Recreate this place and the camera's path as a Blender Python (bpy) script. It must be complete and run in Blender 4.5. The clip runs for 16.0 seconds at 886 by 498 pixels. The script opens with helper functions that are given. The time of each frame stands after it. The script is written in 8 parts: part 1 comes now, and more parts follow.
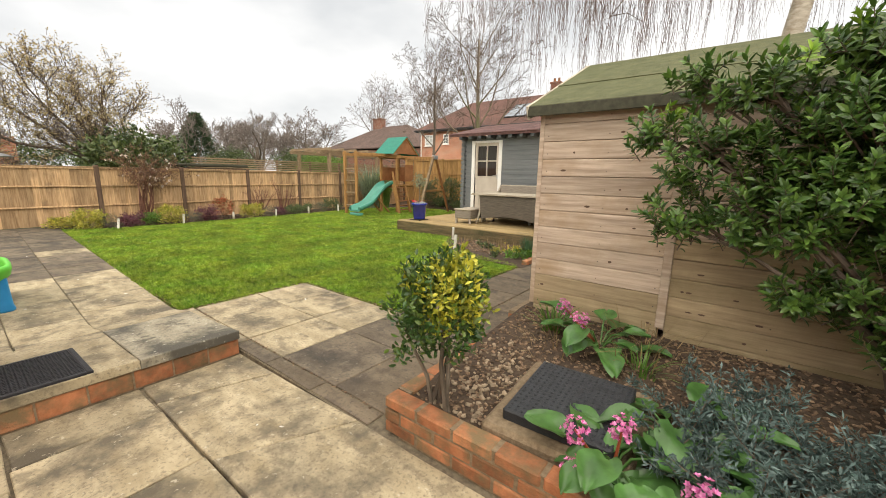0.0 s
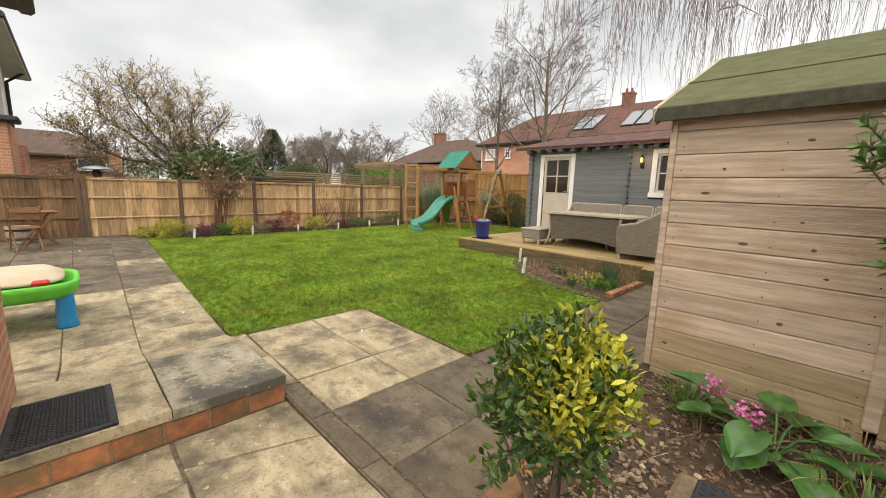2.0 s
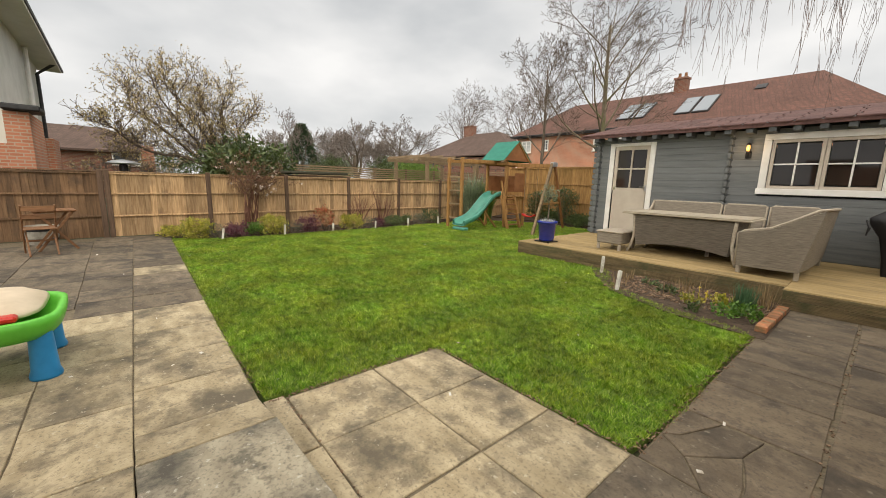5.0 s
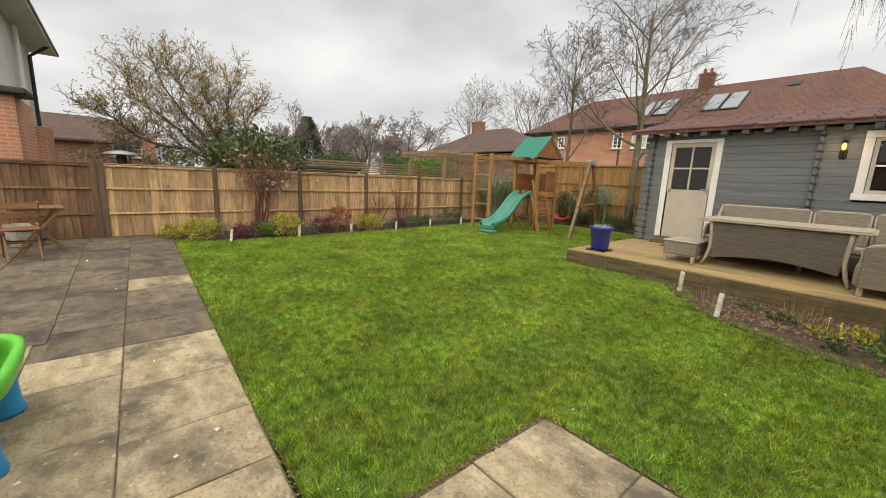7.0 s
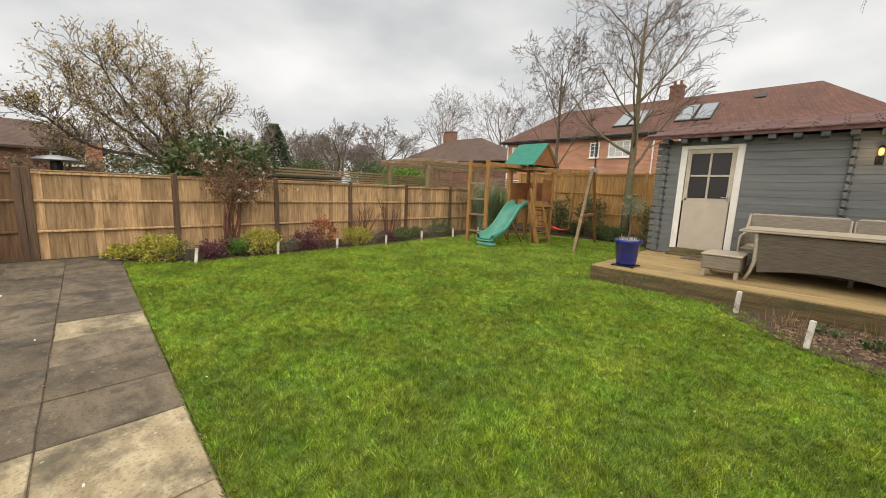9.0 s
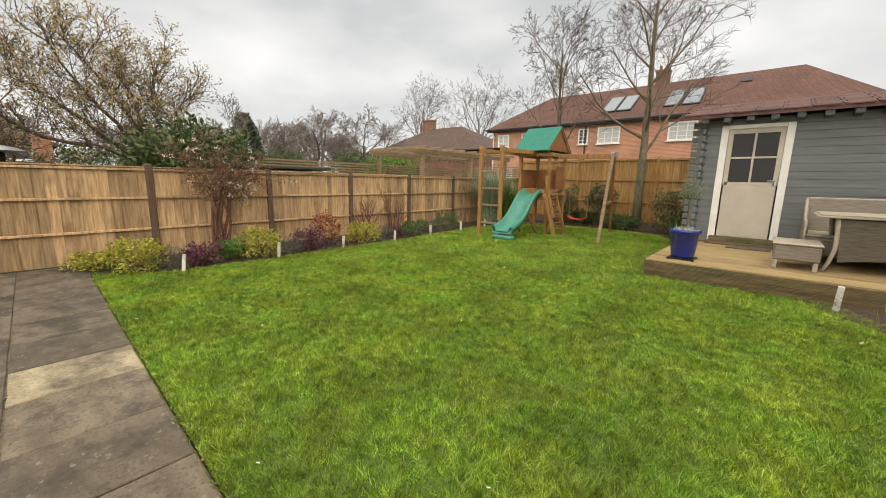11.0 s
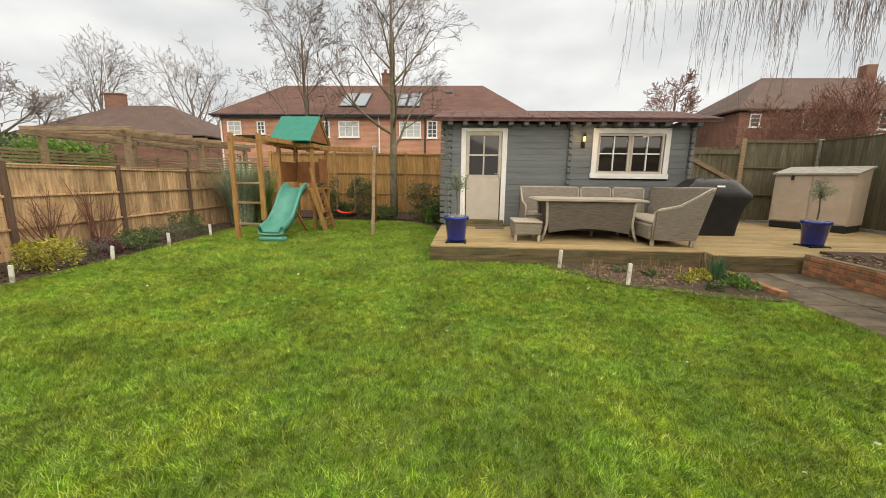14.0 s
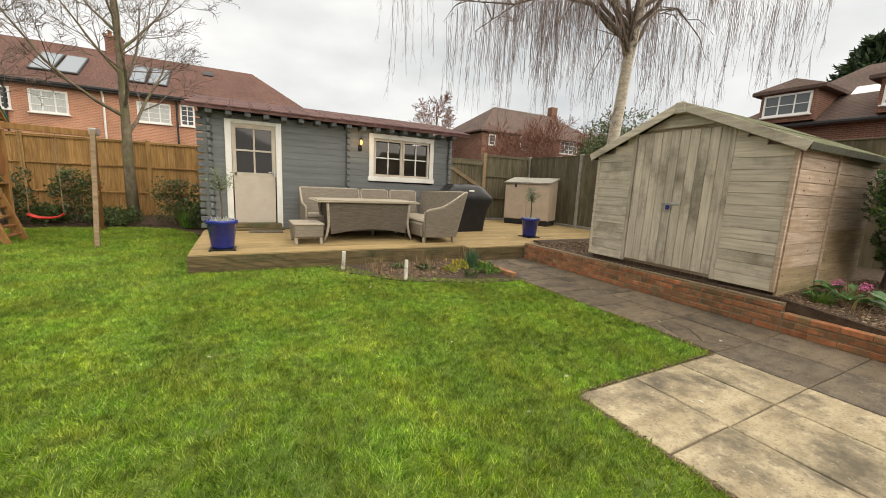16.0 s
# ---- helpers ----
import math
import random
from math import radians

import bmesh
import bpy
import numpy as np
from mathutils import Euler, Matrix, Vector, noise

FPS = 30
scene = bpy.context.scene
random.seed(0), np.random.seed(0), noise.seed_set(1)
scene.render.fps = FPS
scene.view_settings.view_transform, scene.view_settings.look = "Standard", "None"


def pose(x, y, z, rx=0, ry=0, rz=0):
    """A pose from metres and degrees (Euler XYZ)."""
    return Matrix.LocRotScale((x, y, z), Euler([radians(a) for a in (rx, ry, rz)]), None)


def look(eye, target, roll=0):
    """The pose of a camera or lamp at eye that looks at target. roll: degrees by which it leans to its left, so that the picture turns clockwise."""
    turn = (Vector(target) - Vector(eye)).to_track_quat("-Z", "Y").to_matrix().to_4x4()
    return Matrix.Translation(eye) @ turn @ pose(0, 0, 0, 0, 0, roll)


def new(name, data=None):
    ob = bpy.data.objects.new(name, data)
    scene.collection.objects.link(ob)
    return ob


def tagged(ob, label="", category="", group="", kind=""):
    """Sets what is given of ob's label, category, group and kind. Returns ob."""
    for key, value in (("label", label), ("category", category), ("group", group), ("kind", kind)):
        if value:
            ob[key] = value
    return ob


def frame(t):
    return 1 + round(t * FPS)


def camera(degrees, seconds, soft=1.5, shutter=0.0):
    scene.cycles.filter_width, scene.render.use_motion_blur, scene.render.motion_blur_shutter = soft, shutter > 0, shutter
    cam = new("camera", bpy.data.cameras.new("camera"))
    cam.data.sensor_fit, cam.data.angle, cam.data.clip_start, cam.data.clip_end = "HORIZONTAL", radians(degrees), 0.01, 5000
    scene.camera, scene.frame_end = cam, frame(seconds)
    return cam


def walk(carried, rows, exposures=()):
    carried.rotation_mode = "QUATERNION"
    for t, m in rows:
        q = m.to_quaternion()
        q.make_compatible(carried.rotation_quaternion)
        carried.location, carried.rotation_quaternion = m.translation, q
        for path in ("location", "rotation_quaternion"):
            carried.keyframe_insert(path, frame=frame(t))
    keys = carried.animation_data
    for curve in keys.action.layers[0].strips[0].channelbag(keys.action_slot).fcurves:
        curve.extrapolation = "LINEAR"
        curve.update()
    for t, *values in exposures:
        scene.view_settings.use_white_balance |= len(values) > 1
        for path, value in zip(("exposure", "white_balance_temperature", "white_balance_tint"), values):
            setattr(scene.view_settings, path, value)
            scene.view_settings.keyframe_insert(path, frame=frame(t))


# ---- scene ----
cam = camera(98.8, 16.0, soft=0.9)
PATH = [
    (0, (0.093, -0.033, 1.393), (-1.099, 1.527, 1.014), 1.1),
    (0.5, (0.02, 0.022, 1.392), (-1.198, 1.564, 1.018), 1.3),
    (1, (-0.088, 0.072, 1.417), (-1.361, 1.575, 1.066), 1.3),
    (1.5, (-0.249, 0.166, 1.417), (-1.598, 1.605, 1.089), 1.4),
    (2, (-0.445, 0.31, 1.434), (-1.862, 1.686, 1.117), 1.7),
    (2.5, (-0.613, 0.397, 1.434), (-2.058, 1.741, 1.11), 2.0),
    (3, (-0.882, 0.462, 1.435), (-2.323, 1.807, 1.097), 1.7),
    (3.5, (-1.112, 0.51, 1.446), (-2.548, 1.858, 1.1), 1.3),
    (4, (-1.336, 0.577, 1.43), (-2.787, 1.909, 1.084), 1.2),
    (4.5, (-1.576, 0.632, 1.441), (-3.054, 1.935, 1.093), 1.4),
    (5, (-1.812, 0.658, 1.426), (-3.309, 1.939, 1.077), 1.6),
    (5.2, (-1.928, 0.672, 1.429), (-3.432, 1.944, 1.082), 1.6),
    (7.5, (-3.313, 0.763, 1.438), (-4.807, 2.041, 1.069), 2.5),
    (8, (-3.603, 0.786, 1.476), (-5.084, 2.083, 1.125), 2.2),
    (8.5, (-3.866, 0.867, 1.455), (-5.32, 2.202, 1.135), 2.1),
    (9, (-4.173, 0.878, 1.385), (-5.567, 2.278, 1.075), 2.2),
    (9.5, (-4.48, 0.872, 1.344), (-5.831, 2.313, 1.028), 2.3),
    (9.7, (-4.574, 0.88, 1.349), (-5.922, 2.322, 1.03), 2.2),
    (12, (-5.965, 0.871, 1.303), (-7.088, 2.477, 0.903), 0.2),
    (12.5, (-6.053, 0.93, 1.317), (-7.009, 2.637, 0.902), 0.1),
    (13, (-6.106, 1.006, 1.315), (-6.826, 2.826, 0.904), -0.1),
    (13.5, (-6.178, 0.994, 1.35), (-6.599, 2.907, 0.95), 0.0),
    (14, (-6.244, 0.984, 1.328), (-6.359, 2.946, 0.959), 0.8),
    (14.5, (-6.257, 0.983, 1.344), (-6.104, 2.945, 0.99), 1.4),
    (15, (-6.211, 1.014, 1.33), (-5.807, 2.943, 0.992), 2.0),
    (15.5, (-6.222, 0.994, 1.376), (-5.543, 2.844, 1.031), 2.2),
    (16, (-6.134, 1.033, 1.328), (-5.204, 2.773, 0.999), 2.7),
]
walk(cam, [(t, look(eye, target, roll)) for t, eye, target, roll in PATH],
     [(0, 0.93, 7250, 10), (1.5, 0.84, 7250, 10), (3.5, 0.62, 7250, 10), (8, 0.57, 7250, 10), (12.5, 0.68, 7300, 9), (16, 0.76, 7300, 9)])

# ---- light ----
world = bpy.data.worlds.new("overcast")
scene.world = world
world.use_nodes = True
wn, wl = world.node_tree.nodes, world.node_tree.links
wn.clear()
w_out = wn.new("ShaderNodeOutputWorld")
w_bg = wn.new("ShaderNodeBackground")
w_sky = wn.new("ShaderNodeTexSky")
w_sky.sky_type = "NISHITA"
w_sky.sun_disc = False
w_sky.sun_elevation, w_sky.sun_rotation = radians(56), radians(139)
w_dim = wn.new("ShaderNodeVectorMath")
w_dim.operation = "SCALE"
w_dim.inputs["Scale"].default_value = 0.09
w_co = wn.new("ShaderNodeTexCoord")
w_map = wn.new("ShaderNodeMapping")
w_map.inputs["Scale"].default_value = (1.0, 1.0, 2.4)
w_noise = wn.new("ShaderNodeTexNoise")
w_noise.inputs["Scale"].default_value = 2.1
w_noise.inputs["Detail"].default_value = 5
w_noise.inputs["Roughness"].default_value = 0.48
w_ramp = wn.new("ShaderNodeValToRGB")
w_ramp.color_ramp.elements[0].position, w_ramp.color_ramp.elements[0].color = 0.33, (0.56, 0.61, 0.68, 1)
w_ramp.color_ramp.elements[1].position, w_ramp.color_ramp.elements[1].color = 0.66, (0.93, 0.97, 1.04, 1)
w_mix = wn.new("ShaderNodeMix")
w_mix.data_type = "RGBA"
w_mix.inputs["Factor"].default_value = 0.94
wl.new(w_co.outputs["Generated"], w_map.inputs["Vector"])
wl.new(w_map.outputs["Vector"], w_noise.inputs["Vector"])
wl.new(w_noise.outputs["Fac"], w_ramp.inputs["Fac"])
wl.new(w_sky.outputs["Color"], w_dim.inputs[0])
wl.new(w_dim.outputs["Vector"], w_mix.inputs["A"])
wl.new(w_ramp.outputs["Color"], w_mix.inputs["B"])
wl.new(w_mix.outputs["Result"], w_bg.inputs["Color"])
wl.new(w_bg.outputs["Background"], w_out.inputs["Surface"])
w_bg.inputs["Strength"].default_value = 0.69

sun_data = bpy.data.lights.new("sun", "SUN")
sun_data.energy, sun_data.angle, sun_data.color = 2.6, radians(120), (1.0, 0.955, 0.88)
sun = new("sun", sun_data)
sun.matrix_basis = look((0, 0, 30), (-13, 15, 0))
sun.location = (10, -14, 30)

# ---- mesh building ----
class Geo:
    """Collects vertices and faces, and becomes one mesh."""

    def __init__(self):
        self.v, self.f, self.smooth = [], [], False

    def add(self, verts, faces):
        k = len(self.v)
        self.v.extend(verts)
        self.f.extend([tuple(i + k for i in f) for f in faces])
        return self

    def box(self, c, s, bev=0.0, m=None):
        hx, hy, hz = s[0] / 2, s[1] / 2, s[2] / 2
        b = min(bev, hx * 0.9, hy * 0.9, hz * 0.9)
        if b <= 0:
            vs = [(x * hx, y * hy, z * hz) for x in (-1, 1) for y in (-1, 1) for z in (-1, 1)]
            fs = [(0, 1, 3, 2), (4, 6, 7, 5), (0, 4, 5, 1), (2, 3, 7, 6), (0, 2, 6, 4), (1, 5, 7, 3)]
        else:
            vs, ids = [], {}
            for x in (-1, 1):
                for y in (-1, 1):
                    for z in (-1, 1):
                        ids[x, y, z, 0] = len(vs); vs.append((x * hx, y * (hy - b), z * (hz - b)))
                        ids[x, y, z, 1] = len(vs); vs.append((x * (hx - b), y * hy, z * (hz - b)))
                        ids[x, y, z, 2] = len(vs); vs.append((x * (hx - b), y * (hy - b), z * hz))
            fs = []
            for q in (-1, 1):
                fs.append([ids[q, a, c2, 0] for a, c2 in ((-1, -1), (1, -1), (1, 1), (-1, 1))][::q])
                fs.append([ids[a, q, c2, 1] for a, c2 in ((-1, -1), (-1, 1), (1, 1), (1, -1))][::q])
                fs.append([ids[a, c2, q, 2] for a, c2 in ((-1, -1), (1, -1), (1, 1), (-1, 1))][::q])
                for r in (-1, 1):
                    fs.append([ids[q, r, -1, 0], ids[q, r, 1, 0], ids[q, r, 1, 1], ids[q, r, -1, 1]][::q * r])
                    fs.append([ids[q, -1, r, 0], ids[q, -1, r, 2], ids[q, 1, r, 2], ids[q, 1, r, 0]][::q * r])
                    fs.append([ids[-1, q, r, 1], ids[1, q, r, 1], ids[1, q, r, 2], ids[-1, q, r, 2]][::q * r])
                    for z in (-1, 1):
                        fs.append([ids[q, r, z, 0], ids[q, r, z, 1], ids[q, r, z, 2]][::q * r * z])
        if m is not None:
            vs = [tuple(m @ Vector(p)) for p in vs]
        return self.add([(p[0] + c[0], p[1] + c[1], p[2] + c[2]) for p in vs], fs)

    def beam(self, a, b, w, h, bev=0.004):
        """A square bar from a to b."""
        a, b = Vector(a), Vector(b)
        d = b - a
        q = d.to_track_quat("X", "Z").to_matrix()
        return self.box((a + b) / 2, (d.length, w, h), bev, q)

    def path(self, pts, radii, n=6, cap=True):
        """A round tube along points."""
        pts = [Vector(p) for p in pts]
        k = len(self.v)
        side = None
        for i, p in enumerate(pts):
            d = (pts[min(i + 1, len(pts) - 1)] - pts[max(i - 1, 0)])
            if d.length < 1e-9:
                d = Vector((0, 0, 1))
            d.normalize()
            if side is None:
                side = d.orthogonal().normalized()
            side = (side - d * side.dot(d))
            side = side.normalized() if side.length > 1e-6 else d.orthogonal().normalized()
            other = d.cross(side)
            for j in range(n):
                a = 2 * math.pi * j / n
                q = p + (side * math.cos(a) + other * math.sin(a)) * radii[i]
                self.v.append((q.x, q.y, q.z))
        for i in range(len(pts) - 1):
            for j in range(n):
                self.f.append((k + i * n + j, k + i * n + (j + 1) % n, k + (i + 1) * n + (j + 1) % n, k + (i + 1) * n + j))
        if cap:
            e = k + (len(pts) - 1) * n
            self.f.append(tuple(k + j for j in range(n))[::-1])
            self.f.append(tuple(e + j for j in range(n)))
        return self

    def lathe(self, profile, c=(0, 0, 0), n=24, closed=False):
        """Turns (radius, z) pairs round the upright axis at c."""
        k = len(self.v)
        for r, z in profile:
            for j in range(n):
                a = 2 * math.pi * j / n
                self.v.append((c[0] + r * math.cos(a), c[1] + r * math.sin(a), c[2] + z))
        for i in range(len(profile) - 1):
            for j in range(n):
                self.f.append((k + i * n + j, k + i * n + (j + 1) % n, k + (i + 1) * n + (j + 1) % n, k + (i + 1) * n + j))
        if closed:
            e = k + (len(profile) - 1) * n
            self.f.append(tuple(k + j for j in range(n))[::-1])
            self.f.append(tuple(e + j for j in range(n)))
        return self

    def prism(self, outline, z0, z1):
        """An upright prism on a plan outline (anticlockwise); z0 and z1 are heights or functions of x, y."""
        n = len(outline)
        lo = z0 if callable(z0) else (lambda x, y: z0)
        hi = z1 if callable(z1) else (lambda x, y: z1)
        vs = [(x, y, lo(x, y)) for x, y in outline] + [(x, y, hi(x, y)) for x, y in outline]
        fs = [tuple(range(n))[::-1], tuple(range(n, 2 * n))] + [(i, (i + 1) % n, n + (i + 1) % n, n + i) for i in range(n)]
        return self.add(vs, fs)

    def extrude(self, outline, a, b, axis="y"):
        """A flat outline of (u, z) pairs carried from a to b along x or y."""
        n = len(outline)
        if axis == "y":
            vs = [(u, a, z) for u, z in outline] + [(u, b, z) for u, z in outline]
        else:
            vs = [(a, u, z) for u, z in outline] + [(b, u, z) for u, z in outline]
        fs = [tuple(range(n)), tuple(range(n, 2 * n))[::-1]] + [(i, n + i, n + (i + 1) % n, (i + 1) % n) for i in range(n)]
        return self.add(vs, fs)

    def ring(self, x0, x1, z0, z1, f, y0, y1):
        """A rectangular frame of bar width f in the x-z plane, from y0 to y1."""
        o = [(x0, z0), (x1, z0), (x1, z1), (x0, z1)]
        i = [(x0 + f, z0 + f), (x1 - f, z0 + f), (x1 - f, z1 - f), (x0 + f, z1 - f)]
        vs = [(x, y, z) for y in (y0, y1) for r in (o, i) for x, z in r]
        fs = []
        for k in range(4):
            n = (k + 1) % 4
            fs += [(k, n, 4 + n, 4 + k), (8 + k, 12 + k, 12 + n, 8 + n), (k, 8 + k, 8 + n, n), (4 + k, 4 + n, 12 + n, 12 + k)]
        return self.add(vs, fs)

    def leaf(self, p, d, up, length, width, fold=0.25, curl=0.2):
        """One leaf: a folded, pointed blade of six faces."""
        side = d.cross(up)
        if side.length < 1e-6:
            side = d.orthogonal()
        side.normalize()
        nrm = side.cross(d).normalized()
        k = len(self.v)
        for s, wd in ((0.0, 0.06), (0.4, 0.5), (0.75, 0.38), (1.0, 0.02)):
            mid = p + d * (length * s) - nrm * (curl * length * s * s)
            for e in (-1, 0, 1):
                q = mid + side * (e * wd * width) + nrm * (abs(e) * fold * wd * width)
                self.v.append((q.x, q.y, q.z))
        for i in range(3):
            for j in range(2):
                a = k + i * 3 + j
                self.f.append((a, a + 1, a + 4, a + 3))
        return self

    def leaflet(self, p, d, up, length, width):
        """A small leaf of two triangles folded on its midrib."""
        side = d.cross(up)
        if side.length < 1e-6:
            side = d.orthogonal()
        side.normalize()
        nrm = side.cross(d)
        a, b = p, p + d * length
        m1 = p + d * (length * 0.5) + side * (width * 0.5) + nrm * (width * 0.15)
        m2 = p + d * (length * 0.5) - side * (width * 0.5) + nrm * (width * 0.15)
        k = len(self.v)
        self.v.extend([(a.x, a.y, a.z), (m1.x, m1.y, m1.z), (b.x, b.y, b.z), (m2.x, m2.y, m2.z)])
        self.f.extend([(k, k + 1, k + 2), (k, k + 2, k + 3)])
        return self

    def mesh(self, name, material, smooth=False):
        me = bpy.data.meshes.new(name)
        me.from_pydata(self.v, [], self.f)
        if smooth:
            me.polygons.foreach_set("use_smooth", [True] * len(me.polygons))
        if material is not None:
            me.materials.append(material)
        me.update()
        return me


def part(name, geo, material, parent, label="", smooth=False, at=None):
    """One mesh object under a thing or under a part."""
    me = geo if isinstance(geo, bpy.types.Mesh) else geo.mesh(name, material, smooth)
    ob = new(name, me)
    ob.parent = parent
    if at is not None:
        ob.matrix_basis = at
    return tagged(ob, label)


def thing(name, m, label, category, group=""):
    """An Empty at the base of a thing made of parts."""
    ob = new(name)
    ob.empty_display_size = 0.1
    ob.matrix_basis = m
    return tagged(ob, label, category, group)


def setting(name, geo, material, label, category, smooth=False):
    me = geo.mesh(name, material, smooth)
    return tagged(new(name, me), label, category, "", "structure")


def rnd_dir(rng):
    while True:
        v = Vector((rng.uniform(-1, 1), rng.uniform(-1, 1), rng.uniform(-1, 1)))
        if 0.05 < v.length < 1:
            return v.normalized()


# ---- materials ----
def material(name, dark, light, scale=6.0, rough=0.8, bump=0.3, bump_scale=60.0, stretch=(1, 1, 1), vary=0.0, island=0.0, metal=0.0,
             stain=None, stain_scale=1.2, stain_at=(0.5, 0.65), spec=0.4, sheen=0.0, through_light=0.0):
    """A surface of two tones mixed by noise, with a second, larger stain, fine relief, and tone shifts from piece to piece."""
    mat = bpy.data.materials.new(name)
    mat.use_nodes = True
    n, l = mat.node_tree.nodes, mat.node_tree.links
    b = n["Principled BSDF"]
    co = n.new("ShaderNodeTexCoord")
    mp = n.new("ShaderNodeMapping")
    mp.inputs["Scale"].default_value = stretch
    info = n.new("ShaderNodeObjectInfo")
    off = n.new("ShaderNodeVectorMath")
    off.operation = "MULTIPLY_ADD"
    off.inputs[1].default_value, off.inputs[2].default_value = (37.0, 19.0, 11.0), (0, 0, 0)
    put = n.new("ShaderNodeVectorMath")
    l.new(info.outputs["Random"], off.inputs[0])
    l.new(co.outputs["Object"], put.inputs[0])
    l.new(off.outputs["Vector"], put.inputs[1])
    l.new(put.outputs["Vector"], mp.inputs["Vector"])
    t1 = n.new("ShaderNodeTexNoise")
    t1.inputs["Scale"].default_value, t1.inputs["Detail"].default_value, t1.inputs["Roughness"].default_value = scale, 6, 0.6
    l.new(mp.outputs["Vector"], t1.inputs["Vector"])
    ramp = n.new("ShaderNodeValToRGB")
    ramp.color_ramp.elements[0].position, ramp.color_ramp.elements[0].color = 0.32, (*dark, 1)
    ramp.color_ramp.elements[1].position, ramp.color_ramp.elements[1].color = 0.68, (*light, 1)
    l.new(t1.outputs["Fac"], ramp.inputs["Fac"])
    colour = ramp.outputs["Color"]
    if stain:
        t2 = n.new("ShaderNodeTexNoise")
        t2.inputs["Scale"].default_value, t2.inputs["Detail"].default_value, t2.inputs["Roughness"].default_value = stain_scale, 7, 0.65
        l.new(put.outputs["Vector"], t2.inputs["Vector"])
        r2 = n.new("ShaderNodeMapRange")
        r2.inputs["From Min"].default_value, r2.inputs["From Max"].default_value = stain_at
        l.new(t2.outputs["Fac"], r2.inputs["Value"])
        mx = n.new("ShaderNodeMix")
        mx.data_type = "RGBA"
        l.new(r2.outputs["Result"], mx.inputs["Factor"])
        l.new(colour, mx.inputs["A"])
        mx.inputs["B"].default_value = (*stain, 1)
        colour = mx.outputs["Result"]
    if vary or island:
        hs = n.new("ShaderNodeHueSaturation")
        rg = n.new("ShaderNodeMapRange")
        amount = vary or island
        rg.inputs["To Min"].default_value, rg.inputs["To Max"].default_value = 1 - amount, 1 + amount
        if vary:
            l.new(info.outputs["Random"], rg.inputs["Value"])
        else:
            geo = n.new("ShaderNodeNewGeometry")
            l.new(geo.outputs["Random Per Island"], rg.inputs["Value"])
        l.new(rg.outputs["Result"], hs.inputs["Value"])
        l.new(colour, hs.inputs["Color"])
        colour = hs.outputs["Color"]
    l.new(colour, b.inputs["Base Color"])
    b.inputs["Roughness"].default_value, b.inputs["Metallic"].default_value = rough, metal
    b.inputs["Specular IOR Level"].default_value = spec
    if through_light:
        b.inputs["Subsurface Weight"].default_value = 0.0
        tr = n.new("ShaderNodeBsdfTranslucent")
        l.new(colour, tr.inputs["Color"])
        ms = n.new("ShaderNodeMixShader")
        ms.inputs["Fac"].default_value = through_light
        l.new(b.outputs["BSDF"], ms.inputs[1])
        l.new(tr.outputs["BSDF"], ms.inputs[2])
        l.new(ms.outputs["Shader"], n["Material Output"].inputs["Surface"])
    if bump:
        t3 = n.new("ShaderNodeTexNoise")
        t3.inputs["Scale"].default_value, t3.inputs["Detail"].default_value = bump_scale, 5
        l.new(mp.outputs["Vector"], t3.inputs["Vector"])
        bp = n.new("ShaderNodeBump")
        bp.inputs["Strength"].default_value, bp.inputs["Distance"].default_value = bump, 0.01
        l.new(t3.outputs["Fac"], bp.inputs["Height"])
        l.new(bp.outputs["Normal"], b.inputs["Normal"])
    return mat


def flagstone(name, dark, light, stain, lichen, amount=0.5, vary=0.14):
    """Worn paving: two tones in drawn-out streaks, sharp-edged dark stains, fine grit and pale lichen spots."""
    mat = material(name, dark, light, 3.0, 0.85, 0.35, 150, stretch=(1.0, 2.6, 1.0), vary=vary, stain=stain, stain_scale=2.0, stain_at=(0.53 - 0.1 * amount, 0.66 - 0.05 * amount))
    n, l = mat.node_tree.nodes, mat.node_tree.links
    b = n["Principled BSDF"]
    below = b.inputs["Base Color"].links[0].from_socket
    co = n.new("ShaderNodeTexCoord")
    info = n.new("ShaderNodeObjectInfo")
    shift = n.new("ShaderNodeVectorMath")
    shift.operation = "MULTIPLY_ADD"
    shift.inputs[1].default_value = (23.0, 41.0, 17.0)
    l.new(info.outputs["Random"], shift.inputs[0])
    l.new(co.outputs["Object"], shift.inputs[2])
    for scale, detail, lo, hi, tone, most in ((55.0, 4, 0.52, 0.66, stain, 0.55), (7.0, 9, 0.54, 0.64, stain, 0.35 + 0.4 * amount), (24.0, 3, 0.64, 0.70, lichen, 0.6)):
        tx = n.new("ShaderNodeTexNoise")
        tx.inputs["Scale"].default_value, tx.inputs["Detail"].default_value, tx.inputs["Roughness"].default_value = scale, detail, 0.62
        l.new(shift.outputs["Vector"], tx.inputs["Vector"])
        rg = n.new("ShaderNodeMapRange")
        rg.inputs["From Min"].default_value, rg.inputs["From Max"].default_value, rg.inputs["To Max"].default_value = lo, hi, most
        l.new(tx.outputs["Fac"], rg.inputs["Value"])
        mx = n.new("ShaderNodeMix")
        mx.data_type = "RGBA"
        l.new(rg.outputs["Result"], mx.inputs["Factor"])
        l.new(below, mx.inputs["A"])
        mx.inputs["B"].default_value = (*tone, 1)
        below = mx.outputs["Result"]
    l.new(below, b.inputs["Base Color"])
    return mat


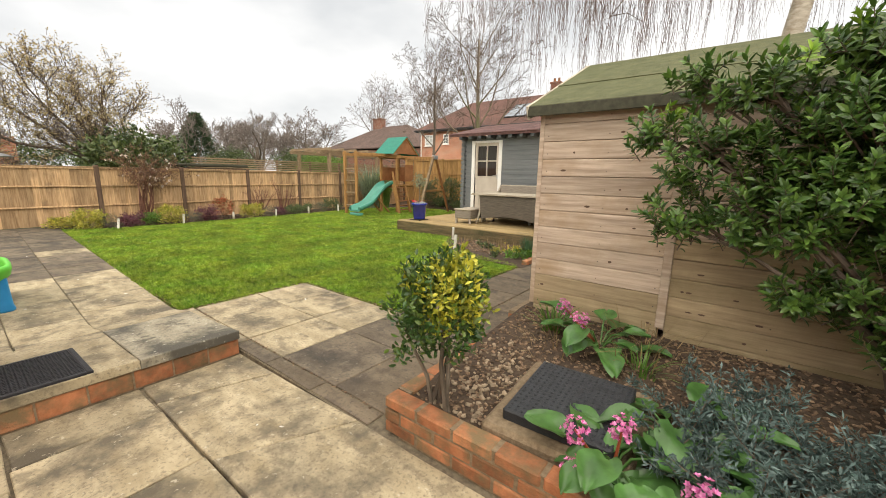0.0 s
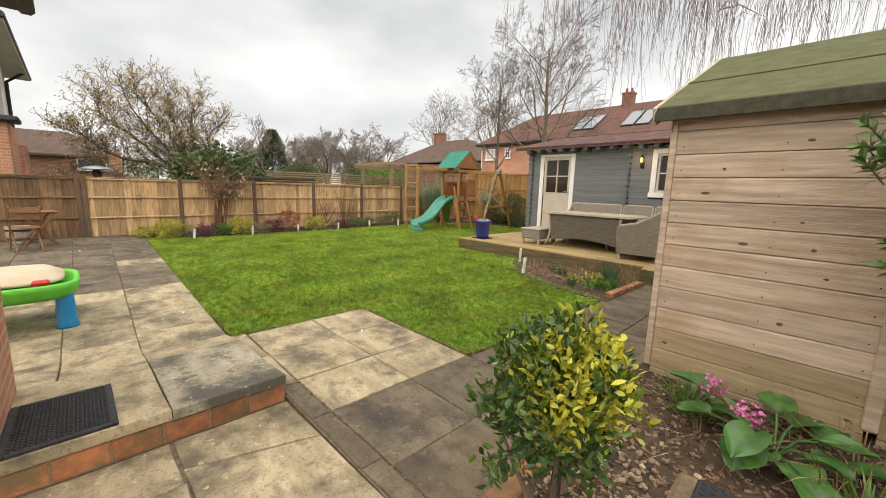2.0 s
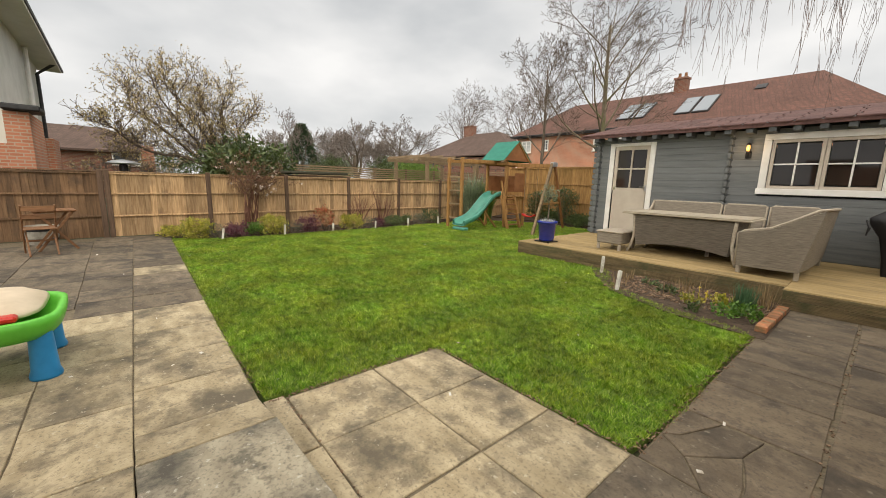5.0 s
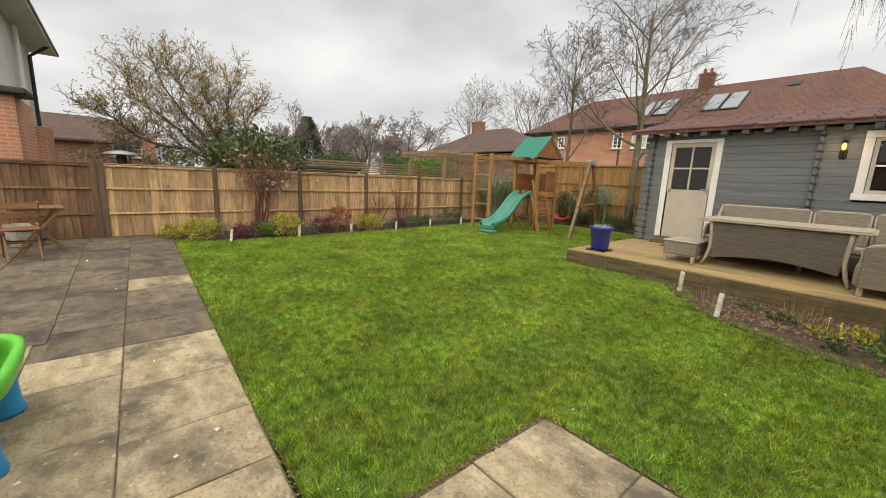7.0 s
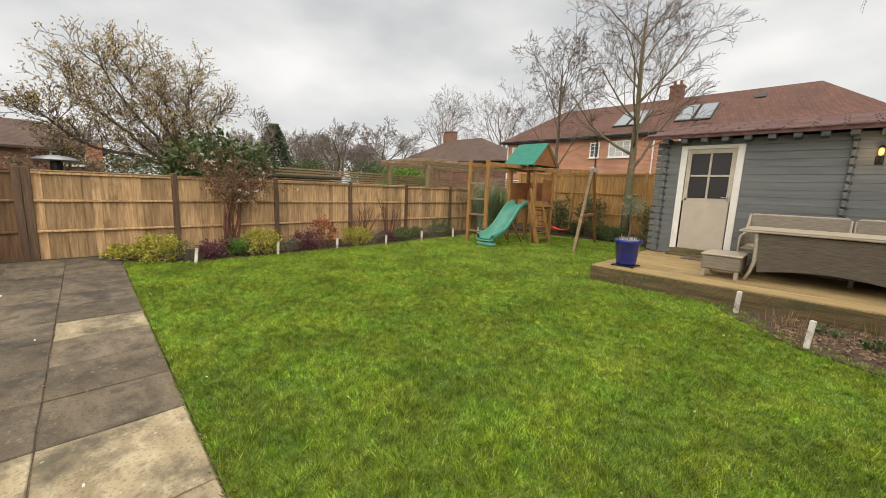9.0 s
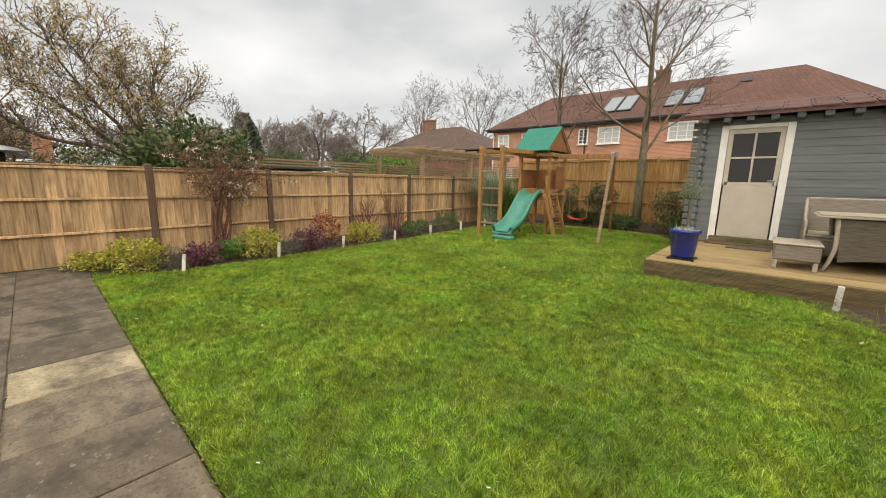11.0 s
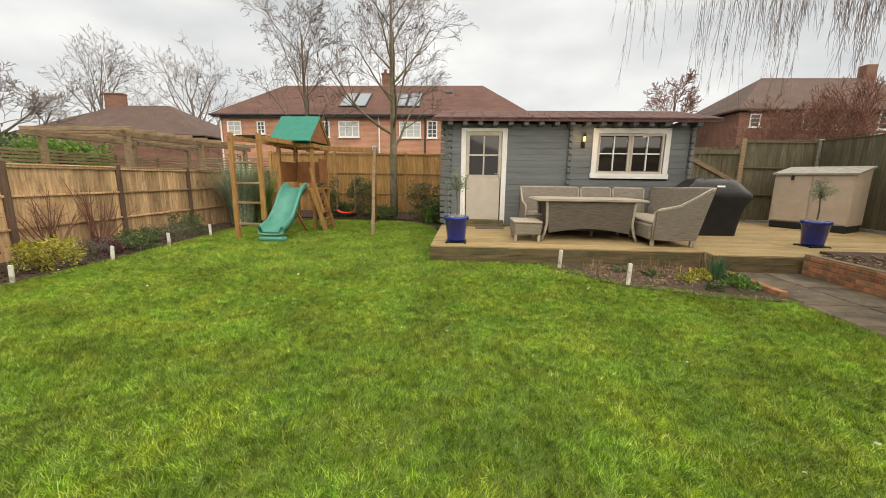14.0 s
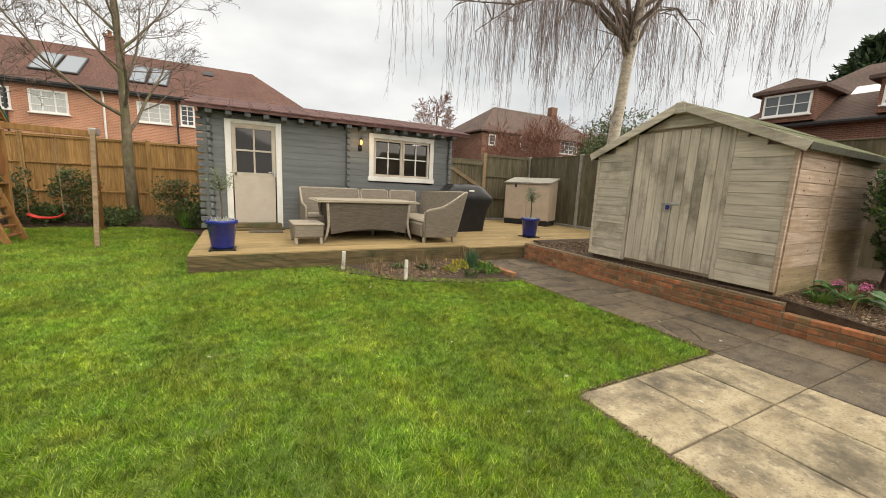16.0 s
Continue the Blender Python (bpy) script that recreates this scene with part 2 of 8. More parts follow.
def leafy(name, colours, rough=0.45, through_light=0.25):
    """Foliage whose tone goes from leaf to leaf through the given colours."""
    mat = bpy.data.materials.new(name)
    mat.use_nodes = True
    n, l = mat.node_tree.nodes, mat.node_tree.links
    b = n["Principled BSDF"]
    geo = n.new("ShaderNodeNewGeometry")
    ramp = n.new("ShaderNodeValToRGB")
    els = ramp.color_ramp.elements
    while len(els) < len(colours):
        els.new(0.5)
    for i, c in enumerate(colours):
        els[i].position, els[i].color = i / max(1, len(colours) - 1), (*c, 1)
    l.new(geo.outputs["Random Per Island"], ramp.inputs["Fac"])
    co = n.new("ShaderNodeTexCoord")
    tx = n.new("ShaderNodeTexNoise")
    tx.inputs["Scale"].default_value, tx.inputs["Detail"].default_value = (12.0, 9) if name == "grass" else (13.0, 4)
    l.new(co.outputs["Object"], tx.inputs["Vector"])
    hs = n.new("ShaderNodeHueSaturation")
    rg = n.new("ShaderNodeMapRange")
    rg.inputs["From Min"].default_value, rg.inputs["From Max"].default_value = 0.33, 0.67
    rg.inputs["To Min"].default_value, rg.inputs["To Max"].default_value = (0.55, 1.40) if name == "grass" else (0.70, 1.30)
    tx2 = n.new("ShaderNodeTexNoise")
    tx2.inputs["Scale"].default_value, tx2.inputs["Detail"].default_value = 1.6, 5
    l.new(co.outputs["Object"], tx2.inputs["Vector"])
    rg2 = n.new("ShaderNodeMapRange")
    rg2.inputs["From Min"].default_value, rg2.inputs["From Max"].default_value = 0.33, 0.67
    rg2.inputs["To Min"].default_value, rg2.inputs["To Max"].default_value = (0.70, 1.26) if name == "grass" else (0.8, 1.2)
    both = n.new("ShaderNodeMath")
    both.operation = "MULTIPLY"
    l.new(tx.outputs["Fac"], rg.inputs["Value"])
    l.new(tx2.outputs["Fac"], rg2.inputs["Value"])
    l.new(rg.outputs["Result"], both.inputs[0])
    l.new(rg2.outputs["Result"], both.inputs[1])
    l.new(both.outputs[0], hs.inputs["Value"])
    l.new(ramp.outputs["Color"], hs.inputs["Color"])
    l.new(hs.outputs["Color"], b.inputs["Base Color"])
    b.inputs["Roughness"].default_value = rough
    if name == "grass":
        tx3 = n.new("ShaderNodeTexNoise")
        tx3.inputs["Scale"].default_value, tx3.inputs["Detail"].default_value = 2.4, 4
        l.new(co.outputs["Object"], tx3.inputs["Vector"])
        rg3 = n.new("ShaderNodeMapRange")
        rg3.inputs["From Min"].default_value, rg3.inputs["From Max"].default_value = 0.36, 0.64
        rg3.inputs["To Min"].default_value, rg3.inputs["To Max"].default_value = 0.484, 0.520
        l.new(tx3.outputs["Fac"], rg3.inputs["Value"])
        l.new(rg3.outputs["Result"], hs.inputs["Hue"])
        b.inputs["Specular IOR Level"].default_value = 0.3
    tr = n.new("ShaderNodeBsdfTranslucent")
    l.new(hs.outputs["Color"], tr.inputs["Color"])
    ms = n.new("ShaderNodeMixShader")
    ms.inputs["Fac"].default_value = through_light
    l.new(b.outputs["BSDF"], ms.inputs[1])
    l.new(tr.outputs["BSDF"], ms.inputs[2])
    l.new(ms.outputs["Shader"], n["Material Output"].inputs["Surface"])
    return mat


def bricked(name, base, other, mortar, width=0.225, height=0.075, joint=0.012, upright=True, along="x"):
    """Far brickwork or tiling, at real size."""
    mat = bpy.data.materials.new(name)
    mat.use_nodes = True
    n, l = mat.node_tree.nodes, mat.node_tree.links
    b = n["Principled BSDF"]
    co = n.new("ShaderNodeTexCoord")
    sep = n.new("ShaderNodeSeparateXYZ")
    com = n.new("ShaderNodeCombineXYZ")
    add = n.new("ShaderNodeMath")
    l.new(co.outputs["Object"], sep.inputs[0])
    l.new(sep.outputs["X"], add.inputs[0])
    l.new(sep.outputs["Y"], add.inputs[1])
    l.new(add.outputs[0], com.inputs["X"])
    l.new(sep.outputs["Z"], com.inputs["Y"])
    br = n.new("ShaderNodeTexBrick")
    br.inputs["Scale"].default_value = 1.0
    br.inputs["Brick Width"].default_value, br.inputs["Row Height"].default_value, br.inputs["Mortar Size"].default_value = width, height, joint
    br.inputs["Color1"].default_value, br.inputs["Color2"].default_value, br.inputs["Mortar"].default_value = (*base, 1), (*other, 1), (*mortar, 1)
    l.new(com.outputs[0], br.inputs["Vector"])
    tx = n.new("ShaderNodeTexNoise")
    tx.inputs["Scale"].default_value, tx.inputs["Detail"].default_value = 0.9, 8
    l.new(co.outputs["Object"], tx.inputs["Vector"])
    hs = n.new("ShaderNodeHueSaturation")
    rg = n.new("ShaderNodeMapRange")
    rg.inputs["To Min"].default_value, rg.inputs["To Max"].default_value = 0.55, 1.45
    l.new(tx.outputs["Fac"], rg.inputs["Value"])
    l.new(rg.outputs["Result"], hs.inputs["Value"])
    l.new(br.outputs["Color"], hs.inputs["Color"])
    l.new(hs.outputs["Color"], b.inputs["Base Color"])
    bp = n.new("ShaderNodeBump")
    bp.inputs["Strength"].default_value, bp.inputs["Distance"].default_value = 0.5, 0.01
    bp.invert = True
    l.new(br.outputs["Fac"], bp.inputs["Height"])
    l.new(bp.outputs["Normal"], b.inputs["Normal"])
    b.inputs["Roughness"].default_value = 0.9
    return mat


def glass(name, tint=(0.022, 0.017, 0.014)):
    """A window pane: dark behind unless the tint is paler, with the sky in its gloss."""
    mat = bpy.data.materials.new(name)
    mat.use_nodes = True
    b = mat.node_tree.nodes["Principled BSDF"]
    b.inputs["Base Color"].default_value = (*tint, 1)
    b.inputs["Roughness"].default_value = 0.04
    b.inputs["Specular IOR Level"].default_value = 0.6
    return mat


MAT = {
    "soil": material("soil", (0.035, 0.022, 0.014), (0.10, 0.068, 0.045), 14, 0.95, 1.0, 55),
    "ground": material("ground", (0.035, 0.045, 0.018), (0.07, 0.075, 0.035), 0.4, 0.95, 0.4, 8),
    "turf": material("turf", (0.075, 0.125, 0.018), (0.15, 0.23, 0.032), 5.0, 0.9, 0.8, 120, stain=(0.10, 0.15, 0.035), stain_scale=0.9),
    "slab_cream": flagstone("slab_cream", (0.285, 0.228, 0.14), (0.49, 0.408, 0.272), (0.12, 0.10, 0.07), (0.56, 0.50, 0.38), 0.5),
    "slab_dark": flagstone("slab_dark", (0.105, 0.082, 0.057), (0.19, 0.152, 0.108), (0.052, 0.044, 0.035), (0.27, 0.24, 0.19), 0.5, 0.25),
    "slab_path": flagstone("slab_path", (0.118, 0.09, 0.06), (0.192, 0.15, 0.103), (0.066, 0.053, 0.04), (0.24, 0.205, 0.155), 0.5, 0.16),
    "slab_mottled": flagstone("slab_mottled", (0.27, 0.235, 0.17), (0.42, 0.375, 0.28), (0.085, 0.078, 0.063), (0.56, 0.53, 0.45), 1.0),
    "grout": material("grout", (0.10, 0.08, 0.053), (0.21, 0.17, 0.115), 30, 0.95, 0.8, 80),
    "brick": material("brick", (0.26, 0.092, 0.04), (0.48, 0.195, 0.092), 10, 0.9, 0.6, 90, vary=0.26, stain=(0.165, 0.115, 0.06), stain_scale=6, stain_at=(0.42, 0.62)),
    "mortar": material("mortar", (0.16, 0.115, 0.07), (0.28, 0.21, 0.135), 40, 0.95, 0.7, 120),
    "fence": material("fence", (0.285, 0.172, 0.084), (0.56, 0.378, 0.212), 5, 0.85, 0.35, 30, stretch=(6, 6, 0.5), vary=0.30, stain=(0.15, 0.098, 0.058), stain_scale=1.6, stain_at=(0.54, 0.76)),
    "fence_dark": material("fence_dark", (0.115, 0.064, 0.032), (0.225, 0.132, 0.07), 5, 0.8, 0.35, 30, stretch=(6, 6, 0.5), vary=0.26, stain=(0.07, 0.046, 0.03), stain_scale=1.6, stain_at=(0.52, 0.76)),
    "fence_post": material("fence_post", (0.075, 0.045, 0.03), (0.155, 0.098, 0.065), 6, 0.85, 0.35, 30, stretch=(6, 6, 0.5), vary=0.1),
    "fence_new": material("fence_new", (0.25, 0.135, 0.042), (0.46, 0.265, 0.10), 5, 0.8, 0.3, 30, stretch=(6, 6, 0.5), vary=0.18),
    "fence_grey": material("fence_grey", (0.085, 0.07, 0.042), (0.17, 0.145, 0.092), 5, 0.88, 0.35, 30, stretch=(6, 6, 0.5), vary=0.18, stain=(0.085, 0.09, 0.045), stain_scale=1.2),
    "concrete": material("concrete", (0.24, 0.225, 0.19), (0.38, 0.36, 0.31), 9, 0.9, 0.3, 100),
    "shed_low": material("shed_low", (0.27, 0.20, 0.122), (0.46, 0.355, 0.22), 4, 0.85, 0.35, 30, stretch=(0.6, 0.6, 9), vary=0.13, stain=(0.21, 0.165, 0.085), stain_scale=1.4, stain_at=(0.48, 0.75)),
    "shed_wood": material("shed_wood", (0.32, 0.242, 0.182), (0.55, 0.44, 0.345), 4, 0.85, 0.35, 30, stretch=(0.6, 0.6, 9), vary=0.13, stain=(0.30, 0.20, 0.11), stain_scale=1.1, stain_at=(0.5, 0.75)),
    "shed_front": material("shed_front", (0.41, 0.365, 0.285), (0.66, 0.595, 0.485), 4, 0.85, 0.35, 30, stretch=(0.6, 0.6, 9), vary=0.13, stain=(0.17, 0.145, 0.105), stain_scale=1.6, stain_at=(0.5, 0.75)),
    "shed_door": material("shed_door", (0.38, 0.335, 0.26), (0.61, 0.545, 0.445), 4, 0.85, 0.35, 30, stretch=(9, 9, 0.5), vary=0.13, stain=(0.15, 0.125, 0.09), stain_scale=1.8, stain_at=(0.5, 0.75)),
    "roof_felt": material("roof_felt", (0.068, 0.078, 0.034), (0.128, 0.13, 0.062), 9, 0.92, 0.5, 200, stain=(0.10, 0.11, 0.05), stain_scale=1.0),
    "felt_edge": material("felt_edge", (0.035, 0.035, 0.022), (0.07, 0.068, 0.045), 20, 0.9, 0.5, 150),
    "cabin": material("cabin", (0.125, 0.135, 0.138), (0.18, 0.192, 0.195), 3, 0.6, 0.15, 40, stretch=(0.5, 2, 6), vary=0.06),
    "cabin_dark": material("cabin_dark", (0.055, 0.062, 0.066), (0.10, 0.11, 0.115), 12, 0.7, 0.2, 40),
    "white_paint": material("white_paint", (0.74, 0.72, 0.68), (0.84, 0.83, 0.80), 4, 0.5, 0.06, 50, spec=0.5),
    "cream_paint": material("cream_paint", (0.47, 0.41, 0.34), (0.56, 0.50, 0.42), 3, 0.5, 0.05, 50),
    "shingle": material("shingle", (0.085, 0.045, 0.042), (0.15, 0.08, 0.072), 14, 0.9, 0.5, 160, vary=0.2),
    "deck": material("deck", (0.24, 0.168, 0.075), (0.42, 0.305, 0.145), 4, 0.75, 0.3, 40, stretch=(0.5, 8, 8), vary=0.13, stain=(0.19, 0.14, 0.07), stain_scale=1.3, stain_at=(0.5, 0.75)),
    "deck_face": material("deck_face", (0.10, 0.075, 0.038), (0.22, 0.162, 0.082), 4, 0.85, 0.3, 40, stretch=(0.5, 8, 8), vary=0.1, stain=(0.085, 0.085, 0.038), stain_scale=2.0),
    "play_wood": material("play_wood", (0.24, 0.115, 0.036), (0.40, 0.215, 0.075), 5, 0.7, 0.25, 30, stretch=(5, 5, 0.7), vary=0.12),
    "play_panel": material("play_panel", (0.22, 0.085, 0.032), (0.32, 0.14, 0.055), 4, 0.6, 0.15, 30),
    "rail_wood": material("rail_wood", (0.16, 0.11, 0.062), (0.33, 0.235, 0.14), 5, 0.8, 0.25, 30, stretch=(0.6, 5, 5), vary=0.15),
    "slide": material("slide", (0.05, 0.225, 0.17), (0.075, 0.29, 0.225), 5, 0.38, 0.04, 40),
    "awning": material("awning", (0.010, 0.16, 0.115), (0.018, 0.205, 0.15), 6, 0.6, 0.25, 300),
    "red_plastic": material("red_plastic", (0.50, 0.022, 0.015), (0.62, 0.035, 0.022), 6, 0.35, 0.03, 40),
    "green_plastic": material("green_plastic", (0.10, 0.50, 0.045), (0.14, 0.60, 0.07), 6, 0.4, 0.04, 60),
    "blue_plastic": material("blue_plastic", (0.012, 0.22, 0.50), (0.02, 0.28, 0.60), 6, 0.4, 0.04, 60),
    "sand_plastic": material("sand_plastic", (0.56, 0.46, 0.33), (0.68, 0.57, 0.43), 6, 0.5, 0.05, 60),
    "orange_plastic": material("orange_plastic", (0.75, 0.18, 0.02), (0.85, 0.24, 0.03), 6, 0.4, 0.03, 60),
    "blue_glaze": material("blue_glaze", (0.006, 0.018, 0.19), (0.012, 0.03, 0.27), 5, 0.16, 0.05, 20, spec=0.7),
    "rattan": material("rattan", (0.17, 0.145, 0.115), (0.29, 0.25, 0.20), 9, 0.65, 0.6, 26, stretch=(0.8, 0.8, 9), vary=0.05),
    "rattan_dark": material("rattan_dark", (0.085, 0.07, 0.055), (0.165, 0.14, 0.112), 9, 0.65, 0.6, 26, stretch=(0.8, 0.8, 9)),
    "rattan_rim": material("rattan_rim", (0.33, 0.28, 0.22), (0.46, 0.40, 0.32), 20, 0.6, 0.4, 120),
    "slat_top": material("slat_top", (0.30, 0.26, 0.20), (0.44, 0.385, 0.30), 6, 0.6, 0.15, 60, stretch=(0.5, 6, 6)),
    "cushion": material("cushion", (0.27, 0.235, 0.19), (0.36, 0.32, 0.26), 12, 0.95, 0.3, 200),
    "cover_black": material("cover_black", (0.006, 0.006, 0.007), (0.016, 0.016, 0.018), 5, 0.42, 0.5, 14, spec=0.5),
    "black_plastic": material("black_plastic", (0.012, 0.012, 0.013), (0.025, 0.025, 0.027), 12, 0.45, 0.25, 120),
    "rubber": material("rubber", (0.012, 0.012, 0.015), (0.03, 0.03, 0.036), 25, 0.6, 0.5, 140),
    "cover_plate": material("cover_plate", (0.018, 0.020, 0.024), (0.036, 0.04, 0.046), 20, 0.55, 0.4, 120),
    "store_cream": material("store_cream", (0.47, 0.375, 0.285), (0.56, 0.455, 0.355), 4, 0.5, 0.1, 60),
    "steel": material("steel", (0.45, 0.46, 0.47), (0.58, 0.59, 0.60), 20, 0.3, 0.05, 80, metal=1.0),
    "dark_metal": material("dark_metal", (0.018, 0.018, 0.018), (0.035, 0.034, 0.033), 20, 0.45, 0.1, 80, metal=0.6),
    "teak": material("teak", (0.15, 0.07, 0.032), (0.27, 0.135, 0.065), 5, 0.6, 0.2, 40, stretch=(1, 1, 6), vary=0.1),
    "stake_white": material("stake_white", (0.55, 0.53, 0.48), (0.72, 0.70, 0.65), 9, 0.7, 0.3, 40, stain=(0.30, 0.25, 0.18), stain_scale=6),
    "bark": material("bark", (0.075, 0.058, 0.042), (0.185, 0.15, 0.115), 14, 0.92, 0.8, 45, stretch=(1, 1, 0.4)),
    "bark_green": material("bark_green", (0.095, 0.075, 0.05), (0.23, 0.185, 0.13), 10, 0.9, 0.6, 45, stretch=(1, 1, 0.5), stain=(0.13, 0.13, 0.06), stain_scale=2),
    "twig": material("twig", (0.085, 0.062, 0.048), (0.17, 0.13, 0.10), 8, 0.9, 0.0),
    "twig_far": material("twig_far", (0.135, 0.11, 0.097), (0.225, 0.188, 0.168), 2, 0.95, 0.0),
    "twig_red": material("twig_red", (0.12, 0.055, 0.038), (0.23, 0.11, 0.075), 6, 0.9, 0.0),
    "birch_bark": material("birch_bark", (0.33, 0.27, 0.20), (0.62, 0.56, 0.47), 5, 0.85, 0.5, 40, stretch=(2, 2, 5), stain=(0.045, 0.036, 0.03), stain_scale=4.5, stain_at=(0.56, 0.66)),
    "birch_twig": material("birch_twig", (0.12, 0.085, 0.075), (0.24, 0.18, 0.16), 5, 0.9, 0.0),
    "brick_wall": bricked("brick_wall", (0.54, 0.215, 0.125), (0.44, 0.165, 0.092), (0.46, 0.34, 0.25)),
    "brick_dark": bricked("brick_dark", (0.24, 0.085, 0.05), (0.17, 0.06, 0.038), (0.24, 0.18, 0.14)),
    "roof_tile": bricked("roof_tile", (0.15, 0.068, 0.05), (0.112, 0.053, 0.04), (0.055, 0.03, 0.024), 0.17, 0.075, 0.008),
    "roof_brown": bricked("roof_brown", (0.125, 0.078, 0.062), (0.095, 0.06, 0.048), (0.05, 0.033, 0.027), 0.17, 0.075, 0.008),
    "render_white": material("render_white", (0.60, 0.60, 0.55), (0.74, 0.74, 0.69), 1.5, 0.9, 0.2, 80),
    "gutter": material("gutter", (0.018, 0.018, 0.02), (0.04, 0.04, 0.042), 6, 0.5, 0.05, 40),
    "pane": glass("pane"),
    "pane_far": glass("pane_far", (0.09, 0.10, 0.11)),
    # roof panes: the reflected sky is put into their pale base colour
    "skylight": glass("skylight", (0.24, 0.27, 0.30)),
    "pane_net": material("pane_net", (0.42, 0.43, 0.42), (0.62, 0.63, 0.62), 9, 0.15, 0.0, stretch=(6, 1, 0.4), spec=0.5),
    "mulch": material("mulch", (0.075, 0.046, 0.029), (0.27, 0.182, 0.116), 30, 0.95, 0.6, 90, island=0.5),
    "gravel": material("gravel", (0.20, 0.15, 0.10), (0.38, 0.30, 0.21), 18, 0.9, 0.3, 90, island=0.3),
    "petal_pink": leafy("petal_pink", [(0.50, 0.085, 0.28), (0.72, 0.22, 0.48), (0.80, 0.36, 0.56)], 0.5, 0.3),
    "petal_white": leafy("petal_white", [(0.62, 0.52, 0.46), (0.80, 0.72, 0.66)], 0.6, 0.3),
    "bulb": None,
}
glow = bpy.data.materials.new("bulb")
glow.use_nodes = True
glow.node_tree.nodes["Principled BSDF"].inputs["Emission Color"].default_value = (1.0, 0.42, 0.10, 1)
glow.node_tree.nodes["Principled BSDF"].inputs["Base Color"].default_value = (0.5, 0.3, 0.12, 1)
glow.node_tree.nodes["Principled BSDF"].inputs["Emission Strength"].default_value = 1.1
MAT["bulb"] = glow
LEAF = {
    "grass": leafy("grass", [(0.060, 0.125, 0.007), (0.158, 0.275, 0.015), (0.29, 0.425, 0.030), (0.54, 0.60, 0.17)], 0.5, 0.35),
    "evergreen": leafy("evergreen", [(0.028, 0.065, 0.014), (0.06, 0.125, 0.024), (0.12, 0.21, 0.04)], 0.30, 0.15),
    "evergreen_tip": leafy("evergreen_tip", [(0.13, 0.26, 0.025), (0.25, 0.38, 0.05)], 0.35, 0.3),
    "euonymus": leafy("euonymus", [(0.05, 0.11, 0.018), (0.22, 0.26, 0.03), (0.46, 0.45, 0.05), (0.64, 0.58, 0.07)], 0.35, 0.15),
    "euonymus_green": leafy("euonymus_green", [(0.022, 0.058, 0.014), (0.045, 0.105, 0.022), (0.12, 0.18, 0.03)], 0.35, 0.15),
    "gold": leafy("gold", [(0.16, 0.20, 0.025), (0.36, 0.33, 0.04), (0.50, 0.43, 0.09)], 0.4, 0.2),
    "purple": leafy("purple", [(0.065, 0.018, 0.028), (0.13, 0.035, 0.055), (0.17, 0.06, 0.075)], 0.4, 0.15),
    "greygreen": leafy("greygreen", [(0.075, 0.088, 0.058), (0.13, 0.145, 0.10)], 0.7, 0.1),
    "juniper": leafy("juniper", [(0.035, 0.07, 0.062), (0.075, 0.122, 0.112), (0.14, 0.20, 0.19)], 0.6, 0.1),
    "fresh": leafy("fresh", [(0.05, 0.14, 0.015), (0.10, 0.22, 0.03), (0.16, 0.28, 0.05)], 0.4, 0.25),
    "bergenia": leafy("bergenia", [(0.045, 0.12, 0.032), (0.075, 0.18, 0.045), (0.12, 0.25, 0.06)], 0.3, 0.18),
    "pieris": leafy("pieris", [(0.05, 0.10, 0.022), (0.30, 0.075, 0.032), (0.48, 0.11, 0.05)], 0.4, 0.2),
    "olive": leafy("olive", [(0.14, 0.18, 0.11), (0.27, 0.32, 0.21)], 0.5, 0.15),
    "silver": leafy("silver", [(0.36, 0.38, 0.36), (0.50, 0.52, 0.50)], 0.8, 0.1),
    "magnolia": leafy("magnolia", [(0.30, 0.23, 0.09), (0.42, 0.33, 0.15), (0.56, 0.46, 0.29)], 0.6, 0.45),
    "rose_dry": leafy("rose_dry", [(0.075, 0.04, 0.022), (0.15, 0.085, 0.045), (0.26, 0.17, 0.09)], 0.7, 0.15),
    "dry": leafy("dry", [(0.20, 0.13, 0.06), (0.38, 0.28, 0.15)], 0.8, 0.2),
    "ivy": leafy("ivy", [(0.035, 0.06, 0.02), (0.07, 0.105, 0.03), (0.12, 0.15, 0.045)], 0.4, 0.1),
    "conifer": leafy("conifer", [(0.028, 0.05, 0.022), (0.055, 0.09, 0.036)], 0.7, 0.05),
    "bamboo": leafy("bamboo", [(0.09, 0.17, 0.03), (0.18, 0.28, 0.05)], 0.5, 0.25),
    "daffodil": leafy("daffodil", [(0.05, 0.12, 0.055), (0.09, 0.18, 0.085)], 0.45, 0.2),
    "yellow_flower": leafy("yellow_flower", [(0.75, 0.58, 0.03), (0.80, 0.66, 0.10)], 0.5, 0.2),
    "photinia": leafy("photinia", [(0.04, 0.075, 0.022), (0.075, 0.11, 0.032), (0.20, 0.13, 0.06)], 0.35, 0.15),
}

# ---- the setting ----
g = Geo()
g.add([(-900, -900, -0.08), (900, -900, -0.08), (900, 900, -0.08), (-900, 900, -0.08)], [(0, 1, 2, 3)])
setting("ground", g, MAT["ground"], "rough dark ground and grass beyond the garden", "ground")


def lawn_edge(x):
    """The y of the lawn's edge along the terrace."""
    return 1.25 + 0.032 * max(0.0, -4.3 - x)


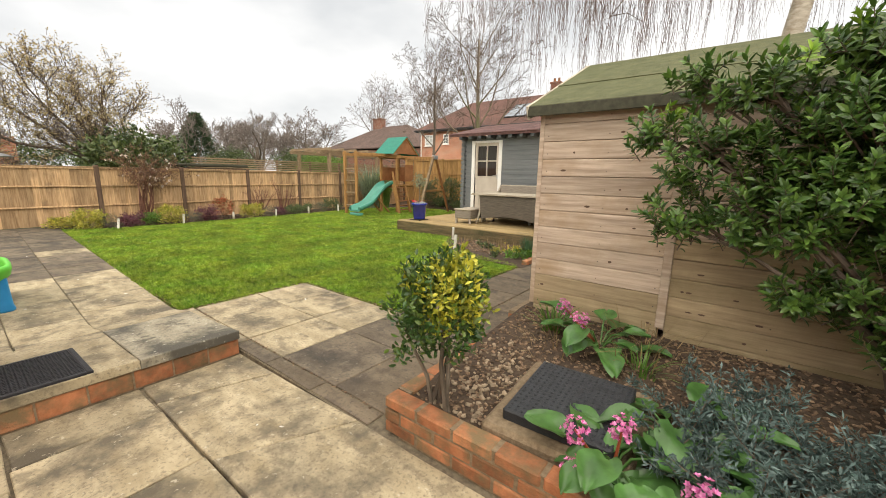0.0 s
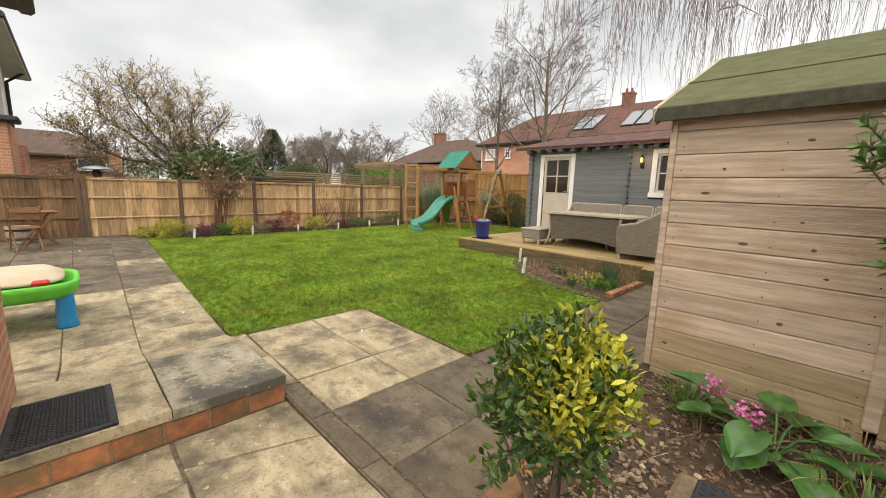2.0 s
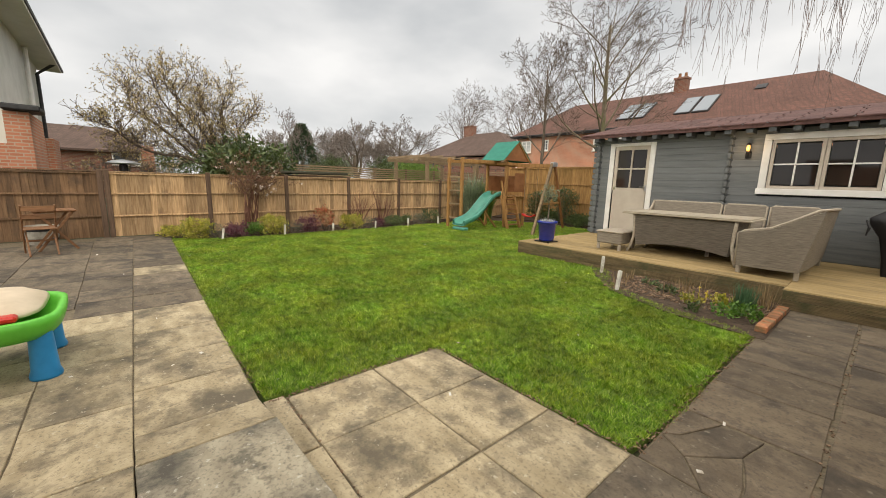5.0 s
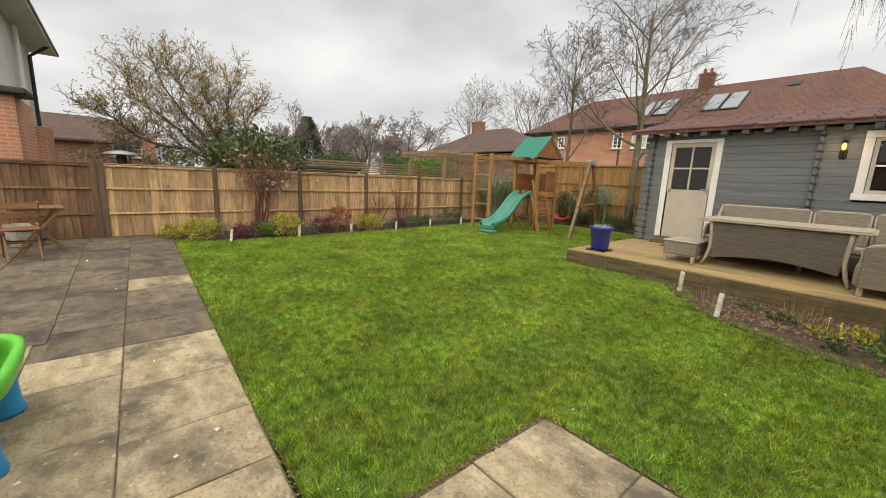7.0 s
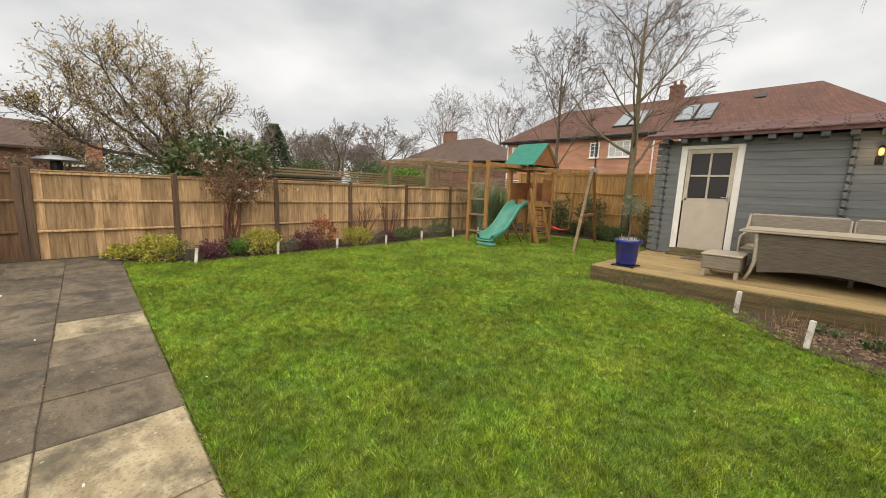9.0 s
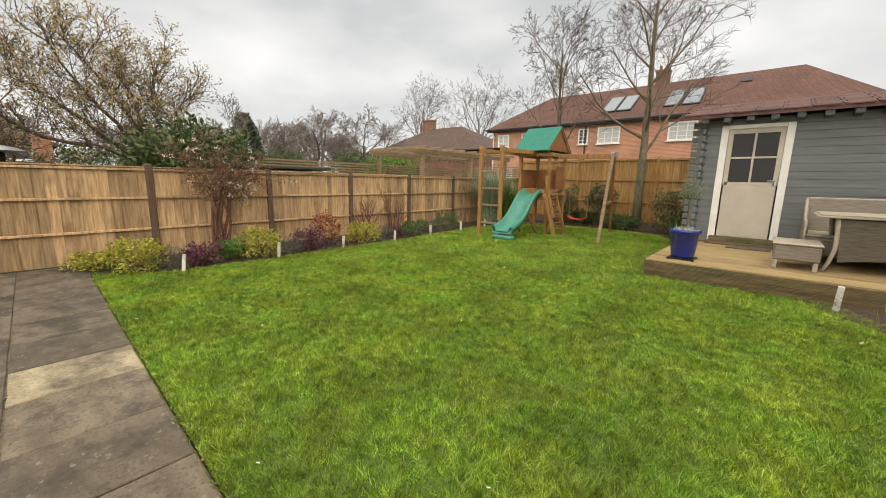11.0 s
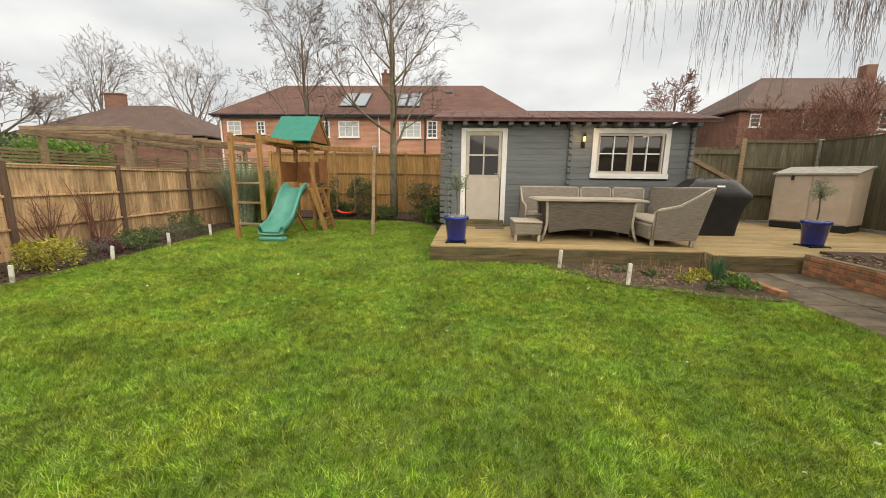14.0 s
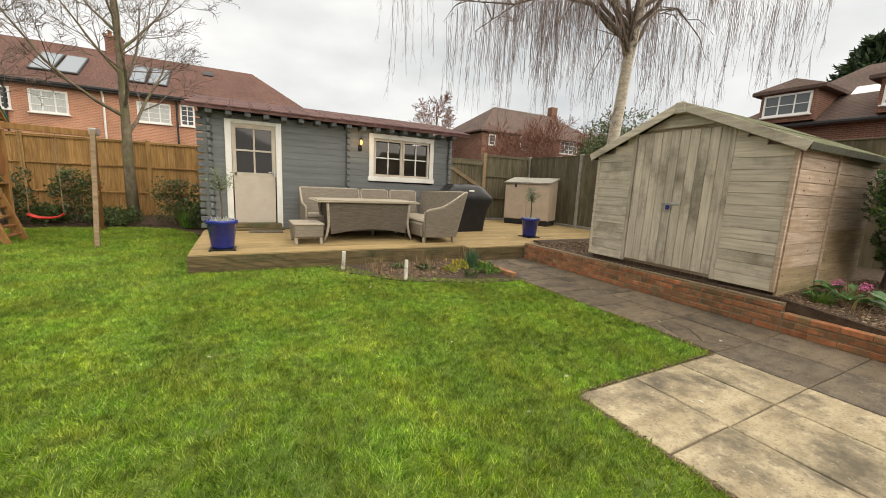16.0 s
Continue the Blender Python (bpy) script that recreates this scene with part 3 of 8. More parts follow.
LAWN = [(-12.25, 1.52), (-10.3, 1.44), (-8.6, 1.39), (-6.85, 1.33), (-5.5, 1.28), (-4.28, 1.27), (-4.22, 1.6), (-4.22, 2.62), (-4.1, 2.69), (-3.0, 2.68),
        (-2.56, 2.70), (-2.5, 3.4), (-2.54, 4.4), (-2.52, 5.3), (-2.66, 5.47), (-3.2, 5.55), (-3.75, 5.75), (-4.2, 6.02), (-4.5, 6.38), (-4.68, 6.75), (-4.9, 7.04),
        (-6.84, 7.04), (-6.86, 9.9), (-7.1, 11.2), (-7.6, 12.1), (-8.6, 12.5), (-10.0, 12.5), (-11.2, 12.1), (-11.9, 11.2), (-12.1, 10.0), (-11.95, 8.5),
        (-11.78, 7.0), (-11.72, 5.0), (-11.66, 3.6), (-11.7, 2.3), (-11.95, 1.85)]
g = Geo().prism(LAWN, -0.07, -0.012)
lawn = setting("lawn", g, MAT["turf"], "green mown garden lawn with an uneven edge", "lawn")

g = Geo()
g.prism([(-13.3, 1.4), (-12.0, 1.4), (-11.4, 2.0), (-11.4, 11.4), (-10.8, 12.2), (-8.8, 12.3), (-7.4, 12.0), (-6.7, 10.5), (-6.7, 14.2), (-13.3, 14.2)], -0.06, -0.025)
setting("soil_bed", g, MAT["soil"], "dark bare soil of the border along the fences", "soil")
g = Geo().prism([(-12.9, 12.9), (-10.6, 13.0), (-8.6, 12.95), (-6.8, 12.6), (-6.8, 14.0), (-12.9, 14.0)], -0.05, lambda x, y: 0.02 + 0.12 * max(0.0, y - 12.9))
setting("soil_bank", g, MAT["soil"], "dark soil bank below the tall timber fence", "soil")
g = Geo().prism([(-2.42, 5.3), (-2.42, 7.1), (-5.2, 7.1), (-4.8, 6.5), (-4.2, 5.8), (-3.3, 5.4)], -0.06, 0.005)
setting("deck_bed", g, MAT["soil"], "dark soil of the small bed before the deck", "soil")

g = Geo()
g.prism([(-13.05, -3.2), (-2.93, -3.2), (-2.93, 1.24), (-4.28, 1.24), (-12.3, 1.49), (-13.05, 1.49)], -0.07, -0.012)
g.prism([(-4.28, -0.5), (-2.95, -0.5), (-2.95, 1.2), (-4.28, 1.2)], -0.02, lambda x, y: -0.012 if x < -4 else 0.125)
terrace = setting("terrace", g, MAT["grout"], "raised stone-flagged terrace beside the lawn", "terrace")
g = Geo()
g.prism([(-2.93, -3.2), (3.0, -3.2), (3.0, 1.238), (-2.93, 1.238)], -0.07, lambda x, y: -0.052 if x < 0 else -0.015)
g.prism([(-4.22, 1.24), (3.0, 1.24), (3.0, 1.6), (-1.2, 1.6), (-1.1, 6.9), (-2.5, 6.9), (-2.5, 2.67), (-4.22, 2.67)], -0.07, -0.011)
pavement = setting("pavement", g, MAT["grout"], "weathered stone-flagged garden path and paving", "pavement")
PAVING = terrace, pavement

# the house beside the terrace: a plain brick corner with a door and a low eave
g = Geo()
g.box((-3.46, -1.86, 1.2), (0.86, 3.6, 2.4))
house_wall = setting("wall_house", g, MAT["brick_wall"], "red brick corner of the house beside the terrace", "wall")
g = Geo().box((-0.2, -3.3, 1.2), (5.6, 0.3, 2.5))
setting("wall_back", g, MAT["brick_wall"], "plain red brick house wall behind the paving", "wall")
g = Geo()
g.box((-3.45, -1.62, 2.46), (1.16, 3.6, 0.1), 0.01)
g.box((-3.45, 0.2, 2.47), (1.2, 0.08, 0.14), 0.02)
setting("trim", g, MAT["gutter"], "dark house eave with its gutter", "eave")

g = Geo()
g.prism([(-1.21, 1.36), (2.9, 1.36), (2.9, 2.75), (-1.21, 2.75)], -0.06, lambda x, y: 0.185 if y < 2 else 0.335)
g.prism([(-1.21, 2.75), (2.9, 2.75), (2.9, 7.1), (-0.76, 7.1), (-0.76, 6.72), (-1.21, 6.72)], -0.06, lambda x, y: 0.335 if y < 4 else 0.29)
setting("planter_soil", g, MAT["soil"], "dark soil and bark in the raised brick bed", "soil")

# ---- the deck ----
def grooved(width, thick, n, deep):
    """The cross-section of a board with n ribs on its upper face."""
    pts = [(-width / 2, -thick / 2), (width / 2, -thick / 2)]
    step = width / n
    for k in range(n):
        u = width / 2 - k * step
        pts += [(u, thick / 2 - deep), (u - step * 0.18, thick / 2), (u - step * 0.72, thick / 2), (u - step * 0.9, thick / 2 - deep)]
    return pts + [(-width / 2, thick / 2 - deep)]


DECK_Z = 0.25
deck = thing("deck", pose(0, 0, 0), "low weathered timber garden deck with grooved boards", "deck")
g = Geo()
for x0, x1, y0, y1 in ((-6.70, -2.55, 7.12, 9.80), (-2.50, -0.85, 6.90, 9.80), (-0.80, 2.75, 7.2, 11.7)):
    g.box(((x0 + x1) / 2, (y0 + y1) / 2, 0.09), (x1 - x0, y1 - y0, 0.24))
part("subframe", g, MAT["cabin_dark"], deck)
rng = random.Random(4)
boards = []
for x0, x1, y0, y1 in ((-6.80, -2.53, 7.03, 9.82), (-2.52, -0.74, 6.80, 9.82), (-0.73, 2.80, 7.12, 11.75)):
    n = int((y1 - y0) / 0.125)
    h = (y1 - y0) / n
    g = Geo().extrude(grooved(h - 0.006, 0.028, 6, 0.003), (x0 - x1) / 2, (x1 - x0) / 2, "x")
    me = g.mesh("deck_board", MAT["deck"])
    for i in range(n):
        part("deck_board", me, None, deck, at=pose((x0 + x1) / 2, y0 + h * (i + 0.5), DECK_Z - 0.014 + rng.uniform(-0.001, 0.001)))
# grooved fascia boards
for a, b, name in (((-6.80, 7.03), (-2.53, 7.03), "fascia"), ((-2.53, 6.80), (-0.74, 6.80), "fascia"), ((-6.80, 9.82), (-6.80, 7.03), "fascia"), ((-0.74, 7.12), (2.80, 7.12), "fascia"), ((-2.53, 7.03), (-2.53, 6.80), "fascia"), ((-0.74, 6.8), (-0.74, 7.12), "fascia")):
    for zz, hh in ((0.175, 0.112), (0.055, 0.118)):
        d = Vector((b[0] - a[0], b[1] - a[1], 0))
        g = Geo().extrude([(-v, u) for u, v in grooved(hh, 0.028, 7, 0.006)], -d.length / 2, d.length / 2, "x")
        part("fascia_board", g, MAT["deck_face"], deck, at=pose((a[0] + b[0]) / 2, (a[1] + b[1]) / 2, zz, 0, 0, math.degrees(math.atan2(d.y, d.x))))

# ---- the cabin ----
cabin = thing("summer_house", pose(-4.03, 9.83, 0), "grey-painted log summer house with a felt-shingled roof", "summer house")
W = 5.42
X0, X1 = -W / 2, W / 2
DOOR = (-2.35, -1.33, 0.30, 2.42)
WIN = (0.53, 2.18, 1.36, 2.44)
LOG = 0.1335
logs = {}


def log_piece(x0, x1, z, y=0.0):
    key = round(x1 - x0, 3)
    if key not in logs:
        L = x1 - x0
        g = Geo()
        prof = [(-0.030, -LOG / 2 + 0.001), (-0.034, -LOG / 2 + 0.006), (-0.034, LOG / 2 - 0.006), (-0.030, LOG / 2 - 0.001), (0.03, LOG / 2 - 0.001), (0.03, -LOG / 2 + 0.001)]
        g.extrude(prof, -L / 2, L / 2, "x")
        logs[key] = g.mesh("log", MAT["cabin"])
    return part("log", logs[key], None, cabin, at=pose((x0 + x1) / 2, y, z))


for i in range(17):
    z = 0.26 + LOG * (i + 0.5)
    spans = [(X0, X1)]
    for a, b, lo, hi in (DOOR, WIN):
        if lo < z < hi:
            spans = [s for x0, x1 in spans for s in (((x0, a), (b, x1)) if x0 < a < x1 else ((x0, x1),))]
    for x0, x1 in spans:
        log_piece(x0, x1, z)
g = Geo()
g.box((X0 + 0.03, 1.6, 1.36), (0.06, 3.08, 2.2))
g.box((X1 - 0.03, 1.6, 1.36), (0.06, 3.08, 2.2))
g.box((0, 3.16, 1.36), (W, 0.06, 2.2))
g.box((0, 1.55, 0.24), (W, 3.1, 0.06))
part("shell", g, MAT["cabin"], cabin)
# crossed log ends at the corners and at the inner wall
end_a = Geo().box((0, -0.02, 0), (0.062, 0.13, LOG * 0.80), 0.012).mesh("log_end", MAT["cabin"])
end_b = Geo().box((0, -0.045, 0), (0.048, 0.03, LOG * 0.36), 0.008).mesh("log_end", MAT["cabin_dark"])
for xe in (X0 + 0.10, X1 - 0.10, 0.03):
    for i in range(17):
        z = 0.26 + LOG * (i + 0.5)
        if xe == 0.03 or True:
            part("log_end", end_a, None, cabin, at=pose(xe, -0.03, z))
            part("notch", end_b, None, cabin, at=pose(xe + 0.035, -0.0, z + LOG / 2))
for i in range(17):
    part("log_end", end_a, None, cabin, at=pose(X0 - 0.03, 0.09, 0.26 + LOG * (i + 0.5), 0, 0, -90))
# roof: low gable with rafter ends and a shingle edge
RX0, RX1 = X0 - 0.24, X1 + 0.33
for side in (0, 1):
    y0, y1 = (-0.34, 1.62) if side == 0 else (3.58, 1.62)
    g = Geo()
    g.add([(RX0, y0, 2.555), (RX1, y0, 2.555), (RX1, y1, 3.0), (RX0, y1, 3.0), (RX0, y0, 2.60), (RX1, y0, 2.60), (RX1, y1, 3.05), (RX0, y1, 3.05)],
          [(3, 2, 1, 0), (4, 5, 6, 7), (0, 1, 5, 4), (1, 2, 6, 5), (2, 3, 7, 6), (3, 0, 4, 7)])
    part("roof", g, MAT["cabin_dark"], cabin)
shingle_me = Geo()
shingle_me.add([(-0.165, 0, 0), (0.165, 0, 0), (0.165, 0.3, 0.068), (-0.165, 0.3, 0.068), (-0.13, -0.006, -0.014), (0.13, -0.006, -0.014), (-0.165, 0, 0.012), (0.165, 0, 0.012), (0.165, 0.3, 0.08), (-0.165, 0.3, 0.08), (-0.13, -0.008, -0.002), (0.13, -0.008, -0.002)],
               [(6, 7, 8, 9), (0, 6, 10, 4), (4, 10, 11, 5), (5, 11, 7, 1), (6, 10, 11, 7), (0, 3, 9, 6), (1, 7, 8, 2), (3, 2, 8, 9)])
shingle_me = shingle_me.mesh("shingle", MAT["shingle"])
nsh = int((RX1 - RX0) / 0.335)
for row in range(7):
    for i in range(nsh):
        part("shingle", shingle_me, None, cabin, at=pose(RX0 + 0.17 + i * (RX1 - RX0 - 0.34) / (nsh - 1) + (0.05 if row % 2 else 0), -0.36 + row * 0.285, 2.604 + row * 0.065))
raft = Geo().box((0, -0.16, 0), (0.11, 0.32, 0.10), 0.008).mesh("rafter_end", MAT["cabin_dark"])
for i in range(17):
    part("rafter_end", raft, None, cabin, at=pose(X0 + 0.12 + i * (W + 0.1) / 17, 0.0, 2.50))
g = Geo().box((0.0, -0.33, 2.565), (RX1 - RX0, 0.03, 0.07), 0.004)
part("eave_board", g, MAT["shingle"], cabin)
# door
xd0, xd1, zd0, zd1 = DOOR
door = part("door", Geo().box(((xd0 + xd1) / 2, 0.0, 0.87), (xd1 - xd0 - 0.26, 0.045, 0.96), 0.004), MAT["cream_paint"], cabin, "cream-painted half-glazed door")
for nm, c, s in (("door_stile", (xd0 + 0.15, 0.0, 1.85), (0.075, 0.05, 1.01)), ("door_stile", (xd1 - 0.15, 0.0, 1.85), (0.075, 0.05, 1.01)), ("door_rail", ((xd0 + xd1) / 2, 0, 2.31), (0.66, 0.05, 0.09)), ("door_rail", ((xd0 + xd1) / 2, 0, 1.375), (0.74, 0.05, 0.06)),
                 ("glazing_bar", ((xd0 + xd1) / 2, 0.0, 1.84), (0.035, 0.05, 0.88)), ("glazing_bar", ((xd0 + xd1) / 2, -0.002, 1.84), (0.66, 0.05, 0.035))):
    part(nm, Geo().box(c, s, 0.004), MAT["cream_paint"], door)
for sx in (-1, 1):
    for sz in (-1, 1):
        part("pane", Geo().box(((xd0 + xd1) / 2 + sx * 0.165, 0.012, 1.84 + sz * 0.22), (0.30, 0.006, 0.41)), MAT["pane"], door)
hg = Geo().box((xd1 - 0.145, -0.03, 1.41), (0.035, 0.012, 0.14), 0.004)
hg.path([(xd1 - 0.145, -0.035, 1.43), (xd1 - 0.145, -0.075, 1.43), (xd1 - 0.26, -0.075, 1.43)], [0.008] * 3, 8)
part("door_handle", hg, MAT["steel"], door)
for nm, c, s in (("architrave", (xd0 + 0.055, -0.045, 1.36), (0.11, 0.03, 2.12)), ("architrave", (xd1 - 0.055, -0.045, 1.36), (0.11, 0.03, 2.12)), ("architrave", ((xd0 + xd1) / 2, -0.045, 2.385), (xd1 - xd0 - 0.222, 0.03, 0.07))):
    part(nm, Geo().box(c, s, 0.006), MAT["white_paint"], cabin, "white-painted door surround")
part("sill", Geo().box(((xd0 + xd1) / 2, -0.10, 0.345), (0.96, 0.16, 0.09), 0.01), MAT["deck_face"], cabin)
part("step", Geo().box(((xd0 + xd1) / 2, -0.14, 0.276), (1.05, 0.24, 0.05), 0.008), MAT["deck_face"], cabin)
# window
xa, xb, za, zb = WIN
window = part("window", Geo().box(((xa + xb) / 2, -0.05, zb - 0.055), (xb - xa, 0.03, 0.11), 0.006), MAT["white_paint"], cabin, "white-painted double casement window")
for c, s in ((((xa + xb) / 2, -0.055, za + 0.055), (xb - xa + 0.04, 0.045, 0.11)), ((xa + 0.055, -0.05, (za + zb) / 2), (0.11, 0.03, zb - za - 0.222)), ((xb - 0.055, -0.05, (za + zb) / 2), (0.11, 0.03, zb - za - 0.222))):
    part("window_frame", Geo().box(c, s, 0.006), MAT["white_paint"], window)
xm = (xa + xb) / 2
for sx in (-1, 1):
    cx = xm + sx * 0.355
    sash = Geo().ring(cx - 0.352, cx + 0.352, za + 0.112, zb - 0.112, 0.05, -0.035, 0.015)
    part("sash", sash, MAT["cream_paint"], window)
    bars = Geo().box((cx, -0.01, (za + zb) / 2), (0.026, 0.04, 0.75), 0.003).box((cx, -0.012, (za + zb) / 2), (0.60, 0.04, 0.026), 0.003)
    part("glazing_bar", bars, MAT["white_paint"], window)
    for px in (-1, 1):
        for pz in (-1, 1):
            part("pane", Geo().box((cx + px * 0.145, 0.01, (za + zb) / 2 + pz * 0.175), (0.288, 0.006, 0.36)), MAT["pane"], window)
# wall lantern
lantern = thing("wall_lantern", pose(-3.71, 9.80, 2.18), "small black lit wall lantern with a glass shade", "wall light")
part("bracket", Geo().box((0, -0.015, -0.10), (0.09, 0.03, 0.13), 0.01).path([(0, -0.02, -0.10), (0, -0.09, -0.13), (0, -0.10, -0.06)], [0.012] * 3, 8), MAT["dark_metal"], lantern)
part("shade", Geo().lathe([(0.014, -0.04), (0.028, -0.02), (0.032, 0.035), (0.022, 0.065), (0.008, 0.08)], (0, -0.10, 0), 12, True), MAT["bulb"], lantern, "warm glowing glass shade", True)
part("cap", Geo().lathe([(0.045, 0.075), (0.035, 0.095), (0.006, 0.12)], (0, -0.10, 0), 12, True), MAT["dark_metal"], lantern)
lamp_data = bpy.data.lights.new("lantern_bulb", "POINT")
lamp_data.energy, lamp_data.color, lamp_data.shadow_soft_size = 1.5, (1.0, 0.7, 0.4), 0.05
new("lantern_bulb", lamp_data).location = (-3.71, 9.60, 2.2)
mat_thing = tagged(new("door_mat", Geo().box((0, 0, 0.008), (0.62, 0.36, 0.016), 0.005).mesh("door_mat", MAT["bark"])), "small brown coir mat on the deck by the cabin door", "mat")
mat_thing.matrix_basis = pose(-5.72, 9.36, DECK_Z + 0.002)

# ---- the shed ----
shed = thing("garden_shed", pose(0, 0, 0), "weathered timber garden shed with green felted roof", "shed")
SX0, SX1, SY0, SY1, SZ0, SZE, SYA, SZA = -1.15, 1.05, 2.84, 5.30, 0.37, 1.90, 4.07, 2.44
part("body", Geo().extrude([(SY0 + 0.03, SZ0), (SY1 - 0.03, SZ0), (SY1 - 0.03, SZE), (SYA, SZA - 0.03), (SY0 + 0.03, SZE)], SX0 + 0.03, SX1 - 0.03, "x"), MAT["shed_wood"], shed)
for bx in (SX0 + 0.1, SX1 - 0.1):
    part("bearer", Geo().box((bx, 4.07, 0.31), (0.08, 2.4, 0.14)), MAT["fence_post"], shed)
nb, bh = 12, (SZE + 0.02 - SZ0) / 12


def ship_board(L, h, mat_name, key={}):
    if (round(L, 3), h, mat_name) not in key:
        prof = [(-0.013, -h / 2 + 0.001), (-0.016, -h / 2 + 0.004), (-0.016, h / 2 - 0.010), (-0.010, h / 2 - 0.002), (0.012, h / 2 - 0.002), (0.012, -h / 2)]
        key[round(L, 3), h, mat_name] = Geo().extrude(prof, -L / 2, L / 2, "x").mesh("board", MAT[mat_name])
    return key[round(L, 3), h, mat_name]


for i in range(nb):
    z = SZ0 + bh * (i + 0.5)
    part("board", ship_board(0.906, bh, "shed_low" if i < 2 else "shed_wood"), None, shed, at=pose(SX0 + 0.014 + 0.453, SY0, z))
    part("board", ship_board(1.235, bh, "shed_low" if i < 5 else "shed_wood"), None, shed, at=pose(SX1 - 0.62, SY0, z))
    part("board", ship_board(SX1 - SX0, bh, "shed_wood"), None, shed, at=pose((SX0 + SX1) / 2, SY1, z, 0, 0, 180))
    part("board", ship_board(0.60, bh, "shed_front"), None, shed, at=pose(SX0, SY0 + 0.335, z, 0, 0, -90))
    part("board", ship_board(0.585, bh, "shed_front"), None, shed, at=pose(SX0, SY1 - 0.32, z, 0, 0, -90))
for L, x in ((0.906, SX0 + 0.467), (1.235, SX1 - 0.62)):
    part("board", ship_board(L, bh, "shed_low"), None, shed, at=pose(x, SY0, SZ0 - bh / 2))
for k, zz in enumerate((1.955, 2.08)):
    part("board", ship_board(0.34 - 0.2 * k, bh, "shed_front"), None, shed, at=pose(SX0, 3.47 - 0.17 + 0.09 * k, zz, 0, 0, -90))
    part("board", ship_board(0.34 - 0.2 * k, bh, "shed_front"), None, shed, at=pose(SX0, 4.67 + 0.17 - 0.09 * k, zz, 0, 0, -90))
part("gable_board", Geo().extrude([(3.60, 2.20), (4.54, 2.20), (SYA, 2.41)], SX0 - 0.012, SX0 + 0.02, "x"), MAT["shed_front"], shed)
for k, (y0, y1) in enumerate(((3.48, 4.062), (4.068, 4.655))):
    leaf = part("door", Geo().box((SX0 + 0.012, (y0 + y1) / 2, 1.285), (0.018, y1 - y0, 1.73)), MAT["shed_door"], shed, "grey weathered boarded shed door")
    wv = (y1 - y0) / 5
    me = Geo().box((0, 0, 0), (0.016, wv - 0.005, 1.745), 0.004).mesh("door_board", MAT["shed_door"])
    for i in range(5):
        part("door_board", me, None, leaf, at=pose(SX0 - 0.008, y0 + wv * (i + 0.5), 1.285))
for y, z0, z1, mt in ((SY0 + 0.018, SZ0, SZE, "shed_wood"), (SY1 - 0.02, SZ0, SZE, "shed_front"), (3.455, SZ0, 2.17, "shed_door"), (4.685, SZ0, 2.17, "shed_door")):
    part("corner_post", Geo().box((SX0 - 0.010, y, (z0 + z1) / 2), (0.04, 0.042, z1 - z0), 0.004), MAT[mt], shed)
part("batten", Geo().box((-0.215, SY0 - 0.018, 1.15), (0.055, 0.028, 1.5), 0.004), MAT["shed_wood"], shed)
bolt = Geo().path([(SX0 - 0.035, 3.96, 1.235), (SX0 - 0.035, 4.20, 1.235)], [0.007, 0.007], 8)
bolt.box((SX0 - 0.024, 4.08, 1.235), (0.01, 0.12, 0.045), 0.003)
part("bolt", bolt, MAT["steel"], shed)
part("padlock", Geo().box((SX0 - 0.04, 4.10, 1.185), (0.025, 0.045, 0.05), 0.008), MAT["blue_glaze"], shed, "blue padlock")
knots = Geo().lathe([(0.012, 0.0), (0.011, 0.003)], (0, 0, 0), 8, True).mesh("knot", MAT["fence_post"])
krng = random.Random(9)
for i in range(26):
    part("knot", knots, None, shed, at=pose(krng.uniform(-1.08, 0.3), SY0 - 0.0155, SZ0 + bh * (krng.randrange(12) + 0.35), 90, 0, 0) @ Matrix.Diagonal((krng.uniform(0.6, 1.9), krng.uniform(0.4, 0.8), 1, 1)))
nail = Geo().lathe([(0.004, 0.0), (0.003, 0.002)], (0, 0, 0), 6, True).mesh("nail", MAT["dark_metal"])
for i in range(nb):
    for xx in (-1.10, -0.66, -0.27, 0.35, 0.8):
        part("nail", nail, None, shed, at=pose(xx, SY0 - 0.0155, SZ0 + bh * (i + 0.3), 90, 0, 0))
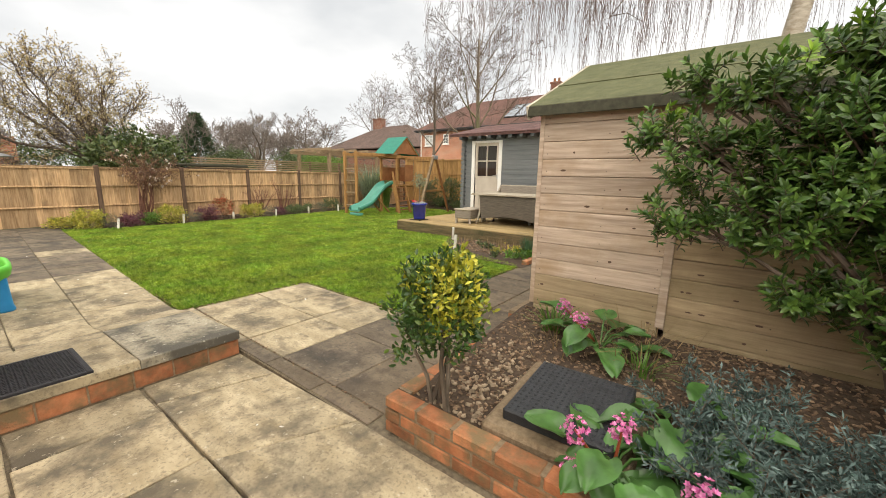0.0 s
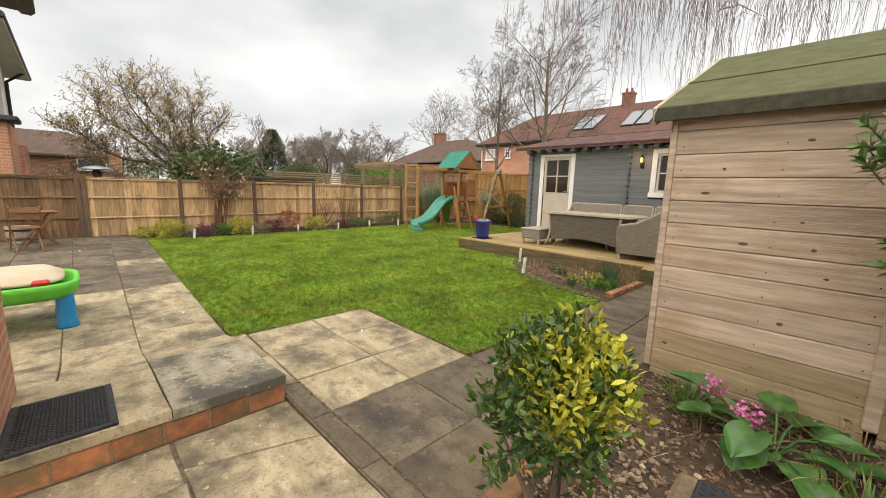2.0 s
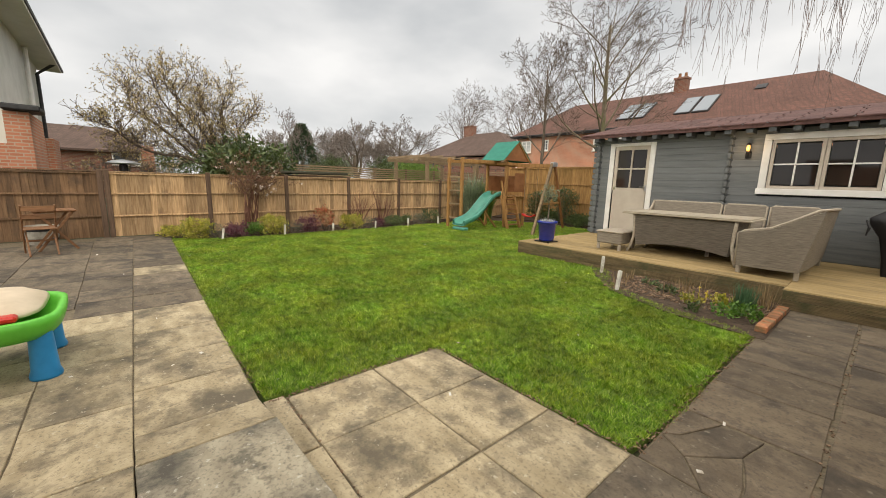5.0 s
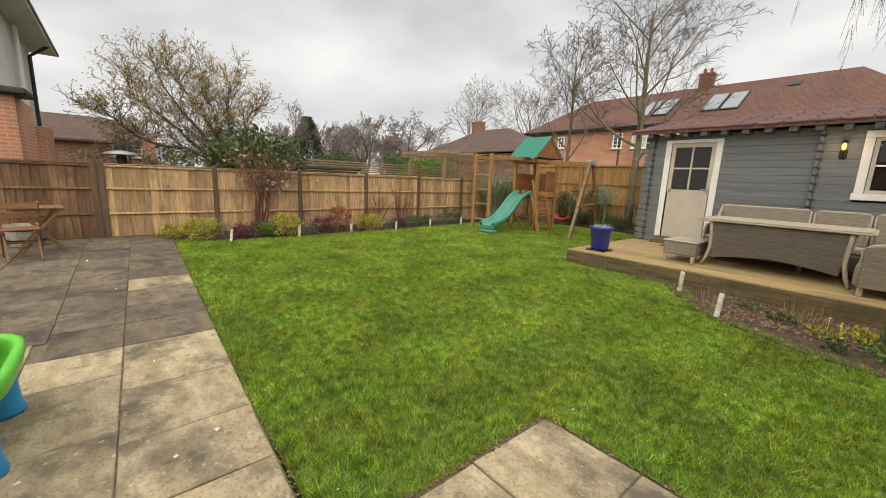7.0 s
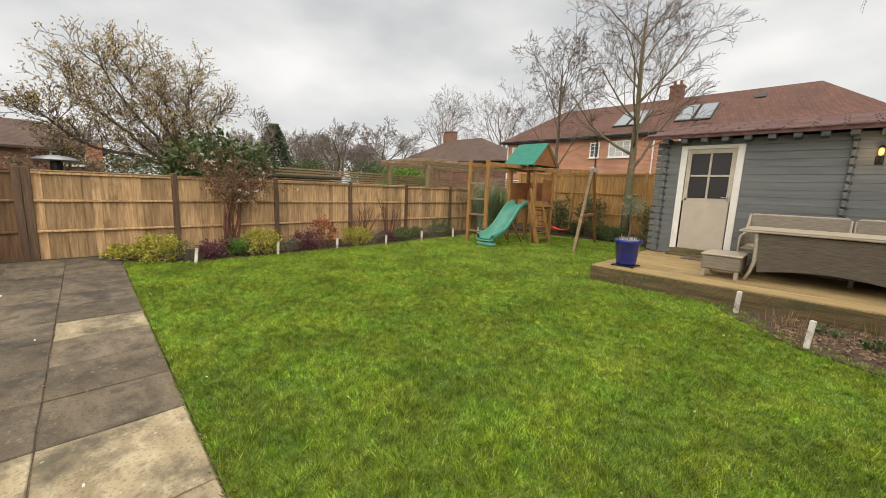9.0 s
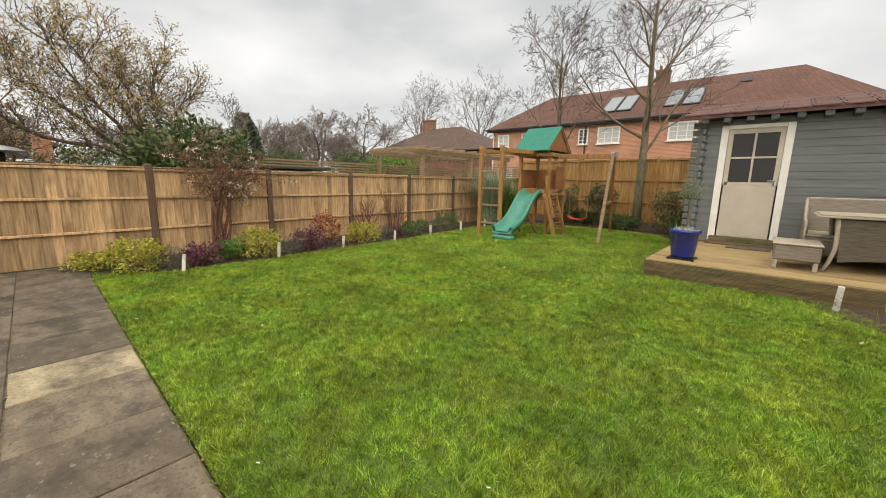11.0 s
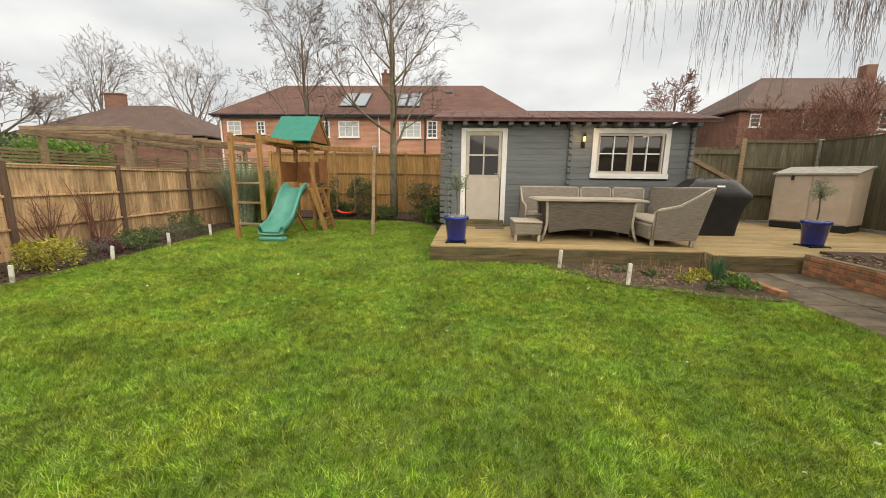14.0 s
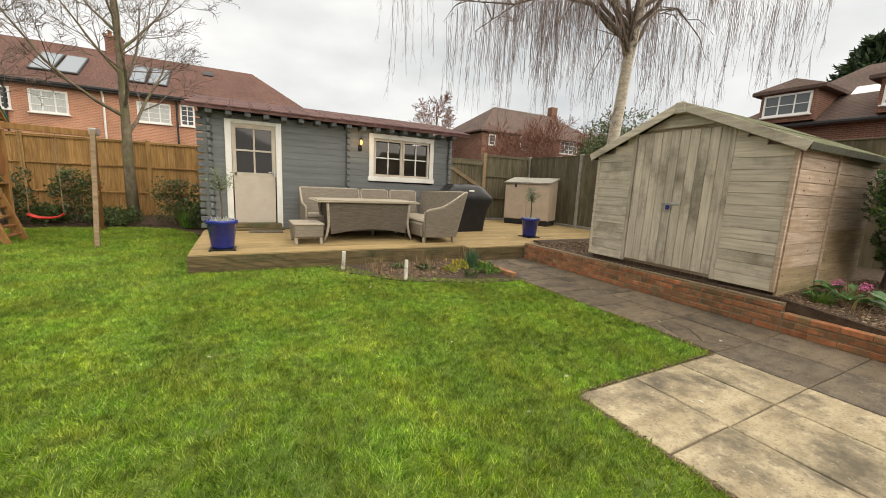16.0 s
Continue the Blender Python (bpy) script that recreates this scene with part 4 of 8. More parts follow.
for sgn, ye in ((-1, SY0 - 0.09), (1, SY1 + 0.09)):
    slope = (SZA - SZE) / (SYA - SY0)
    ze = SZE - 0.09 * slope + 0.03
    g = Geo()
    x0, x1 = SX0 - 0.09, SX1 + 0.09
    ra = SYA
    za_ = SZA + 0.03
    g.add([(x0, ye, ze), (x1, ye, ze), (x1, ra, za_), (x0, ra, za_), (x0, ye, ze + 0.03), (x1, ye, ze + 0.03), (x1, ra, za_ + 0.03), (x0, ra, za_ + 0.03)],
          [(0, 1, 2, 3), (7, 6, 5, 4), (0, 4, 5, 1), (1, 5, 6, 2), (2, 6, 7, 3), (3, 7, 4, 0)])
    part("roof", g, MAT["roof_felt"], shed, "green mineral felt roof slope")
    part("felt_edge", Geo().box(((x0 + x1) / 2, ye - sgn * -0.004, ze - 0.012), (x1 - x0 + 0.01, 0.014, 0.075), 0.004), MAT["felt_edge"], shed)
    mid_y, mid_z = ye + (ra - ye) * 0.42, ze + 0.034 + (za_ - ze) * 0.42
    part("felt_lap", Geo().box(((x0 + x1) / 2, mid_y, mid_z), (x1 - x0, 0.05, 0.006), 0, Euler((sgn * -math.atan(slope), 0, 0)).to_matrix()), MAT["roof_felt"], shed)
    part("bargeboard", Geo().beam((x0 - 0.008, ye, ze - 0.02), (x0 - 0.008, ra, za_ - 0.02), 0.022, 0.10, 0.003), MAT["shed_front"], shed)
part("finial", Geo().box((SX0 - 0.112, SYA, SZA - 0.02), (0.02, 0.13, 0.14), 0.02), MAT["shed_front"], shed)

# ---- things on the deck ----
def rattan_panel(gg, pts_a, pts_b, thick):
    """A woven sheet between two rows of points, with thickness."""
    n = len(pts_a)
    vs = []
    for i in range(n):
        a, b = Vector(pts_a[i]), Vector(pts_b[i])
        run = Vector(pts_a[min(i + 1, n - 1)]) - Vector(pts_a[max(i - 1, 0)])
        nr = run.cross(b - a).normalized() * thick
        vs += [tuple(a), tuple(b), tuple(b + nr), tuple(a + nr)]
    fs = [(0, 1, 2, 3), tuple(4 * (n - 1) + k for k in (3, 2, 1, 0))]
    for i in range(n - 1):
        for k in range(4):
            fs.append((4 * i + k, 4 * i + (k + 1) % 4, 4 * i + 4 + (k + 1) % 4, 4 * i + 4 + k))
    gg.add(vs, fs)


# corner sofa: a long seat against the cabin wall and a return towards the lawn
sofa = thing("corner_sofa", pose(0, 0, DECK_Z), "grey-brown woven rattan corner sofa on the deck", "sofa")
SX_L, SX_R, SY_F, SY_B = -5.02, -2.22, 8.55, 9.42
for c, s in (((-3.80, 8.84, 0.24), (2.58, 0.84, 0.26)), ((-2.84, 7.92, 0.24), (0.74, 1.02, 0.26))):
    part("seat", Geo().box(c, s, 0.03), MAT["rattan"], sofa)
for c, s in (((-4.50, 8.81, 0.395), (1.14, 0.76, 0.05)), ((-3.55, 8.81, 0.395), (0.72, 0.76, 0.05)), ((-2.84, 8.28, 0.395), (0.66, 1.74, 0.05))):
    part("seat_pad", Geo().box(c, s, 0.02), MAT["rattan_rim"], sofa)
for x0, x1 in ((-5.10, -3.86), (-3.84, -3.20), (-3.18, -2.52)):
    gg = Geo()
    rattan_panel(gg, [(x0, 9.22, 0.20), (x1, 9.22, 0.20)], [(x0, 9.32, 0.90), (x1, 9.32, 0.90)], 0.05)
    part("backrest", gg, MAT["rattan"], sofa)
    part("back_rim", Geo().path([(x0 + 0.02, 9.16, 0.36), (x0 + 0.015, 9.28, 0.89), (x0 + 0.06, 9.295, 0.915), (x1 - 0.06, 9.295, 0.915), (x1 - 0.015, 9.28, 0.89), (x1 - 0.02, 9.16, 0.36)], [0.017] * 6, 8), MAT["rattan_rim"], sofa, "", True)
# end arm near the stool
gg = Geo()
rattan_panel(gg, [(-5.10, 8.44, 0.10), (-5.10, 8.86, 0.10), (-5.10, 9.26, 0.10)], [(-5.10, 8.46, 0.56), (-5.10, 8.96, 0.60), (-5.10, 9.32, 0.90)], 0.05)
part("arm", gg, MAT["rattan"], sofa)
part("arm_rim", Geo().path([(-5.08, 8.43, 0.1), (-5.08, 8.43, 0.54), (-5.08, 8.52, 0.585), (-5.08, 8.96, 0.62), (-5.08, 9.16, 0.76), (-5.08, 9.30, 0.915)], [0.018] * 6, 8), MAT["rattan_rim"], sofa, "", True)
# curved return: back along y with a swept arm
gg = Geo()
rattan_panel(gg, [(-2.42, 9.26, 0.12), (-2.42, 8.4, 0.12), (-2.44, 7.75, 0.12), (-2.48, 7.40, 0.12)], [(-2.34, 9.32, 0.90), (-2.30, 8.4, 0.92), (-2.29, 7.75, 0.94), (-2.32, 7.32, 0.95)], 0.05)
part("backrest", gg, MAT["rattan"], sofa)
gg = Geo()
rattan_panel(gg, [(-3.15, 7.40, 0.12), (-2.82, 7.39, 0.12), (-2.48, 7.40, 0.12)], [(-3.16, 7.34, 0.60), (-2.82, 7.31, 0.67), (-2.32, 7.32, 0.95)], 0.045)
part("arm", gg, MAT["rattan"], sofa)
part("arm_rim", Geo().path([(-3.16, 7.38, 0.12), (-3.17, 7.35, 0.57), (-3.10, 7.33, 0.62), (-2.82, 7.31, 0.68), (-2.58, 7.30, 0.82), (-2.38, 7.30, 0.95), (-2.28, 7.36, 0.965), (-2.27, 7.85, 0.96), (-2.29, 8.5, 0.94), (-2.33, 9.30, 0.92)], [0.018] * 10, 8), MAT["rattan_rim"], sofa, "", True)
leg_me = Geo().box((0, 0, 0.06), (0.055, 0.055, 0.12), 0.008).mesh("leg", MAT["rattan_rim"])
for x, y in ((-5.07, 8.48), (-5.07, 9.22), (-3.8, 8.48), (-3.13, 7.44), (-2.50, 7.44), (-2.46, 9.22), (-3.13, 8.3)):
    part("leg", leg_me, None, sofa, at=pose(x, y, 0))

# table with woven skirts
table = thing("garden_table", pose(-4.06, 8.20, DECK_Z), "long woven rattan dining table with a slatted top", "table")
top = part("tabletop", Geo().box((0, 0, 0.715), (1.92, 0.96, 0.03), 0.01), MAT["slat_top"], table)
for i in range(8):
    part("slat", Geo().box((0, -0.42 + i * 0.12, 0.737), (1.86, 0.112, 0.016), 0.004), MAT["slat_top"], top)
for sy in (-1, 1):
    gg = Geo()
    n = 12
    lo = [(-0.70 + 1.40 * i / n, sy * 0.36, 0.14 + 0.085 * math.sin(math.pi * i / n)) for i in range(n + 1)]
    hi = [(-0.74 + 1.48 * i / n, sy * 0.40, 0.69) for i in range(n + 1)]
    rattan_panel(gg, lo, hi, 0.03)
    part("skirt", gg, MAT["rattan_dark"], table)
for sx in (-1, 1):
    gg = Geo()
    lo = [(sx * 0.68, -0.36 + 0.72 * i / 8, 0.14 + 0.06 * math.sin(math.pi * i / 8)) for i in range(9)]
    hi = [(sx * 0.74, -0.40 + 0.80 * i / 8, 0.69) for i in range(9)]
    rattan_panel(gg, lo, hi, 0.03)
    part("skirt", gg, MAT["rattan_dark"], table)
    for sy in (-1, 1):
        part("leg", Geo().path([(sx * 0.76, sy * 0.41, 0.70), (sx * 0.745, sy * 0.40, 0.5), (sx * 0.74, sy * 0.39, 0.3), (sx * 0.78, sy * 0.40, 0.12), (sx * 0.83, sy * 0.42, 0.0)], [0.028, 0.026, 0.025, 0.024, 0.022], 10), MAT["rattan_rim"], table, "", True)

stool = thing("footstool", pose(-5.16, 7.92, DECK_Z), "low woven rattan footstool beside the table", "stool")
part("body", Geo().box((0, 0, 0.225), (0.47, 0.66, 0.21), 0.02), MAT["rattan"], stool)
part("top", Geo().box((0, 0, 0.34), (0.50, 0.69, 0.03), 0.012), MAT["rattan_rim"], stool)
st_leg = Geo().box((0, 0, 0.06), (0.05, 0.05, 0.12), 0.008).mesh("leg", MAT["rattan_rim"])
for sx in (-1, 1):
    for sy in (-1, 1):
        part("leg", st_leg, None, stool, at=pose(sx * 0.20, sy * 0.29, 0))

# covered barbecue
bbq = thing("covered_barbecue", pose(-1.28, 9.18, DECK_Z), "barbecue under a black fabric cover by the cabin", "barbecue")
gg = Geo()
secs = [(0.0, 0.50, 0.30), (0.25, 0.53, 0.31), (0.55, 0.60, 0.33), (0.74, 0.72, 0.36), (0.82, 0.73, 0.36), (0.92, 0.60, 0.34), (1.05, 0.46, 0.29), (1.11, 0.40, 0.2), (1.12, 0.2, 0.08)]
n = 40
k = 0
brng = random.Random(3)
fold = [brng.uniform(0, 6.28) for _ in range(6)]
for z, a, b in secs:
    for j in range(n):
        t = 2 * math.pi * j / n
        cx = math.copysign(abs(math.cos(t)) ** 0.35, math.cos(t))
        cy = math.copysign(abs(math.sin(t)) ** 0.35, math.sin(t))
        w = 1 + (0.035 * math.sin(7 * t + fold[0]) + 0.02 * math.sin(13 * t + fold[1] + z * 3)) * max(0.1, 1 - z / 1.0)
        gg.v.append((a * cx * w, b * cy * w, z + 0.015 * math.sin(5 * t + fold[2]) * (z > 0)))
for i in range(len(secs) - 1):
    for j in range(n):
        gg.f.append((i * n + j, i * n + (j + 1) % n, (i + 1) * n + (j + 1) % n, (i + 1) * n + j))
gg.f.append(tuple((len(secs) - 1) * n + j for j in range(n)))
part("cover", gg, MAT["cover_black"], bbq, "", True)
part("tag", Geo().box((0.03, -0.327, 0.985), (0.15, 0.006, 0.035), 0.002, Euler((-0.35, 0, 0)).to_matrix()), MAT["white_paint"], bbq, "small white printed tag")
tie = Geo().path([(-0.74, -0.36, 0.80), (-0.70, -0.385, 0.70), (-0.72, -0.375, 0.58)], [0.012, 0.02, 0.008], 6)
part("strap", tie, MAT["cover_black"], bbq)

# plastic garden store
store = thing("storage_box", pose(1.60, 10.24, DECK_Z, 0, 0, -59.5), "tall cream plastic garden storage box with a dark base", "storage box")
part("base", Geo().box((0, 0.40, 0.08), (1.38, 0.78, 0.16), 0.02), MAT["black_plastic"], store)
gg = Geo().extrude([(0.02, 0.16), (0.80, 0.16), (0.80, 1.42), (0.02, 1.27)], -0.71, 0.71, "x")
part("body", gg, MAT["store_cream"], store)
gg = Geo().extrude([(-0.04, 1.255), (0.84, 1.425), (0.84, 1.465), (-0.04, 1.295)], -0.75, 0.75, "x")
part("lid", gg, MAT["concrete"], store)
for x in (-0.03, 0.03):
    part("door", Geo().box((x * 11.5, 0.008, 0.71), (0.67, 0.02, 1.06), 0.01), MAT["store_cream"], store)
part("latch", Geo().box((-0.36, -0.015, 1.19), (0.06, 0.03, 0.11), 0.01), MAT["black_plastic"], store)


def glazed_pot(at, label, r=0.195, h=0.44):
    pot = thing("plant_pot", at, label, "plant pot", "blue pots on the deck")
    part("body", Geo().lathe([(0.001, 0.03), (r * 0.74, 0.03), (r * 0.78, 0.05), (r * 0.97, h - 0.06), (r * 1.07, h - 0.055), (r * 1.08, h - 0.008), (r * 1.02, h), (r * 0.94, h - 0.006), (r * 0.92, h - 0.05), (0.001, h - 0.05)], (0, 0, 0), 32), MAT["blue_glaze"], pot, "", True)
    part("soil", Geo().lathe([(0.001, h - 0.04), (r * 0.92, h - 0.045)], (0, 0, 0), 20), MAT["soil"], pot)
    part("trolley", Geo().box((0, 0, 0.018), (r * 1.7, r * 1.7, 0.012), 0.004), MAT["dark_metal"], pot, "black metal pot trolley")
    for sx in (-1, 1):
        for sy in (-1, 1):
            part("caster", Geo().lathe([(0.001, 0.0), (0.02, 0.0), (0.02, 0.014), (0.001, 0.014)], (sx * r * 0.8, sy * r * 0.8, 0), 8), MAT["dark_metal"], pot)
    return pot


glazed_pot(pose(-6.40, 7.42, DECK_Z), "cobalt blue glazed pot at the deck's corner")
glazed_pot(pose(-0.28, 7.80, DECK_Z), "cobalt blue glazed pot near the storage box")

# ---- play frame ----
play = thing("playset", pose(0, 0, 0), "wooden climbing frame with monkey bars and a green canopy", "playset")
TX0, TX1, TY0, TY1 = -10.86, -10.02, 10.30, 11.25
for x, y, h in ((TX0, TY0, 2.20), (TX1, TY0, 1.98), (TX0, TY1, 2.20), (TX1, TY1, 1.98)):
    part("tower_post", Geo().box((x, y, h / 2 - 0.02), (0.085, 0.085, h + 0.04), 0.008), MAT["play_wood"], play)
part("platform", Geo().box(((TX0 + TX1) / 2, (TY0 + TY1) / 2, 1.0), (TX1 - TX0 + 0.1, TY1 - TY0 + 0.1, 0.035), 0.004), MAT["play_wood"], play)
for y in (TY0 - 0.055, TY1 + 0.055):
    for z in (0.96, 2.05):
        part("tower_beam", Geo().box(((TX0 + TX1) / 2, y, z), (TX1 - TX0 + 0.16, 0.03, 0.09), 0.004), MAT["play_wood"], play)
for x in (TX0 - 0.055, TX1 + 0.055):
    part("tower_beam", Geo().box((x, (TY0 + TY1) / 2, 2.05), (0.03, TY1 - TY0 + 0.16, 0.09), 0.004), MAT["play_wood"], play)
part("side_panel", Geo().box((TX0 + 0.02, (TY0 + TY1) / 2, 1.42), (0.02, TY1 - TY0 - 0.1, 0.50), 0.004), MAT["play_panel"], play, "reddish plywood side panel")
part("side_panel", Geo().box(((TX0 + TX1) / 2 - 0.02, TY1, 1.42), (TX1 - TX0 - 0.10, 0.02, 0.56), 0.004), MAT["play_panel"], play, "reddish plywood back panel")
part("side_panel", Geo().box((TX1 - 0.0, (TY0 + TY1) / 2 + 0.2, 1.46), (0.02, 0.5, 0.62), 0.004), MAT["play_panel"], play, "reddish plywood side panel")
gg = Geo()
ridge_y = 10.78
for ye in (10.06, 11.48):
    q = [(TX0 - 0.1, ye, 2.14), (TX1 + 0.06, ye, 2.14), (TX1 + 0.06, ridge_y, 2.78), (TX0 - 0.1, ridge_y, 2.78)]
    gg.add(q + [(x, y, z + 0.02) for x, y, z in q], [(0, 1, 2, 3), (7, 6, 5, 4), (0, 4, 5, 1), (1, 5, 6, 2), (2, 6, 7, 3), (3, 7, 4, 0)])
part("canopy", gg, MAT["awning"], play, "green fabric canopy roof")
for x in (TX0 - 0.06, TX1 + 0.03):
    gg = Geo().beam((x, 10.10, 2.12), (x, ridge_y, 2.75), 0.04, 0.05).beam((x, 11.44, 2.12), (x, ridge_y, 2.75), 0.04, 0.05)
    part("canopy_rafter", gg, MAT["play_wood"], play)
gg = Geo().extrude([(10.14, 2.16), (11.4, 2.16), (ridge_y, 2.73)], TX1 + 0.0, TX1 + 0.015, "x")
part("canopy_end", gg, MAT["play_panel"], play)
# slide
gg = Geo()
prof = []
for i in range(25):
    t = i / 24
    y = 10.22 - 1.80 * t
    z = 1.02 * (1 - t) + 0.10 * t + 0.10 * math.sin(t * 2 * math.pi * 1.15) * (1 - 0.3 * t)
    if t > 0.86:
        z = max(z, 0.11)
    prof.append((y, z))
cross = [(-0.27, 0.0), (-0.27, 0.13), (-0.235, 0.15), (-0.20, 0.12), (-0.17, 0.03), (0.17, 0.03), (0.20, 0.12), (0.235, 0.15), (0.27, 0.13), (0.27, 0.0), (0.15, -0.02), (-0.15, -0.02)]
m = len(cross)
for i, (y, z) in enumerate(prof):
    xo = -10.42 + 0.22 * (i / 24)
    for u, v in cross:
        gg.v.append((xo + u, y, z + v))
for i in range(len(prof) - 1):
    for j in range(m):
        gg.f.append((i * m + j, i * m + (j + 1) % m, (i + 1) * m + (j + 1) % m, (i + 1) * m + j))
gg.f.append(tuple(range(m)))
gg.f.append(tuple((len(prof) - 1) * m + j for j in range(m))[::-1])
part("slide", gg, MAT["slide"], play, "wavy sea-green plastic slide", True)
part("slide_foot", Geo().box((-10.20, 8.50, 0.045), (0.52, 0.22, 0.10), 0.03), MAT["slide"], play)
for s in (-1, 1):
    part("slide_strut", Geo().beam((-10.35 + s * 0.24, 9.35, 0.62), (-10.35 + s * 0.24, 10.0, 0.0), 0.05, 0.05), MAT["play_wood"], play)
# ladder with treads and climbing wall on the tower's far side
for k in range(6):
    part("tread", Geo().box((TX1 + 0.28 - 0.045 * k, 10.36, 0.12 + 0.16 * k), (0.10, 0.62, 0.028), 0.004), MAT["play_panel"], play)
for y in (10.06, 10.66):
    part("stringer", Geo().beam((TX1 + 0.36, y, 0.0), (TX1 + 0.04, y, 1.05), 0.045, 0.10), MAT["play_wood"], play)
part("handrail", Geo().beam((TX1 + 0.34, 10.02, 0.45), (TX1 + 0.04, 10.02, 1.5), 0.04, 0.06), MAT["play_wood"], play)
# monkey bars
LX0, LX1, LY = -11.12, -10.52, 8.80
for x in (LX0, LX1):
    part("ladder_post", Geo().box((x, LY, 1.07), (0.085, 0.085, 2.22), 0.008), MAT["play_wood"], play)
    part("bar_beam", Geo().beam((x, LY - 0.08, 2.08), (x + 0.12, TY0 + 0.1, 2.10), 0.045, 0.10), MAT["play_wood"], play)
for z in (0.30, 0.75, 1.16, 1.58):
    part("rung", Geo().box(((LX0 + LX1) / 2, LY, z), (LX1 - LX0 - 0.08, 0.04, 0.05), 0.01), MAT["rail_wood"], play)
for k in range(6):
    y = LY + 0.2 + 0.25 * k
    part("bar", Geo().path([(LX0 + 0.01 * k, y, 2.14), (LX1 + 0.012 * k, y, 2.14)], [0.017, 0.017], 8), MAT["dark_metal"], play)
part("anchor", Geo().box((LX1, LY - 0.05, 0.28), (0.10, 0.012, 0.22), 0.003), MAT["dark_metal"], play)
# swing beam and A-frame
SB = (-8.55, 10.70, 1.98)
part("swing_beam", Geo().beam((TX1 - 0.05, 10.72, 2.02), SB, 0.09, 0.11), MAT["play_wood"], play)
part("frame_leg", Geo().beam((-8.40, 9.66, -0.02), (-8.55, 10.62, 2.04), 0.075, 0.085), MAT["rail_wood"], play, "pale timber swing leg")
part("frame_leg", Geo().beam((-8.90, 12.02, -0.02), (-8.58, 10.78, 2.04), 0.065, 0.075), MAT["play_panel"], play)
part("cross_brace", Geo().beam((-8.45, 10.06, 0.86), (-8.78, 11.50, 0.86), 0.045, 0.07), MAT["play_wood"], play)
part("bracket", Geo().box((-8.55, 10.70, 2.02), (0.12, 0.22, 0.13), 0.01), MAT["steel"], play)
swing = thing("swing_seat", pose(-9.35, 10.72, 0.38), "red plastic swing seat hung on ropes", "swing")
gg = Geo()
for i in range(11):
    u = -0.24 + 0.48 * i / 10
    z = 0.07 * (abs(u) / 0.24) ** 3
    for y in (-0.085, 0.085):
        gg.v.append((u, y, z))
    for y in (-0.085, 0.085):
        gg.v.append((u, y, z + 0.03))
for i in range(10):
    a, b = i * 4, i * 4 + 4
    gg.f += [(a, b, b + 1, a + 1), (a + 2, a + 3, b + 3, b + 2), (a, a + 2, b + 2, b), (a + 1, b + 1, b + 3, a + 3)]
gg.f += [(0, 1, 3, 2), (40, 42, 43, 41)]
part("seat", gg, MAT["red_plastic"], swing, "", True)
for u in (-0.235, 0.235):
    part("rope", Geo().path([(u, 0, 0.07), (u * 1.0, 0, 1.61)], [0.009, 0.009], 6), MAT["rail_wood"], swing)

# ---- terrace things ----
water = thing("water_table", pose(-5.80, -0.20, 0.0), "child's plastic water table in green, blue and sand", "water table")
legs = [(0.31, 0.36), (-0.31, 0.34), (0.31, -0.33), (-0.31, -0.33)]
for x, y in legs:
    part("leg", Geo().lathe([(0.085, 0.0), (0.088, 0.02), (0.075, 0.06), (0.065, 0.30), (0.06, 0.36)], (x, y, 0), 16, True), MAT["blue_plastic"], water, "bright blue tapered leg", True)
gg = Geo()
ring = []
for z, k in ((0.30, 0.90), (0.34, 0.97), (0.40, 1.0), (0.44, 1.0), (0.45, 0.94), (0.43, 0.90), (0.37, 0.86)):
    for j in range(40):
        t = 2 * math.pi * j / 40
        r = 0.48 * (abs(math.cos(t)) ** 4 + abs(math.sin(t)) ** 4) ** -0.25 * k
        gg.v.append((r * math.cos(t), r * math.sin(t), z))
for i in range(6):
    for j in range(40):
        gg.f.append((i * 40 + j, i * 40 + (j + 1) % 40, (i + 1) * 40 + (j + 1) % 40, (i + 1) * 40 + j))
gg.f.append(tuple(range(40))[::-1])
gg.f.append(tuple(240 + j for j in range(40)))
part("tray", gg, MAT["green_plastic"], water, "bright green rounded tray", True)
gg = Geo()
for z, k in ((0.445, 0.93), (0.47, 0.90), (0.50, 0.78), (0.525, 0.70), (0.54, 0.40), (0.53, 0.15)):
    for j in range(32):
        t = 2 * math.pi * j / 32
        r = 0.46 * (abs(math.cos(t)) ** 4 + abs(math.sin(t)) ** 4) ** -0.25 * k
        gg.v.append((r * math.cos(t) - 0.06, r * math.sin(t) - 0.05, z))
for i in range(5):
    for j in range(32):
        gg.f.append((i * 32 + j, i * 32 + (j + 1) % 32, (i + 1) * 32 + (j + 1) % 32, (i + 1) * 32 + j))
gg.f.append(tuple(160 + j for j in range(32)))
gg.f.append(tuple(range(32))[::-1])
part("lid", gg, MAT["sand_plastic"], water, "sand-coloured moulded lid", True)
part("toy_block", Geo().box((0.38, 0.22, 0.465), (0.09, 0.12, 0.05), 0.015), MAT["red_plastic"], water)
part("toy_block", Geo().box((0.37, -0.08, 0.47), (0.10, 0.11, 0.05), 0.015), MAT["orange_plastic"], water)


